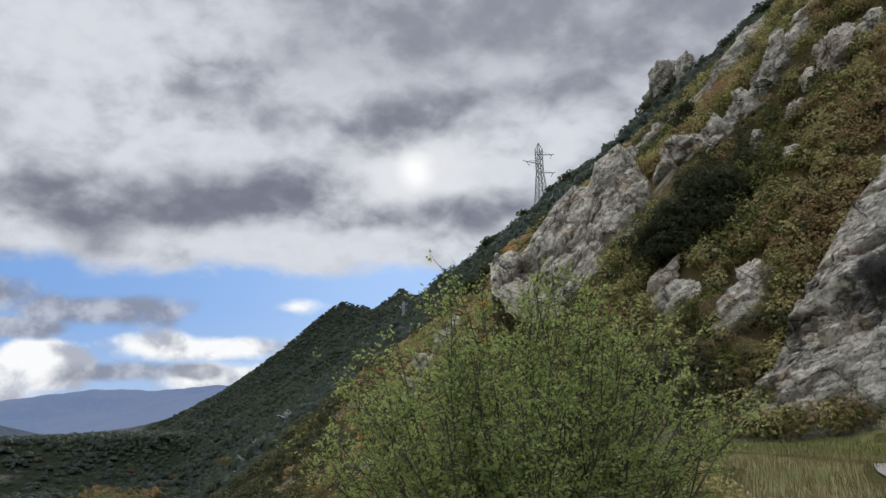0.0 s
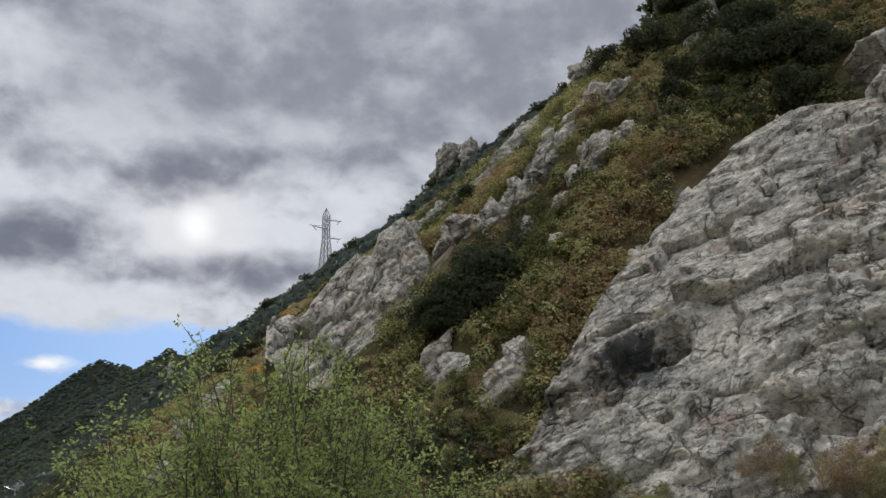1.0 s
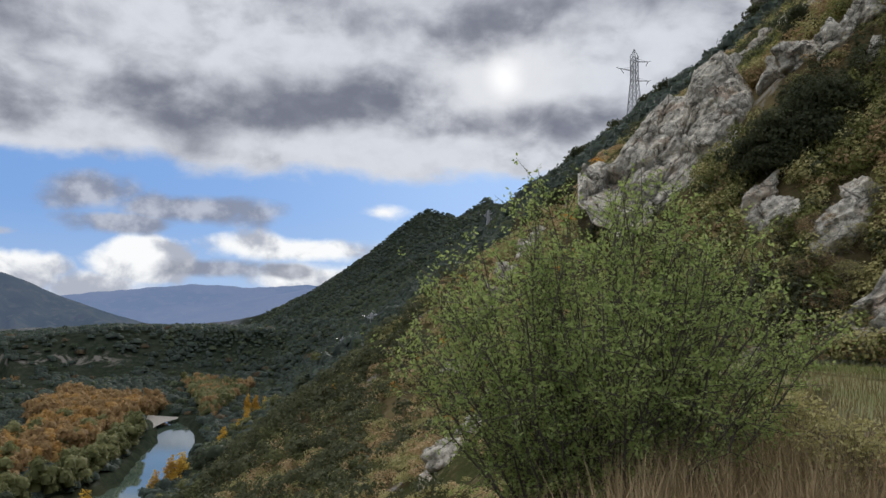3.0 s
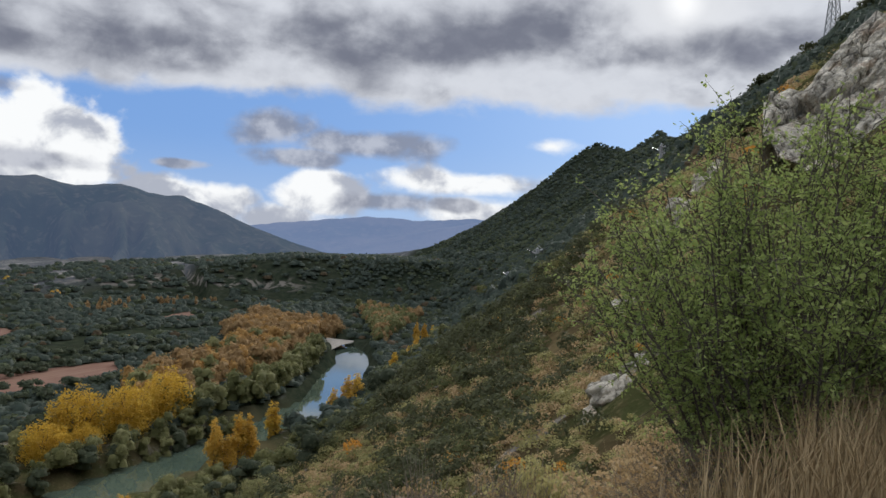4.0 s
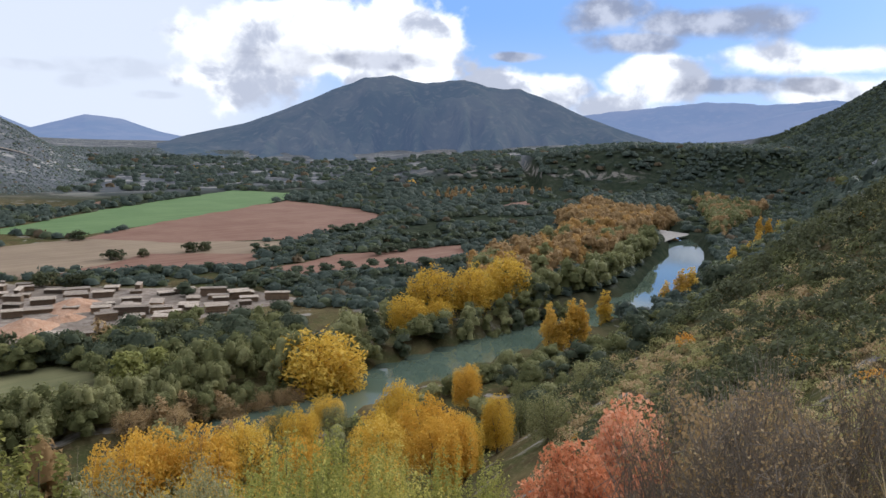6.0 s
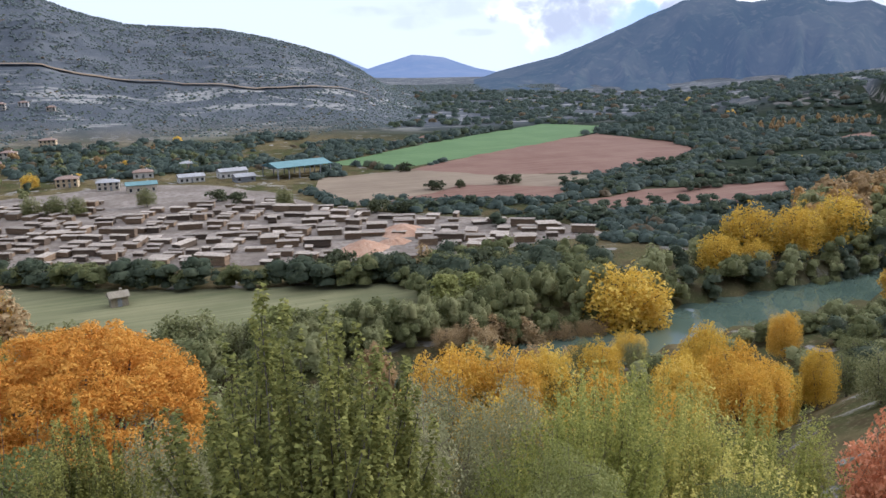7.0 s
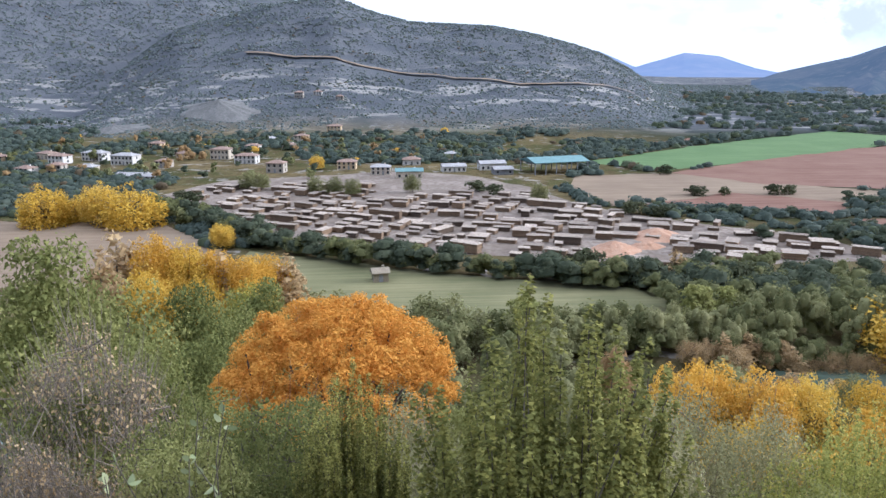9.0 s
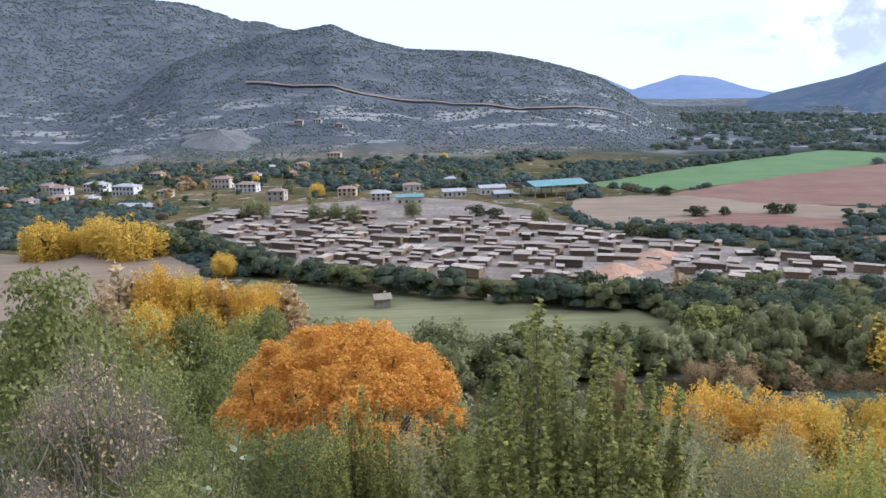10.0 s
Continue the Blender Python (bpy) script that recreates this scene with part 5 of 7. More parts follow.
# ---- rows and groves ----
def row(kind, pts, gap, h, w, label, group, seed, spread=2.0, category="tree", far=False):
    rng = random.Random(seed)
    for (ax, ay), (bx, by) in zip(pts, pts[1:]):
        n = max(1, int(math.hypot(bx - ax, by - ay) / gap))
        for i in range(n):
            t = (i + rng.uniform(0, 0.9)) / n
            s = rng.uniform(0.72, 1.25)
            x, y = ax + (bx - ax) * t + rng.uniform(-spread, spread), ay + (by - ay) * t + rng.uniform(-spread, spread)
            if far:
                mass(rng.choice(kind), x, y, h * s, w * s, rng)
            else:
                plant(rng.choice(kind), x, y, h * s, w * s * rng.uniform(0.85, 1.2), label, category, group)


def grove(kinds, corners, gap, h, w, seed):
    """Trees over a four-cornered plot, on a shaken lattice."""
    rng = random.Random(seed)
    a, b, c, d = [np.array(q, float) for q in corners]
    nu = max(1, int(max(np.linalg.norm(b - a), np.linalg.norm(c - d)) / gap))
    nv = max(1, int(max(np.linalg.norm(d - a), np.linalg.norm(c - b)) / gap))
    for i in range(nu):
        for j in range(nv):
            u, v = (i + rng.random()) / nu, (j + rng.random()) / nv
            x, y = (a * (1 - u) + b * u) * (1 - v) + (d * (1 - u) + c * u) * v
            s = rng.uniform(0.75, 1.2)
            mass(rng.choice(kinds), x, y, h * s, w * s, rng)


row(["oak", "green"], [(-290, -84), (-226, -34), (-203, 2), (-191, 33), (-174, 72), (-160, 104)], 4.6, 7.0, 8.0, "dark green tree in the hedge before the timber yard", "hedge before the yard", 1, 2.5, far=True)
row(["oak", "green", "oak"], [(-290, -82), (-226, -32), (-203, 4), (-191, 35), (-174, 74), (-160, 108)], 2.6, 6.6, 8.0, "", "", 41, 3.5, far=True)
row(["willow", "willow", "green"], [(-152, -40), (-139, 0), (-137, 40), (-146, 90)], 3.4, 8.5, 7.5, "", "", 42, 4, far=True)
row(["willow", "willow", "green", "rusty"], [(-98, -44), (-95, 0), (-96, 56)], 2.4, 14.0, 8.5, "", "", 43, 3, far=True)
row(["oak"], [(-186, 52), (-176, 100)], 5, 7.5, 8.5, "rounded dark holm oak by the timber yard", "oaks by the yard", 2, 5)
row(["willow", "willow", "green"], [(-150, -22), (-140, 20), (-143, 60), (-150, 88)], 4.6, 9.0, 8.0, "grey-green willow along the meadow's edge", "willows along the meadow", 3, 3)
row(["willow", "green"], [(-132, -30), (-128, 10), (-134, 56)], 5.5, 8.5, 8.0, "grey-green willow on the river bank", "willows on the bank", 4, 4, far=True)
row(["willow", "oak", "willow"], [(-143, 110), (-152, 130), (-160, 150), (-160, 178), (-152, 200)], 5.5, 9, 9, "grey-green willow behind the yellow poplars", "willows behind the poplars", 5, 4, far=True)
row(["willow", "green", "willow"], [(-147, 190), (-146, 225), (-154, 262), (-170, 310), (-186, 350)], 3.0, 11.0, 9.0, "grey-green riverside tree in a dense row", "riverside row", 6, 3, far=True)
grove(["rusty", "rusty", "rusty", "golden", "willow"], [(-160, 196), (-190, 215), (-235, 360), (-190, 350)], 6.6, 12, 10, 7)
grove(["rusty", "rusty", "rusty", "rusty", "golden"], [(-200, 360), (-260, 375), (-330, 520), (-232, 470)], 8, 12, 11, 8)
grove(["rusty", "willow", "green"], [(-170, 392), (-190, 440), (-300, 640), (-220, 600)], 9, 11, 10, 9)
row(["willow_mid", "willow_mid", "green_mid"], [(-84, -40), (-81, 0), (-84, 36), (-88, 60)], 5.4, 11.5, 8.5, "grey-green willow on the near bank", "willows on the near bank", 44, 3)
grove(["oak", "oak", "green"], [(-188, 66), (-160, 62), (-148, 112), (-182, 126)], 6.0, 7.5, 9.0, 45)
row(["willow_mid", "green_mid"], [(-72, 0), (-72, 52)], 5.5, 8.5, 7.5, "grey-green willow on the lower slope", "willows on the slope", 46, 4)
row(["willow", "green", "willow"], [(-93, 56), (-94, 84)], 2.4, 6.5, 6.5, "", "", 47, 3, far=True)
row(["willow", "willow", "green"], [(-138, 20), (-136, 60), (-140, 96)], 2.0, 9.5, 6.0, "", "", 48, 3, far=True)
row(["willow_mid", "amber"], [(-108, 56), (-108, 72), (-106, 86)], 3.6, 6.5, 6.5, "grey-green and yellow tree on the near bank", "trees on the near bank", 51, 3)
row(["rusty", "amber"], [(-118, 62), (-118, 92)], 2.6, 5.0, 5.0, "low rust-brown thicket at the water's edge", "rusty thicket", 52, 2)
row(["rusty"], [(-130, 56), (-131, 94)], 1.8, 5.5, 4.6, "low rust-brown thicket at the water's edge", "rusty thicket", 10, 2)
row(["oak", "green", "willow"], [(-80, 60), (-82, 110), (-84, 150), (-88, 200), (-92, 250), (-108, 300), (-122, 345)], 5.5, 6.5, 7.5, "dark green tree at the foot of the slope", "trees at the slope's foot", 11, 6, far=True)
row(["oak", "green"], [(-60, 110), (-62, 160), (-66, 210), (-78, 280)], 8.0, 6.0, 7.0, "dark holm oak on the lower hillside", "holm oaks on the lower hillside", 12, 10, far=True)
row(["willow", "green", "oak"], [(-141, 106), (-138, 140), (-138, 176), (-138, 208)], 2.4, 6.5, 6.5, "", "", 53, 3, far=True)
row(["oak", "green", "willow"], [(-88, 112), (-95, 150), (-98, 190), (-98, 240), (-105, 280), (-122, 320)], 3.2, 5.0, 6.0, "", "", 54, 3, far=True)
row(["willow", "green", "willow"], [(-100, 92), (-101, 146)], 2.2, 4.6, 5.0, "", "", 55, 2, far=True)
row(["willow", "green"], [(-132, 62), (-134, 100)], 2.2, 5.5, 5.5, "", "", 56, 2, far=True)
# hedgerows and oak bands between the fields
for i, pts in enumerate(([(-245, 150), (-212, 232), (-220, 300)], [(-255, 225), (-262, 290), (-240, 340)], [(-300, 188), (-268, 196)], [(-290, 215), (-282, 300), (-270, 360)], [(-320, 250), (-330, 330), (-345, 400)], [(-230, 120), (-216, 160), (-204, 210)])):
    row(["oak"], pts, 4.4, 4.6, 7.0, "rounded dark holm oak in a hedgerow between fields", "hedgerow oaks", 20 + i, 3, far=True)
row(["oak"], [(-272, 96), (-262, 150)], 7, 4.5, 7.0, "rounded dark holm oak beside the red soil", "hedgerow oaks", 31, 2, far=True)
for x, y, h, w in ((-376, 143, 6, 9), (-313, 133, 5, 10), (-312, 145, 4.5, 6), (-312, 167, 5.5, 8), (-312, 174, 5, 8), (-274, 92, 6, 10), (-268, 100, 5.5, 9), (-330, 40, 6, 10), (-322, 47, 5.5, 9), (-300, -86, 6, 9), (-310, -78, 6, 10), (-318, -84, 5, 8)):
    plant("oak", x, y, h, w, "lone rounded dark oak on the open ground", group="lone oaks")
for x, y, k in ((-345, -62, "willow"), (-342, -55, "willow"), (-330, -30, "willow"), (-326, -22, "willow"), (-322, -14, "willow"), (-330, 12, "willow"), (-408, -36, "yellow"), (-300, 62, "willow"), (-230, -50, "yellow"), (-184, 74, "rusty")):
    plant(k, x, y, 8.5, 9, "pale autumn tree among the stacks", group="trees in the yard")
rng = random.Random(77)
for i in range(150):
    x, y = rng.uniform(-560, -370), rng.uniform(-230, 70)
    if abs(x + 400) < 26 and -30 < y < 70:
        continue
    mass(rng.choice(("oak", "green", "willow", "oak", "rusty")), x, y, rng.uniform(4, 8), rng.uniform(4, 8), rng)
for i in range(30):
    x, y = rng.uniform(-480, -420), rng.uniform(440, 620)
    mass("rusty", x * 1.0, y, rng.uniform(7, 10), 5, rng)

# ---- timber yard ----
def box(bm, x0, x1, y0, y1, z0, z1):
    vs = [bm.verts.new(q) for q in ((x0, y0, z0), (x1, y0, z0), (x1, y1, z0), (x0, y1, z0), (x0, y0, z1), (x1, y0, z1), (x1, y1, z1), (x0, y1, z1))]
    for f in ((0, 3, 2, 1), (4, 5, 6, 7), (0, 1, 5, 4), (1, 2, 6, 5), (2, 3, 7, 6), (3, 0, 4, 7)):
        bm.faces.new([vs[i] for i in f])


def mesh_from(name, bm, mat):
    me = bpy.data.meshes.new(name)
    bm.to_mesh(me)
    bm.free()
    me.materials.append(mat)
    return me


def wood_material(name, a, b2, c):
    m, N, b = material(name, 0.85)
    p = N.put("ShaderNodeNewGeometry").outputs["Position"]
    rnd = N.put("ShaderNodeObjectInfo").outputs["Random"]
    isl = N.put("ShaderNodeNewGeometry").outputs["Random Per Island"]
    col = N.mix(rnd, a, b2)
    col = N.mix(N.math("MULTIPLY", isl, 0.6), col, c)
    col = N.mix(N.math("MULTIPLY", N.step(N.noise(p, 1.2, 4.0), 0.45, 0.7), 0.4), col, (0.10, 0.075, 0.055))
    N.tree.links.new(col, b.inputs["Base Color"])
    return m


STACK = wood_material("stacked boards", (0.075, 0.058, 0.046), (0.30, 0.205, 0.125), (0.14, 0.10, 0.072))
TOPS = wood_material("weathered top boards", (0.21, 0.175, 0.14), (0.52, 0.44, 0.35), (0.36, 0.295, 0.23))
STACK_MESHES = []
for k, (ln, wd, ht) in enumerate(((8.5, 2.6, 2.4), (11, 2.8, 2.9), (6, 2.6, 1.9), (9, 4.2, 2.6))):
    rng = random.Random(k)
    bm = bmesh.new()
    for i in range(3):
        x = -ln / 2 + ln * (0.1 + 0.4 * i)
        box(bm, x, x + 0.3, -wd / 2, wd / 2, 0, 0.3)
    bear = mesh_from("base", bm, STACK)
    bm = bmesh.new()
    z = 0.3
    while z < ht - 0.25:
        q = rng.uniform(0.28, 0.42)
        o = rng.uniform(-0.25, 0.25)
        box(bm, -ln / 2 + o, ln / 2 + o * 0.5, -wd / 2 + rng.uniform(0, 0.15), wd / 2 - rng.uniform(0, 0.15), z, z + q - 0.07)
        z += q
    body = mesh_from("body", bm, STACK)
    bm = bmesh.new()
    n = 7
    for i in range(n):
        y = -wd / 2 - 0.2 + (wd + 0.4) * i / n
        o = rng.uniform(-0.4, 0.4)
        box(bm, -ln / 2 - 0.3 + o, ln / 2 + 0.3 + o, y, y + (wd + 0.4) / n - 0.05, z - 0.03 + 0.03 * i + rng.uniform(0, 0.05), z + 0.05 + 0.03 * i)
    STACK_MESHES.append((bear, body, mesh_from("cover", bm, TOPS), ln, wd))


def stack(x, y, turn, k, scale=1.0):
    r = random.Random(f"{x:.1f}{y:.1f}")
    m = Matrix.LocRotScale((x, y, 0.05), Euler((0, 0, turn + r.gauss(0, 0.06))), (scale * r.uniform(0.5, 1.0), scale * r.uniform(0.85, 1.3), scale * r.uniform(0.55, 1.15)))
    ob = thing("timber_stack", m, "stack of sawn boards with a pale weathered top", "timber stack", "stacks in the timber yard")
    for name, me in zip(("base", "body", "cover"), STACK_MESHES[k]):
        tagged(part(name, me, ob), kind="stuff" if name != "base" else "")


YARD_PTS = [(-330, -90), (-262, -48), (-230, -12), (-214, 37), (-206, 58), (-195, 84), (-202, 110), (-203, 146), (-229, 138), (-256, 106), (-290, 74), (-320, 60), (-350, 30), (-355, -70)]


def inside(x, y, pts):
    hit = False
    for (ax, ay), (bx, by) in zip(pts, pts[1:] + pts[:1]):
        if (ay > y) != (by > y) and x < (bx - ax) * (y - ay) / (by - ay) + ax:
            hit = not hit
    return hit


rng = random.Random(5)
TURN = radians(64)
for i in range(-30, 30):
    for j in range(-30, 30):
        u, v = i * 8.4 + rng.uniform(-1.8, 1.8), j * 5.4 + rng.uniform(-0.8, 0.8)
        if i % 4 == 0 and rng.random() < 0.35 or rng.random() < 0.15:
            continue
        x, y = -270 + u * math.cos(TURN) - v * math.sin(TURN), 20 + u * math.sin(TURN) + v * math.cos(TURN)
        if inside(x, y, YARD_PTS) and not (-232 < x < -205 and 60 < y < 84) and not (x < -318 and -5 < y < 60):
            stack(x, y, TURN + rng.uniform(-0.22, 0.22) + (1.57 if rng.random() < 0.08 else 0), rng.choice((0, 0, 1, 2, 3)), rng.uniform(0.7, 1.0))


def heap(x, y, r, h, mat, label):
    rng = np.random.default_rng(int(x * -7))
    a, q = np.meshgrid(np.linspace(0, 2 * np.pi, 40, endpoint=False), np.linspace(0, 1, 14), indexing="ij")
    rr = r * q * (1 + 0.15 * np.sin(2 * a + x) + 0.08 * np.sin(5 * a))
    z = h * (1 - q) ** 0.9 + 0.3 * rng.uniform(-1, 1, q.shape) * np.sin(q * 3.14) - 0.1
    vv = np.stack([rr * np.cos(a), rr * np.sin(a), z], -1).reshape(-1, 3)
    i, j = np.meshgrid(np.arange(40), np.arange(13), indexing="ij")
    k = (i + 1) % 40
    ob = new("bark_mound", mesh_of("bark_mound", vv, np.stack([i * 14 + j, i * 14 + j + 1, k * 14 + j + 1, k * 14 + j], -1).reshape(-1, 4), [mat], True))
    ob.location = (x, y, 0.05)
    return tagged(ob, label, "heap", "heaps in the yard")


SAWDUST = mottled("sawdust", [(0.36, 0.21, 0.13), (0.42, 0.27, 0.18), (0.28, 0.17, 0.11)], (2.0, 0.3), bump_m=0.05, bump_size=0.4)
heap(-217, 68, 8.5, 3.4, SAWDUST, "reddish brown heap of sawdust and bark")
heap(-236, 88, 9, 2.8, SAWDUST, "reddish brown heap of sawdust and bark")
heap(-222, 80, 5, 1.8, SAWDUST, "low heap of wood chips")


MARL = mottled("bare grey marl", [(0.12, 0.118, 0.110), (0.165, 0.16, 0.15), (0.085, 0.088, 0.080)], (9.0, 2.0), bump_m=0.5, bump_size=5.0)


def marl_spur(x, y, r, h, stretch, turn):
    """A bare gullied hump at the foot of the far hill."""
    a, q = np.meshgrid(np.linspace(0, 2 * np.pi, 72, endpoint=False), np.linspace(0, 1, 22), indexing="ij")
    rr = r * q * (1 + 0.18 * np.sin(2 * a + x) + 0.10 * np.sin(5 * a + y))
    px, py = rr * np.cos(a) * stretch, rr * np.sin(a)
    c, s = math.cos(turn), math.sin(turn)
    wx, wy = x + px * c - py * s, y + px * s + py * c
    gully = np.abs(np.sin(a * 7 + 3 * fbm(wx, wy, 25, 3, 5))) * 0.07 * np.sin(q * 3.14)
    z = land(wx, wy) + h * ((1 - q) ** 1.1 - gully) - 1.5 * (q > 0.97)
    i, j = np.meshgrid(np.arange(72), np.arange(21), indexing="ij")
    k = (i + 1) % 72
    faces = np.stack([i * 22 + j, i * 22 + j + 1, k * 22 + j + 1, k * 22 + j], -1).reshape(-1, 4)
    return tagged(new("marl_spur", mesh_of("marl_spur", np.stack([wx, wy, z], -1).reshape(-1, 3), faces, [MARL], True)), "bare grey eroded marl hump below the wooded hill", "hillock", "marl humps")


marl_spur(-662, -138, 26, 9, 1.6, 1.3)
marl_spur(-622, -212, 18, 4, 1.5, 1.4)

# ---- houses ----
def wall_material(name, a, b2):
    return mottled(name, [a, b2, tuple(v * 0.8 for v in a)], (2.5, 0.4), 0.9, stops=(0.3, 0.7))


CREAM = wall_material("cream plaster", (0.48, 0.42, 0.33), (0.56, 0.50, 0.40))
WHITE = wall_material("white plaster", (0.52, 0.50, 0.46), (0.60, 0.58, 0.54))
OCHRE = wall_material("ochre plaster", (0.52, 0.39, 0.24), (0.60, 0.47, 0.30))
STONE = wall_material("rubble stone", (0.34, 0.30, 0.25), (0.44, 0.40, 0.34))
OLD_STONE = wall_material("old rubble", (0.23, 0.195, 0.14), (0.30, 0.26, 0.19))
TILE = mottled("clay tiles", [(0.22, 0.15, 0.115), (0.29, 0.205, 0.16), (0.17, 0.12, 0.09)], (1.5, 0.3), 0.9)
GREYROOF = mottled("fibre cement roof", [(0.30, 0.29, 0.28), (0.38, 0.37, 0.36), (0.24, 0.23, 0.22)], (3, 0.5), 0.85)
TEAL = mottled("teal sheet roof", [(0.115, 0.215, 0.215), (0.155, 0.265, 0.26), (0.09, 0.175, 0.175)], (4, 0.6), 0.5)
STEEL = mottled("painted steel", [(0.20, 0.21, 0.22), (0.26, 0.27, 0.28), (0.15, 0.15, 0.16)], (1, 0.2), 0.5)
GLASS, _N, _b = material("dark window glass", 0.08, spec=0.5)
_b.inputs["Base Color"].default_value = (0.03, 0.035, 0.04, 1)


def roof_mesh(w, d, h, over, hip, mat):
    bm = bmesh.new()
    x, y = w / 2 + over, d / 2 + over
    r = max(x - y, 0.3) if hip else x
    lo = [bm.verts.new(q) for q in ((-x, -y, 0), (x, -y, 0), (x, y, 0), (-x, y, 0))]
    hi = [bm.verts.new(q) for q in ((-r, 0, h), (r, 0, h))]
    for f in ((lo[0], lo[1], hi[1], hi[0]), (lo[2], lo[3], hi[0], hi[1]), (lo[1], lo[2], hi[1]), (lo[3], lo[0], hi[0])):
        bm.faces.new(f)
    ret = bmesh.ops.extrude_face_region(bm, geom=bm.faces[:])
    for v in ret["geom"]:
        if isinstance(v, bmesh.types.BMVert):
            v.co.z += 0.22
    bmesh.ops.recalc_face_normals(bm, faces=bm.faces[:])
    return mesh_from("roof", bm, mat)


def house(x, y, w, d, h, turn, wall, roof, label, rise=1.8, hip=True, storeys=2, bays=4, called="house", z=None):
    if called == "house":
        w, d, h, rise = w * 0.82, d * 0.82, h * 0.8, rise * 0.75
    z = (land_at(x, y) if z is None else z) - 0.2
    ob = thing(called, pose(x, y, z, 0, 0, turn), label, "house" if called == "house" else called, "houses of the village" if called == "house" else "")
    bm = bmesh.new()
    box(bm, -w / 2, w / 2, -d / 2, d / 2, 0, h)
    if not hip:
        for s in (-w / 2, w / 2):
            a = [bm.verts.new((s, -d / 2, h)), bm.verts.new((s, d / 2, h)), bm.verts.new((s, 0, h + rise * 0.92))]
            bm.faces.new(a)
    part("wall", mesh_from("wall", bm, wall), ob)
    r = part("roof", roof_mesh(w, d, rise, 0.45, hip, roof), ob)
    r.location = (0, 0, h)
    bm = bmesh.new()
    box(bm, -0.35, 0.35, -0.35, 0.35, 0, 1.1)
    c = part("chimney", mesh_from("chimney", bm, wall), r)
    c.location = (w * 0.22, d * 0.12, rise * 0.55)
    bm = bmesh.new()
    box(bm, -0.55, 0.55, -0.03, 0.03, 0, 1.4)
    pane = mesh_from("window", bm, GLASS)
    bm = bmesh.new()
    box(bm, -0.7, 0.7, -0.12, 0.06, -0.14, 0)
    sill = mesh_from("sill", bm, WHITE)
    for s in range(storeys):
        for i in range(bays):
            q = -w / 2 + w * (i + 0.5) / bays
            for face, yy in ((0, -d / 2 - 0.02), (180, d / 2 + 0.02)):
                if s == 0 and i == bays // 2 and face == 0:
                    continue
                p = part("window", pane, ob)
                p.matrix_basis = pose(q, yy, 0.8 + s * h / storeys, 0, 0, face)
                part("sill", sill, p)
        for face, xx in ((90, w / 2 + 0.02), (-90, -w / 2 - 0.02)):
            p = part("window", pane, ob)
            p.matrix_basis = pose(xx, 0, 0.8 + s * h / storeys, 0, 0, face)
    bm = bmesh.new()
    box(bm, -0.5, 0.5, -0.05, 0.05, 0, 2.1)
    p = part("door", mesh_from("door", bm, STEEL), ob)
    p.location = (-w / 2 + w * (bays // 2 + 0.5) / bays, -d / 2 - 0.03, 0.2)
    return ob


# the wide side of each faces the river
house(-448, -184, 13, 9, 5.6, 68, WHITE, TILE, "white two-storey house with a clay tile roof")
house(-459, -168, 17, 9, 6.0, 70, WHITE, GREYROOF, "long white two-storey house with a grey roof", bays=6)
house(-440, -145, 17, 10, 6.6, 72, WHITE, GREYROOF, "large white house with many windows", bays=6, storeys=2)
house(-462, -96, 14, 11, 7.4, 76, CREAM, TILE, "tall cream house with a pinkish tiled roof", bays=5, storeys=2)
house(-440, -78, 15, 9, 5.6, 78, WHITE, TILE, "white two-storey house with a clay tile roof", bays=5)
house(-400, -56, 11, 9, 6.4, 80, STONE, TILE, "brownish stone house behind the yard", bays=3)
house(-410, -20, 12, 9, 5.2, 85, OCHRE, TILE, "ochre house with a red tiled roof", bays=4)
house(-388, -2, 12, 8, 5.0, 88, CREAM, GREYROOF, "cream house at the edge of the yard", bays=4)
house(-470, -120, 10, 8, 3.4, 70, OCHRE, TILE, "low ochre cottage with a red roof", storeys=1, bays=3)
house(-470, -200, 12, 9, 4.5, 60, CREAM, TILE, "cream cottage among the trees", storeys=1, bays=3)
house(-520, -150, 11, 8, 5.0, 66, OCHRE, TILE, "ochre house with a red tiled roof", bays=3)
house(-425, 15, 12, 8, 4.0, 92, WHITE, TILE, "white cottage behind the yard", storeys=1, bays=3)
house(-600, -38, 13, 9, 6.0, 84, OCHRE, TILE, "yellow ochre house among trees on the rise", bays=4)
house(-510, -62, 11, 9, 4.2, 84, WHITE, TILE, "white cottage among trees on the rise", storeys=1, bays=3)
house(-505, -85, 11, 8, 4.2, 80, WHITE, TILE, "white cottage among trees on the rise", storeys=1, bays=3)
house(-696, -74, 9, 7, 6, 84, STONE, TILE, "stone house on the hillside above the village", bays=4)
house(-702, -58, 9, 7, 4, 84, WHITE, TILE, "pale house on the hillside above the village", bays=3)
house(-688, -38, 8, 6, 4, 84, STONE, TILE, "stone house on the hillside above the village", bays=3)
VILLAGE = ((-401, -182, 10), (-412, -156, 12), (-404, -168, 9), (-455, -222, 12), (-560, -82, 11), (-558, -59, 11), (-425, -120, 9), (-455, 40, 9))
for i, (x, y, w) in enumerate(VILLAGE):
    house(x, y, w, 8.5, (4.6, 3.4, 6.0)[i % 3], 70 + 7 * (i % 5), (WHITE, CREAM, STONE, OCHRE)[i % 4], (TILE, GREYROOF, TILE)[i % 3], "plastered village house with a low pitched roof", storeys=(2, 1, 2)[i % 3], bays=3)
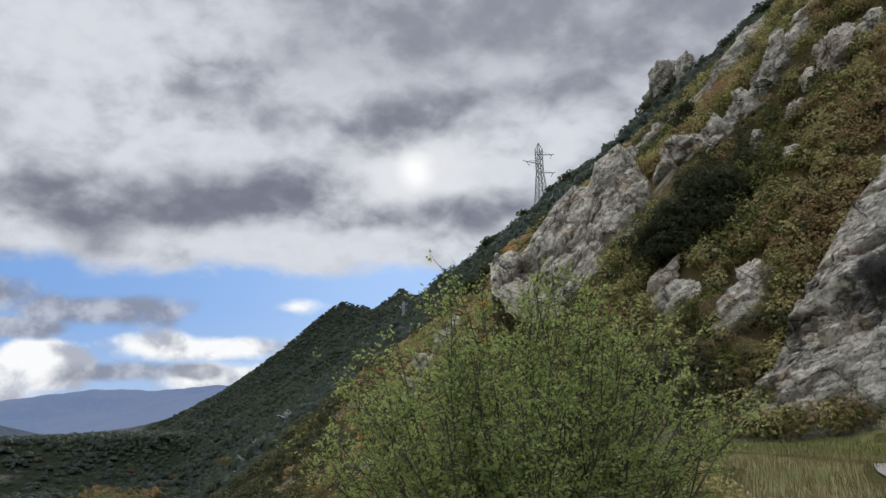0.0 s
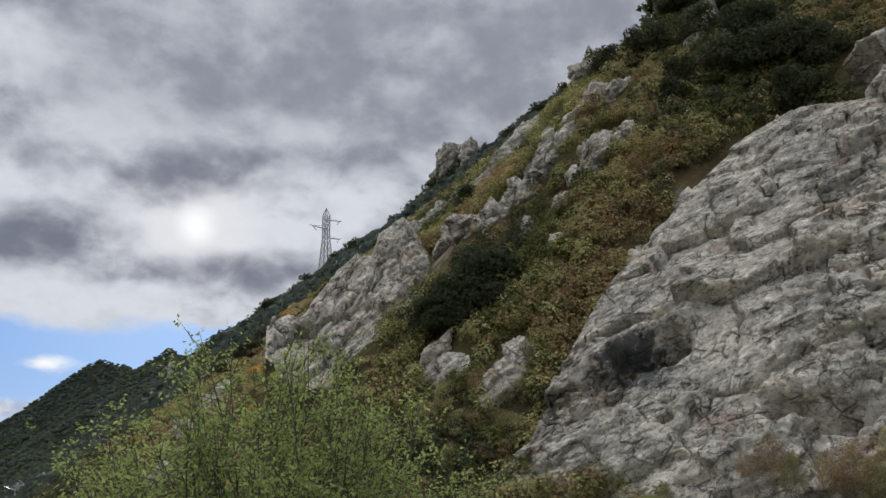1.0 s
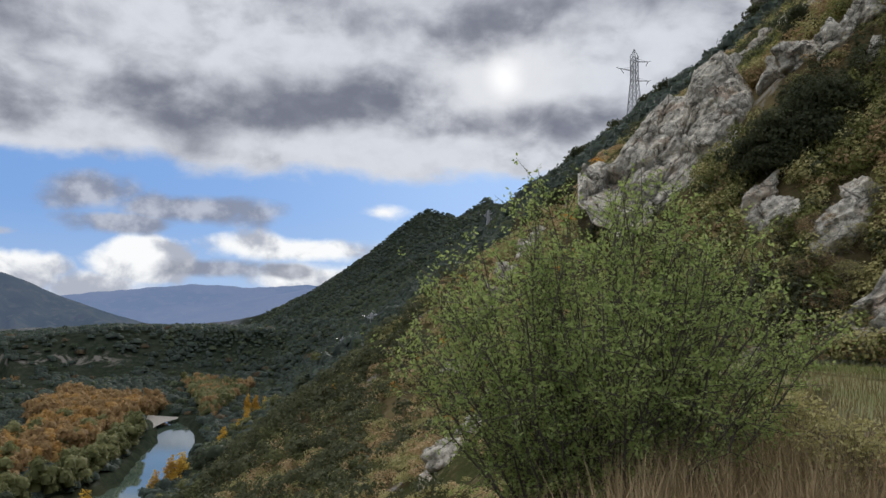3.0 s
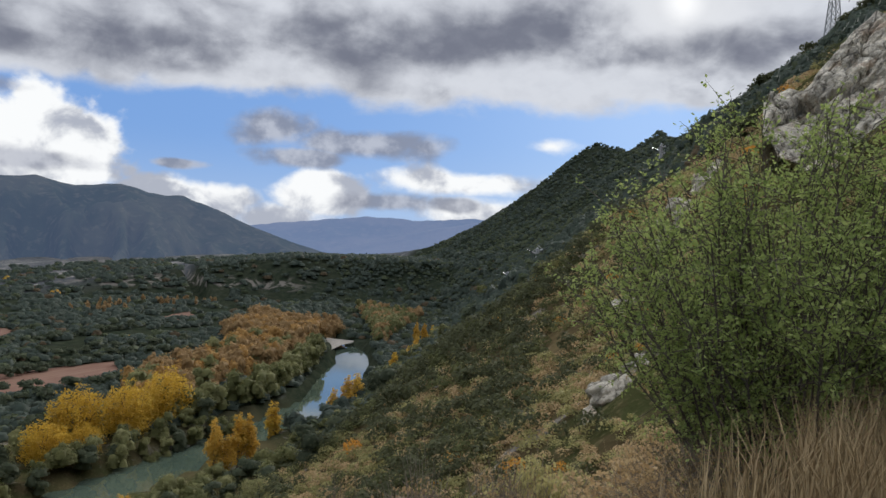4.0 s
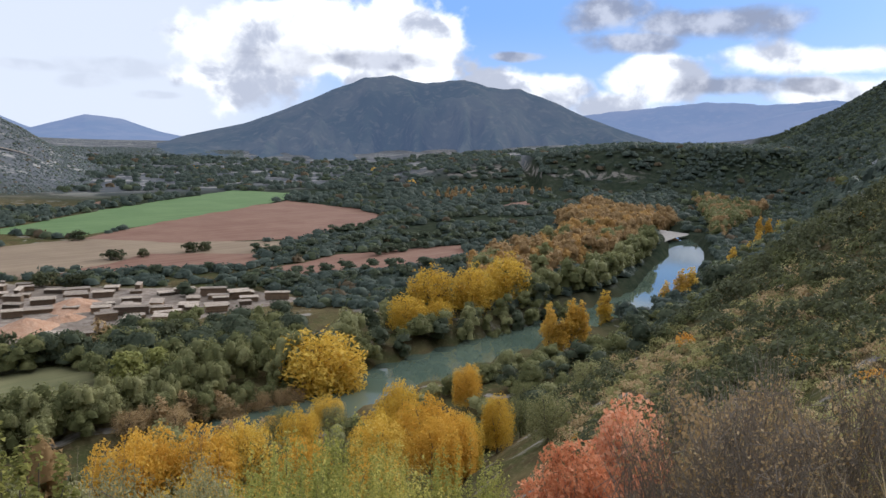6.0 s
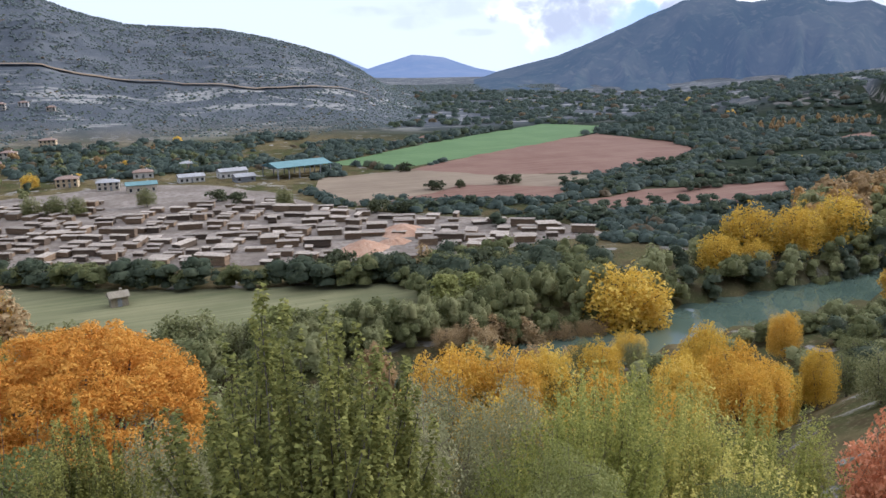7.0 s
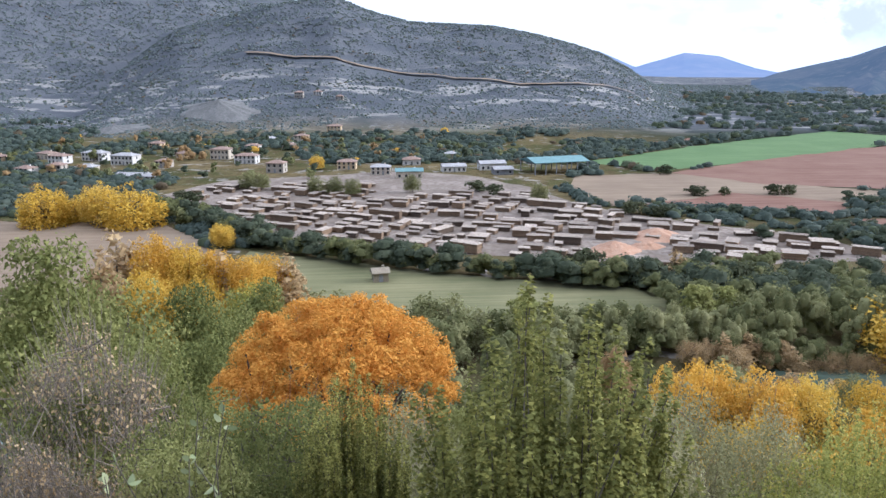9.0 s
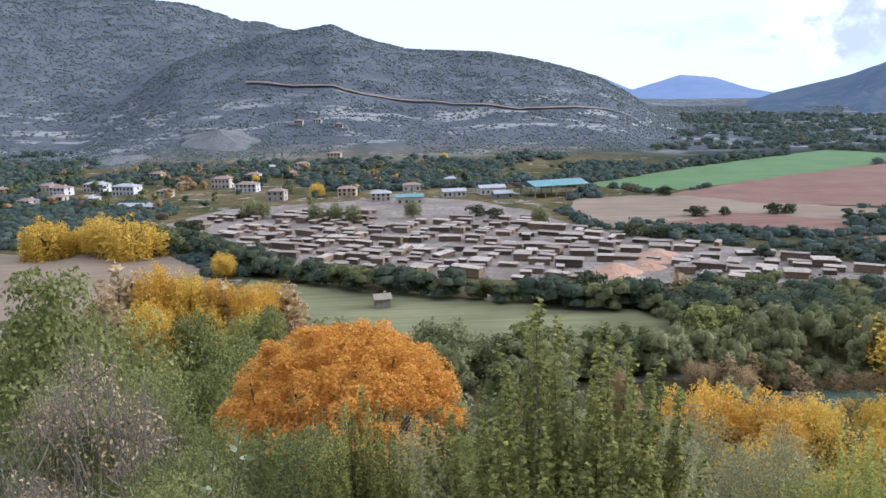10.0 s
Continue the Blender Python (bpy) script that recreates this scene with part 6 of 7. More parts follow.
house(-396, 36, 15, 8, 3.6, 95, WHITE, GREYROOF, "white workshop with a low grey roof", storeys=1, bays=5, hip=False)
house(-402, 57, 17, 9, 4.4, 98, WHITE, GREYROOF, "white sawmill hall with a pitched roof", storeys=1, bays=5, hip=False)
house(-384, 60, 12, 8, 3.4, 98, STEEL, GREYROOF, "dark open-fronted shed of the sawmill", storeys=1, bays=3, hip=False)
house(-375, 12, 16, 8, 4.4, 92, CREAM, TEAL, "low hall with a blue-green roof", storeys=1, bays=4, hip=False)
house(-380, -120, 26, 8, 2.6, 74, WHITE, GREYROOF, "long low white shed beside the road", storeys=1, bays=7, hip=False)
house(-191, -2, 3.9, 3.4, 2.5, 100, OLD_STONE, OLD_STONE, "small stone field hut with a pale roof", rise=1.1, hip=False, storeys=1, bays=1, called="hut")


def open_shed(x, y, w, d, h, turn):
    ob = thing("open_shed", pose(x, y, 0, 0, 0, turn), "large open shed with a blue-green sheet roof", "shed")
    bm = bmesh.new()
    box(bm, -0.2, 0.2, -0.2, 0.2, 0, h)
    post = mesh_from("post", bm, STEEL)
    for i in range(6):
        for s in (-1, 1):
            part("post", post, ob).location = (-w / 2 + w * i / 5, s * d / 2, 0)
    bm = bmesh.new()
    for i in range(6):
        box(bm, -w / 2 + w * i / 5 - 0.15, -w / 2 + w * i / 5 + 0.15, -d / 2, d / 2, h - 0.5, h)
    part("beams", mesh_from("beams", bm, STEEL), ob)
    part("roof", roof_mesh(w, d, 2.0, 0.8, False, TEAL), ob, "blue-green sheet roof").location = (0, 0, h)


open_shed(-389, 88, 30, 17, 6.0, 105)

# ---- joined woods and scrub ----
LEAF_OF = {"oak": L_OAK_WOOD, "green": L_WOOD_GREEN, "willow": L_GREY, "yellow": L_YELLOW, "rusty": L_WOOD_RUST, "golden": L_WOOD_RUSSET}
NAME_OF = {"oak": "dark holm oaks in hedges and woods", "green": "green trees in distant woods", "willow": "grey-green willows along the river", "yellow": "yellow poplars in the far grove", "rusty": "orange-brown poplars in the far grove", "golden": "orange poplars in the far grove"}
for i, (k, rows) in enumerate(MASS.items()):
    rows = np.array(rows)
    away = np.hypot(rows[:, 0], rows[:, 1])
    for q, count, leaf in ((rows[away < 150], 120, 0.085), (rows[(away >= 150) & (away < 260)], 48, 0.11), (rows[away >= 260], 20, 0.19)):
        if len(q):
            clumps("woods", LEAF_OF[k], q[:, 0], q[:, 1], q[:, 2], q[:, 3], q[:, 4], count, 60 + i, NAME_OF[k], leaf, "woods", 0.8)

FIELDS = [
    [(-426, 113), (-386, 149), (-511, 362), (-560, 400), (-610, 369), (-508, 214)], [(-378, 148), (-339, 178), (-318, 233), (-360, 329), (-417, 356), (-500, 352), (-451, 246)],
    [(-290, 100), (-318, 150), (-292, 185), (-262, 172)], [(-252, 160), (-268, 214), (-253, 285), (-222, 250), (-228, 170)], [(-375, 440), (-396, 528), (-352, 470)],
    [(-560, 110), (-640, 250), (-620, 330), (-520, 190)], [(-212, -40), (-193, -6), (-166, 76), (-136, 66), (-142, 20), (-160, -10), (-180, -40)],
    [(-285, -160), (-267, -77), (-226, -50), (-190, -80), (-200, -150)], [(-375, 95), (-378, 146), (-316, 215), (-285, 200), (-300, 110), (-290, 90), (-320, 80)],
    [(-335, -100), (-262, -55), (-222, -18), (-205, 37), (-198, 60), (-186, 84), (-194, 112), (-196, 150), (-229, 146), (-256, 112), (-293, 80), (-345, 76), (-410, 110), (-430, 60), (-420, -20), (-480, -80), (-490, -200), (-440, -200), (-380, -100)],
]


def in_any(x, y):
    out = np.zeros(len(x), bool)
    for pts in FIELDS:
        hit = np.zeros(len(x), bool)
        for (ax, ay), (bx, by) in zip(pts, pts[1:] + pts[:1]):
            if ay != by:
                hit ^= ((ay > y) != (by > y)) & (x < (bx - ax) * (y - ay) / (by - ay) + ax)
        out |= hit
    return out


def sow(n, az0, az1, d0, d1, seed):
    r = np.random.default_rng(seed)
    a, d = np.radians(r.uniform(az0, az1, n)), np.exp(r.uniform(math.log(d0), math.log(d1), n))
    return -np.sin(a) * d, np.cos(a) * d, d, r


# the hillside
x, y, d, r = sow(44000, -62, 34, 12, 1350, 71)
along, side = -0.208 * x + 0.978 * y, 0.978 * x + 0.208 * y
z = land(x, y)
edge = np.minimum(-0.7 + 0.72 * np.maximum(along - 1.5, 0), 12)
foot = np.maximum(23.5 + 0.55 * np.maximum(34 - along, -20), edge + 1)
on_bench = (along < 60) & (side > edge - 0.3) & (side < foot + 1.0)
step = land(x + 1.5, y) - z
keep = (z > 3.0) & ~on_bench & (side > -95 - 0.35 * np.maximum(along - 450, 0)) & (np.abs(x - river_x(y)) > 16)
bare = fbm(x, y, 12, 4, 83)
keep &= (bare < 0.40) & ((d > 48) | (r.random(len(x)) < 0.3))
for qx, qy, q in ROCKS:
    k = 1 - 5.0 / max(math.hypot(qx, qy), 6)
    keep &= (np.hypot(x - qx, y - qy) > 0.42 * q) & (np.hypot(x - qx * k, y - qy * k) > 0.24 * q)
# the open limestone above the road carries little
keep &= ~((along < 33) & (side > foot) & (side < foot + 11) & (r.random(len(x)) < 0.9))
x, y, z, d, side, along = (v[keep] for v in (x, y, z, d, side, along))
mixn = fbm(x, y, 40, 3, 91) + r.normal(0, 0.32, len(x))
far = ease(d, 110, 260)
dry = (mixn > -0.14 + 0.95 * far - 0.10 * (side > 0))
pick = r.random(len(x))
grow = np.interp(d, [9, 30, 80, 200, 600, 1300], [0.7, 1.1, 1.9, 4.0, 3.8, 3.6]) * r.uniform(0.6, 1.5, len(x))
sets = (
    ("holm oak scrub, dark green, over the hillside", L_OAK, ~dry & (pick < 0.62), 1.15, 0.9),
    ("olive green scrub over the hillside", L_SCRUB, ~dry & (pick >= 0.62) & (pick < 0.96), 1.0, 0.8),
    ("grey-green scrub over the hillside", L_GREY, ~dry & (pick >= 0.96), 1.0, 0.8),
    ("rust-brown dry scrub over the hillside", L_RUST, dry & (pick < 0.42), 0.8, 0.62),
    ("dry tan and green scrub over the hillside", L_OLIVE, dry & (pick >= 0.42) & (pick < 0.985), 0.8, 0.62),
    ("orange autumn shrubs dotted over the hillside", L_ORANGE, dry & (pick >= 0.985), 0.9, 0.8),
)
for i, (label, mat, sel, fw, fh) in enumerate(sets):
    # beyond 140 m most sets take the haze-tinted leaves
    far_mat = (L_HAZED_OAK, L_FAR_GREEN, L_FAR_GREEN, L_FAR_BROWN, L_FAR_BROWN, L_RUST)[i]
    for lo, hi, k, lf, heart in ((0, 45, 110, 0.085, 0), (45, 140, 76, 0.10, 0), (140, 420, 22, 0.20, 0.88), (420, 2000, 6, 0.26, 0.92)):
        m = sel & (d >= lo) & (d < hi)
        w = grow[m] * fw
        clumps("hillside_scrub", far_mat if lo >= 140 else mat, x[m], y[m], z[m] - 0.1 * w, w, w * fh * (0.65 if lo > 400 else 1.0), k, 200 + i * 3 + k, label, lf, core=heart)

# the woods that close over its far part
x, y, d, r = sow(26000, -2, 27, 330, 1400, 79)
side = 0.978 * x + 0.208 * y
z = land(x, y)
keep = (z > 5) & (side > -80 - 0.35 * np.maximum(-0.208 * x + 0.978 * y - 450, 0))
x, y, z, d = (v[keep] for v in (x, y, z, d))
w = np.interp(d, [330, 700, 1400], [3.6, 4.0, 5.0]) * r.uniform(0.6, 1.5, len(x))
pick = fbm(x, y, 90, 3, 94) + r.normal(0, 0.25, len(x))
for i, (label, mat, sel) in enumerate((("dark oak woods on the far hillside", L_HAZED_OAK, pick < 0.22), ("green woods on the far hillside", L_FAR_GREEN, pick >= 0.22))):
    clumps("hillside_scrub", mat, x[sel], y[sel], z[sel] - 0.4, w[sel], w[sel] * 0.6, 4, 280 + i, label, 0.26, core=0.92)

# the thicket of upright shrubs on the rocky slope above the road
x, y, d, r = sow(10500, -54, -12, 36, 112, 76)
along, side = -0.208 * x + 0.978 * y, 0.978 * x + 0.208 * y
z = land(x, y)
keep = (side > 23.5 + 0.55 * np.maximum(34 - along, -20) + 8.0 * (along < 31)) & (side > 6)
for qx, qy, q in ROCKS:
    k = 1 - 3.0 / max(math.hypot(qx, qy), 6)
    keep &= (np.hypot(x - qx, y - qy) > 0.42 * q) & (np.hypot(x - qx * k, y - qy * k) > 0.24 * q)
x, y, z, d = (v[keep] for v in (x, y, z, d))
tone = fbm(x, y, 11, 3, 92) + r.normal(0, 0.22, len(x)) - 0.40 * ease(d, 66, 96)
w = r.uniform(0.9, 2.1, len(x))
for i, (label, mat, lo, hi) in enumerate((("dark green shrubs between the rocks", L_OAK, -9, -0.32), ("olive green shrubs between the rocks", L_GREEN, -0.32, -0.02), ("dry olive shrubs between the rocks", L_OLIVE, -0.02, 0.30), ("rusty brown shrubs between the rocks", L_RUST, 0.30, 9))):
    m = (tone >= lo) & (tone < hi)
    clumps("hillside_scrub", mat, x[m], y[m], z[m] - 0.1, w[m], w[m] * 1.15, 96, 260 + i, label, 0.080, core=0)

# tall dark oaks that stand out on the slope and along its skyline
r2 = random.Random(8)
for px, py, n, spread, h in ((88, 262, 12, 14, 7), (70, 285, 10, 12, 7), (48, 275, 10, 12, 6.5), (26, 240, 12, 14, 6), (110, 240, 14, 16, 7), (60, 96, 7, 7, 5.5), (52, 62, 8, 6, 5), (70, 120, 9, 10, 6), (6, 118, 6, 6, 4)):
    for i in range(n):
        qx, qy = px + r2.gauss(0, spread * 0.5), py + r2.gauss(0, spread * 0.5)
        s = r2.uniform(0.7, 1.2)
        plant("oak", qx, qy, h * s, h * 1.25 * s, "dark holm oak clinging to the rocky slope", "tree", "holm oaks on the crags")

for qx, qy, h, w in ((17.3, 53.4, 4.6, 5.4), (19.4, 53.2, 4.6, 5.2), (15.4, 54.0, 3.8, 4.8), (18.4, 51.6, 3.8, 4.6), (20.6, 52.6, 3.6, 4.0), (16.4, 51.8, 3.0, 4.2), (24.5, 70, 3.6, 4.6), (42, 60, 5, 6), (45, 56, 5, 6), (48, 62, 5, 6), (47, 52, 4.5, 5.5), (40, 66, 4.4, 5.4), (38, 52, 3.6, 4.4), (50, 56, 5, 6), (44.4, 48.2, 5.5, 6.5), (42.4, 50.2, 5, 6), (46.6, 47.0, 5.5, 6.5), (44.0, 44.5, 4.4, 5.4), (46.5, 51, 5, 6), (48, 45, 4.6, 5.6), (40.4, 53.4, 4, 5)):
    plant("oak_near", qx, qy, h, w, "dense dark holm oak on the slope above the road", "tree", "holm oaks above the road")

# the hills across the valley
x, y, d, r = sow(60000, 58, 128, 610, 2100, 73)
z = land(x, y)
keep = ((z > 1.5) | (d > 1300)) & (fbm(x, y, 120, 4, 95) + 0.55 * ease(z, 10, 50) > -0.34) & ~in_any(x, y)
keep &= np.abs(x - np.interp(y, [-139, -87, -22, 56, 135, 269], [-815, -792, -789, -781, -744, -806])) + 99 * (np.abs(y - (65)) > 210) > 8
x, y, z, d = (v[keep] for v in (x, y, z, d))
w = np.interp(d, [600, 1100, 2100], [2.4, 3.6, 6.0]) * r.uniform(0.55, 1.5, len(x))
pick = r.random(len(x))
for i, (label, mat, sel) in enumerate((("dark pines and oaks over the far hills", L_HAZED_PINE, pick < 0.84), ("olive scrub over the far hills", L_FAR_GREEN, (pick >= 0.84) & (pick < 0.91)), ("brown scrub over the far hills", L_FAR_BROWN, pick >= 0.975), ("grey scrub over the far hills", L_HAZED_PINE, (pick >= 0.91) & (pick < 0.975)))):
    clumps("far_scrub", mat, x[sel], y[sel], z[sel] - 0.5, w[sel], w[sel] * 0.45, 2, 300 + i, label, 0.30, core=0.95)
# the valley floor between the fields, and the terrace
x, y, d, r = sow(27000, 14, 128, 235, 1450, 74)
z = land(x, y)
patch = fbm(x, y, 70, 4, 97)
band = np.abs(np.sin((x * 0.5 + y * 0.2) / 26.0 + patch * 2.2))
keep = (np.abs(z) < 60) & ~in_any(x, y) & (np.abs(x - river_x(y)) > 14) & ((patch > -0.30) & (band > 0.26) | (z > 12)) & (z < 62) & ((z < 3) | (np.degrees(np.arctan2(-x, y)) < 52))
x, y, z, d = (v[keep] for v in (x, y, z, d))
w = np.interp(d, [235, 600, 1450], [4.8, 7.2, 12]) * r.uniform(0.6, 1.4, len(x))
pick = r.random(len(x))
for i, (label, mat, sel) in enumerate((("dark holm oak woods across the valley floor", L_HAZED_OAK, pick < 0.86), ("olive scrub across the valley floor", L_FAR_GREEN, (pick >= 0.86) & (pick < 0.965)), ("brown autumn trees across the valley floor", L_FAR_BROWN, (pick >= 0.965) & (pick < 0.998)), ("yellow autumn trees across the valley floor", L_GOLD, pick >= 0.998))):
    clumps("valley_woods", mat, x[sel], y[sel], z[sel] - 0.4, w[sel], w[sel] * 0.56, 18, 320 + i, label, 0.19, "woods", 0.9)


# ---- the bush at the road's edge ----
def big_bush(x, y, h, w):
    rng = np.random.default_rng(12)
    z = land_at(x, y) - 0.1
    ob = thing("bush", pose(x, y, z), "tall loose green bush of thin stems and small leaves", "bush")
    rods, pts, outs = [], [], []
    for i in range(190):
        a, q = rng.uniform(0, 6.28), math.sqrt(rng.uniform(0, 1))
        tip = np.array([math.cos(a) * q * w / 2, math.sin(a) * q * w / 2, h * (1 - 0.42 * q**2.2) * rng.uniform(0.72, 1.0)])
        root = np.array([math.cos(a) * q * 0.35, math.sin(a) * q * 0.35, 0])
        stem = limb(rng, root, tip, 0.014, 0.0025, 5, 0.12)
        rods += stem
        for k in range(34):
            s = stem[rng.integers(0 if q > 0.5 else 1, 5)]
            b = s[0] + (s[1] - s[0]) * rng.random()
            e = b + unit(np.array([math.cos(a), math.sin(a), 0.9]) * 0.6 + rng.normal(0, 0.7, 3)) * rng.uniform(0.12, 0.42)
            rods.append((b, e, 0.004, 0.0012))
            n = rng.integers(12, 23)
            t = rng.uniform(0.05, 1.05, (n, 1))
            pts.append(b + (e - b) * t + rng.normal(0, 0.022, (n, 3)))
            outs.append(np.repeat(unit(e - b)[None], n, 0))
    tv, tf = tubes(rods, 4)
    part("twigwork", mesh_of("twigwork", tv, tf, [BARK], True), ob, "thin dark twiggy stems")
    lv, lf = leaf_quads(rng, np.concatenate(pts), np.concatenate(outs) * 0.3 + (0, 0, 0.6), 0.020, 1.8)
    part("leaves", mesh_of("leaves", lv, lf, [L_BUSH]), ob)
    return ob


big_bush(0.62, 6.3, 56.4 - land_at(0.62, 6.3), 3.5)


# ---- grasses ----
def blades(name, mat, x, y, h, seed, label, lean=0.35, thick=0.006):
    rng = np.random.default_rng(seed)
    n = len(x)
    z = land(x, y) - 0.03
    a = rng.uniform(0, 6.28, n)
    tip = np.stack([np.cos(a), np.sin(a), 0 * a], -1) * (h * lean * rng.uniform(0.2, 1.3, n))[:, None]
    base = np.stack([x, y, z], -1)
    wide = np.stack([-np.sin(a), np.cos(a), 0 * a], -1) * thick
    mid = base + tip * 0.3 + np.stack([0 * h, 0 * h, h * 0.6], -1)
    top = base + tip + np.stack([0 * h, 0 * h, h], -1)
    v = np.stack([base - wide, base + wide, mid + wide * 0.8, mid - wide * 0.8, top], 1).reshape(-1, 3)
    k = np.arange(n)[:, None] * 5
    ob = new(name, mesh_of(name, v, [np.concatenate([k, k + 1, k + 2, k + 3], 1), np.concatenate([k + 3, k + 2, k + 4], 1)], [mat]))
    return tagged(ob, label, "grass", kind="stuff")


r = np.random.default_rng(31)
n = 9000
a, d = np.radians(-r.uniform(6, 30, n)), r.uniform(3.6, 7.5, n)
blades("dry_grass", DRY, -np.sin(a) * d, np.cos(a) * d, r.uniform(0.25, 0.85, n) * np.interp(d, [3.6, 7.5], [0.75, 1.1]), 1, "tall dry tan grass at the road's edge", 0.4, 0.004)
n = 12000
a, d = np.radians(r.uniform(-14, 24, n)), r.uniform(3.6, 15, n)
x, y = -np.sin(a) * d, np.cos(a) * d
blades("dry_grass", DRY, x, y, r.uniform(0.2, 0.75, n), 2, "dry grass and stalks on the slope's edge", 0.5, 0.004)
n = 17000
a, d = np.radians(-r.uniform(10, 42, n)), r.uniform(6.5, 32, n)
x, y = -np.sin(a) * d, np.cos(a) * d
al, sd = -0.208 * x + 0.978 * y, 0.978 * x + 0.208 * y
ok = (sd < np.interp(al, [0, 8, 12, 16, 19, 40], [8.6, 9.2, 10.4, 13.2, 19, 19]))
blades("roadside_grass", STRAW, x[ok], y[ok], r.uniform(0.12, 0.5, ok.sum()), 5, "rough green and straw grass beside the track", 0.5, 0.007)
n = 26000
a, d = np.radians(-r.uniform(12, 56, n)), r.uniform(19, 43, n)
x, y = -np.sin(a) * d, np.cos(a) * d
al, sd = -0.208 * x + 0.978 * y, 0.978 * x + 0.208 * y
ok = (sd > 18.2) & (sd < 26.5 + 0.55 * np.maximum(34 - al, -20))
blades("verge_grass", VERGE, x[ok], y[ok], r.uniform(0.10, 0.38, ok.sum()), 3, "green and yellowing grass along the verge", 0.5, 0.012)

# ---- road ----
def laid(name, mat, label, left, right, a0, a1, lift, kind="structure"):
    """A strip of ground between two offsets from the contour line, lying on the land."""
    al = np.arange(a0, a1, 0.5)
    k = 28
    lo, hi = np.interp(al, *left), np.interp(al, *right)
    s = lo[:, None] + (hi - lo)[:, None] * np.linspace(0, 1, k)[None]
    s = s + 0.35 * fbm(al[:, None] + 0 * s, s * 0, 3.0, 3, 7) * (np.linspace(-1, 1, k)[None] ** 2)
    x, y = 0.978 * s - 0.208 * al[:, None], 0.208 * s + 0.978 * al[:, None]
    ob = new(name, mesh_of(name, np.stack([x, y, land(x, y) + lift], -1).reshape(-1, 3), grid_faces(len(al), k), [mat], True))
    return tagged(ob, label, "road", kind=kind)


laid("road", ROAD, "grey gravel track running round the hillside", ([-70, 0, 8, 12, 16, 19], [9.0, 9.2, 9.8, 11.0, 13.6, 16.0]), ([-70, 0, 10, 19], [16.0, 15.8, 16.0, 16.4]), -70, 19, 0.06)
laid("verge", GRASSY, "strip of short green grass beside the track", ([-70, 0, 26, 34], [16.2, 15.9, 17.4, 18.0]), ([-70, 0, 26, 36], [66, 46, 32, 25]), -40, 36, 0.03)

laid("verge", GRASSY, "rough grass where the track ends", ([12, 19, 36], [7.2, 12.2, 12.2]), ([12, 16, 19, 36], [10.2, 13.2, 15.8, 17.8]), 12, 36, 0.03)


# ---- power line ----
def lattice_pylon(x, y, z, h, wide, turn, label):
    ob = thing("pylon", pose(x, y, z, 0, 0, turn), label, "pylon", "pylons of the power line")
    def leg_at(t, sx, sy):
        q = wide * (0.42 + 0.58 * max(0, 1 - t / 0.62) ** 1.3) / 2
        return np.array([sx * q, sy * q, h * t])
    for sx, sy in ((1, 1), (1, -1), (-1, 1), (-1, -1)):
        tv, tf = tubes([(leg_at(0, sx, sy), leg_at(0.62, sx, sy), 0.25, 0.20), (leg_at(0.62, sx, sy), leg_at(0.90, sx, sy), 0.20, 0.18), (leg_at(0.90, sx, sy), np.array([0, 0, h]), 0.18, 0.10)], 4)
        part("leg", mesh_of("leg", tv, tf, [STEEL_PALE]), ob)
    rods = []
    for i in range(11):
        a, b = i / 12.2, (i + 1) / 12.2
        for p, q in (((1, 1), (1, -1)), ((1, -1), (-1, -1)), ((-1, -1), (-1, 1)), ((-1, 1), (1, 1))):
            rods += [(leg_at(a, *p), leg_at(b, *q), 0.13, 0.13), (leg_at(a, *q), leg_at(b, *p), 0.13, 0.13)]
    tv, tf = tubes(rods, 3)
    part("bracing", mesh_of("bracing", tv, tf, [STEEL_PALE]), ob)
    for k, (t, s) in enumerate(((0.60, 1), (0.72, -1), (0.84, 1))):
        ln = wide * 1.15
        tv, tf = tubes([((0, 0, h * t), (s * ln, 0, h * t + 0.5), 0.24, 0.18), ((0, 0, h * t + 1.6), (s * ln, 0, h * t + 0.5), 0.06, 0.05), ((0, 0.3, h * t), (s * ln, 0, h * t + 0.5), 0.05, 0.05)], 4)
        arm = part("cross_arm", mesh_of("cross_arm", tv, tf, [STEEL_PALE]), ob)
        tv, tf = tubes([((s * ln, 0, h * t + 0.4), (s * (ln + 1.4), 0.6, h * t + 1.1), 0.12, 0.12), ((s * ln, 0, h * t + 0.4), (s * ln * 0.8, -0.6, h * t - 1.5), 0.12, 0.12)], 5)
        part("insulator", mesh_of("insulator", tv, tf, [GLASS]), arm)
    return ob


STEEL_PALE = mottled("galvanised steel", [(0.40, 0.41, 0.42), (0.48, 0.49, 0.50), (0.32, 0.32, 0.33)], (1, 0.2), 0.5)
lattice_pylon(40.7, 297, 133, 32.5, 5.2, 20, "tall grey lattice pylon on the rocky skyline")
for x, y, z, h in ((-14.2, 259.4, None, 9.0), (-42.8, 205.4, None, 6.6), (-92, 372, None, 7.0), (-140, 520, None, 9.5)):
    lattice_pylon(x, y, land_at(x, y) - 0.6 if z is None else z, h, 1.3, 15, "small grey lattice pole on the wooded hillside")
mast = thing("mast", pose(2.7, 232.6, land_at(2.7, 232.6) - 0.5), "thin grey mast on the skyline", "mast")
tv, tf = tubes([((0, 0, 0), (0, 0, 9), 0.07, 0.03)], 5)
part("pole", mesh_of("pole", tv, tf, [STEEL_PALE]), mast)

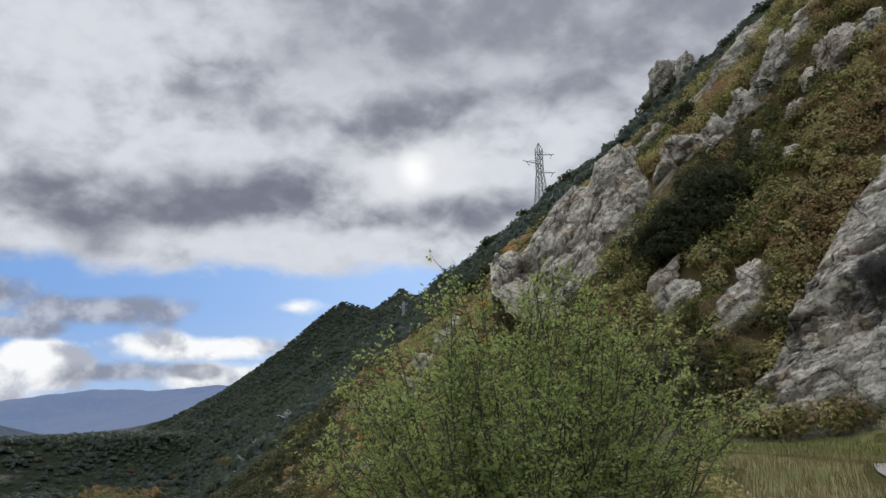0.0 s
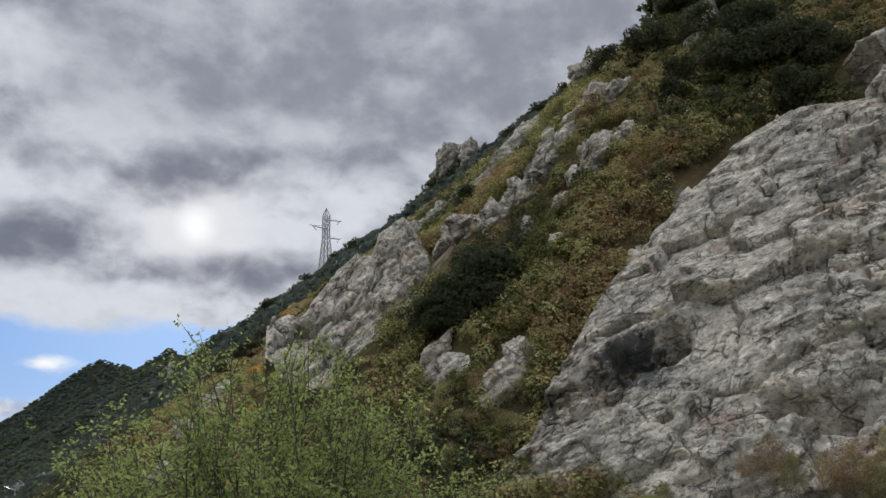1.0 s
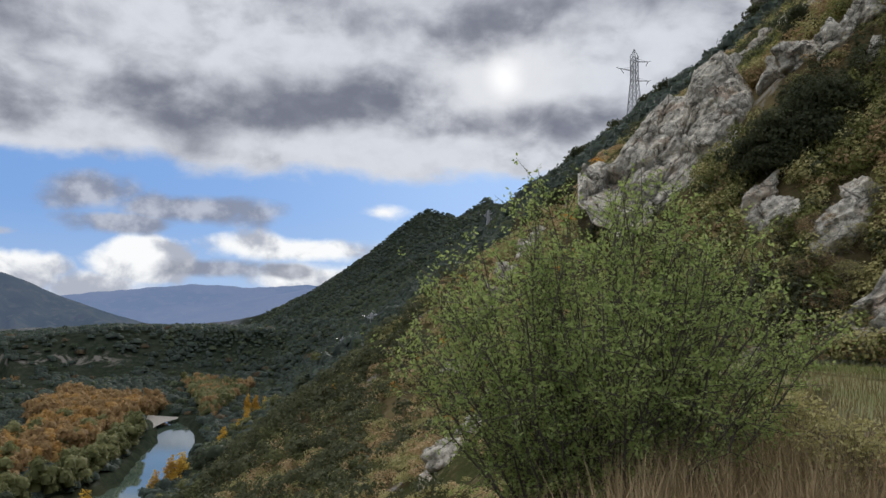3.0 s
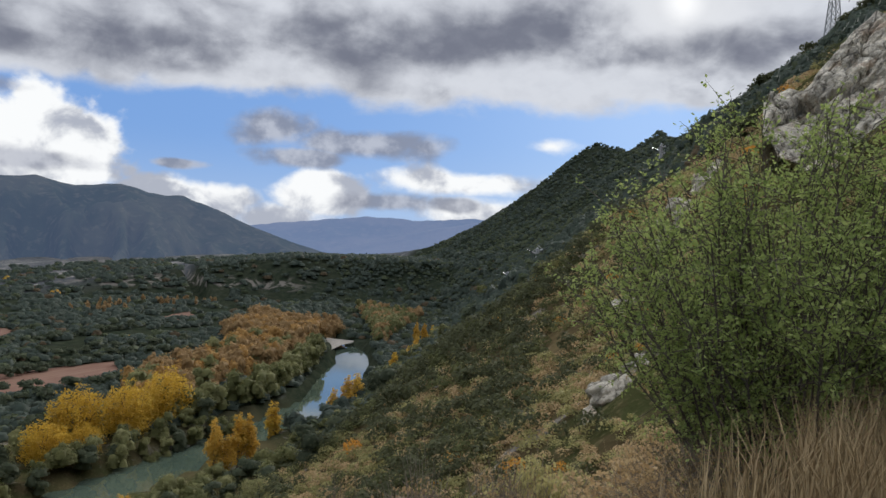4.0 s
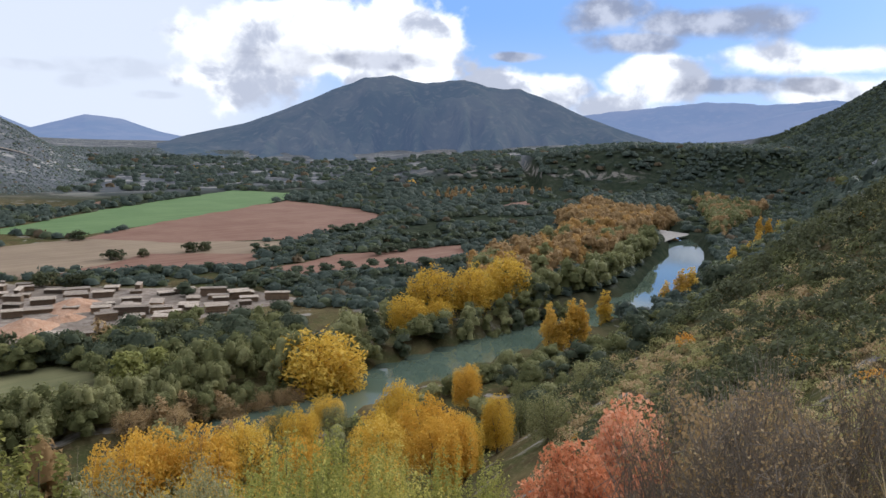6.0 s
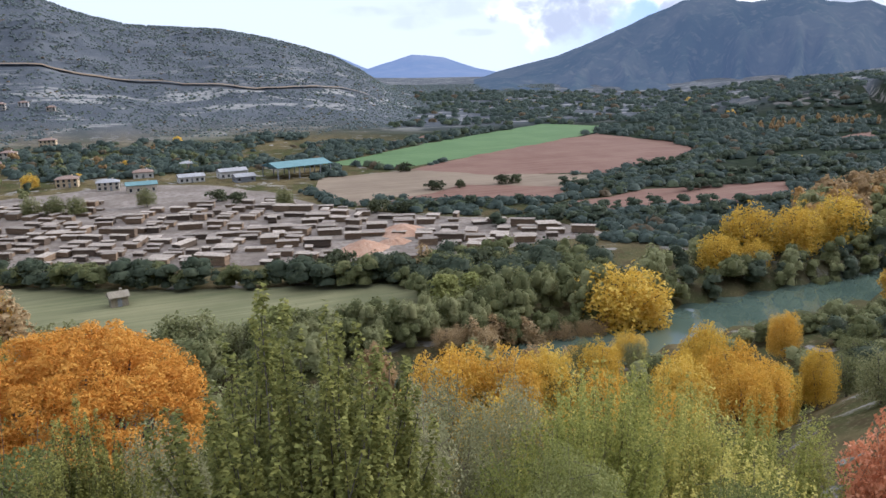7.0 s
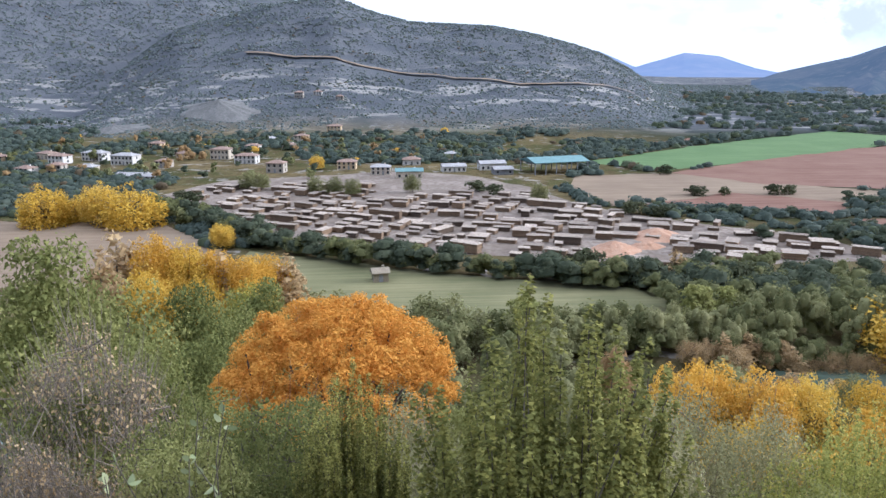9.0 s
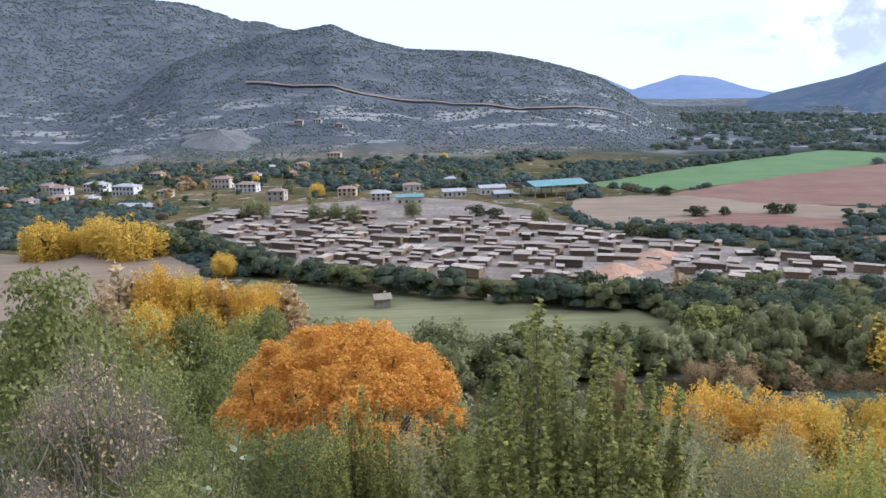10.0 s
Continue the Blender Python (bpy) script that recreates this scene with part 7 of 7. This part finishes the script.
# ---- loose stones at the foot of the cliff ----
rng = np.random.default_rng(44)
STONES = []
for k in range(4):
    w = unit(np.random.default_rng(k).normal(0, 1, (14, 3)))
    bm = bmesh.new()
    for q in w:
        bm.verts.new(q * np.array((1, 0.8, 0.6)) * 0.5)
    bmesh.ops.convex_hull(bm, input=bm.verts[:])
    STONES.append(mesh_from("stone", bm, ROCK))
for i in range(220):
    al = rng.uniform(2, 26)
    ft = 22.6 + 0.55 * (34 - al)
    sd = ft + rng.normal(-0.6, 1.6)
    x, y = 0.978 * sd - 0.208 * al, 0.208 * sd + 0.978 * al
    s = rng.uniform(0.15, 0.45) * (2.2 if rng.random() < 0.08 else 1)
    st = new("stone", STONES[i % 4])
    st.matrix_basis = Matrix.LocRotScale((x, y, land_at(x, y) + 0.12 * s), Euler(rng.uniform(0, 6, 3)), (s, s, s))
    tagged(st, "broken pale limestone lump below the cliff", "stone", "fallen stones")

# ---- the pale track across the far hill ----
tr = np.array([(-815, -139), (-792, -87), (-789, -22), (-781, 56), (-744, 135), (-806, 269)], float)
tt = np.linspace(0, 5, 90)
tx, ty = np.interp(tt, np.arange(6), tr[:, 0]), np.interp(tt, np.arange(6), tr[:, 1])
tv = np.stack([np.stack([tx + o, ty, np.maximum(land(tx + o, ty), land(tx, ty)) + 1.2], -1) for o in (-3.0, 3.0)], 1).reshape(-1, 3)
tagged(new("hill_track", mesh_of("hill_track", tv, grid_faces(90, 2), [STUBBLE])), "pale dirt track across the wooded hill", "track", kind="structure")


# ---- a bramble spray close by ----
L_BRAMBLE = leaf_material("pale bramble leaves", (0.16, 0.19, 0.08), (0.27, 0.31, 0.15), (0.42, 0.44, 0.25))


def bramble(x, y, z, seed):
    rng = np.random.default_rng(seed)
    ob = thing("bramble", pose(x, y, z), "bramble stems with a few large pale leaves", "bramble", "brambles below the lookout")
    ground_z = land_at(x, y) - z
    for i in range(3):
        tip = np.array([rng.uniform(-0.25, 0.25), rng.uniform(-0.25, 0.25), rng.uniform(-0.05, 0.12)])
        run = limb(rng, (rng.uniform(-0.2, 0.2), rng.uniform(-0.2, 0.2), ground_z), tip, 0.006, 0.002, 6, 0.15)
        tv, tf = tubes(run, 5)
        part("stem", mesh_of("stem", tv, tf, [BARK], True), ob)
        for a, b, _, _ in run[-2:]:
            for k in range(4):
                c = a + (b - a) * rng.random()
                way = unit(rng.normal(0, 1, 3) + (0, 0, 0.4))
                up = unit(np.cross(way, rng.normal(0, 1, 3)))
                s = rng.uniform(0.022, 0.042)
                rim = [(0, 0), (0.35, 0.42), (0.8, 0.46), (1.25, 0.25), (1.55, 0), (1.25, -0.25), (0.8, -0.46), (0.35, -0.42)]
                over = np.cross(way, up)
                v = [c + way * u * s + up * w * s + over * abs(w) * 0.35 * s for u, w in rim]
                part("leaf", mesh_of("leaf", np.array(v), np.array([(0, 1, 2, 3), (0, 3, 4, 5), (0, 5, 6, 7)]), [L_BRAMBLE]), ob)
    return ob


bramble(-3.40, -1.60, 53.20, 0)
bramble(-3.60, -1.50, 53.20, 1)

# ---- dry bushes and rubble at the foot of the cliff ----
for kind, x, y, top, w in (("rust_near", 23.1, 28.2, 56.9, 1.6), ("olive_near", 23.7, 27.8, 56.1, 1.3), ("rust_near", 25.3, 26.3, 56.7, 2.0), ("olive_near", 26.4, 25.1, 57.1, 2.2), ("rust_near", 27.0, 24.6, 56.4, 1.8), ("olive_near", 25.8, 25.8, 55.8, 1.6), ("rust_near", 22.3, 28.9, 56.2, 1.0), ("olive_near", 27.4, 24.0, 57.4, 2.0), ("rust_near", 24.6, 27.0, 56.0, 1.2), ("olive_near", 19.4, 30.9, 55.0, 0.9), ("rust_near", 18.3, 31.6, 54.6, 0.8)):
    plant(kind, x, y, 1.2, w, "low dry brown bush at the foot of the cliff", "shrub", "bushes at the cliff's foot", "shrub", top=top)
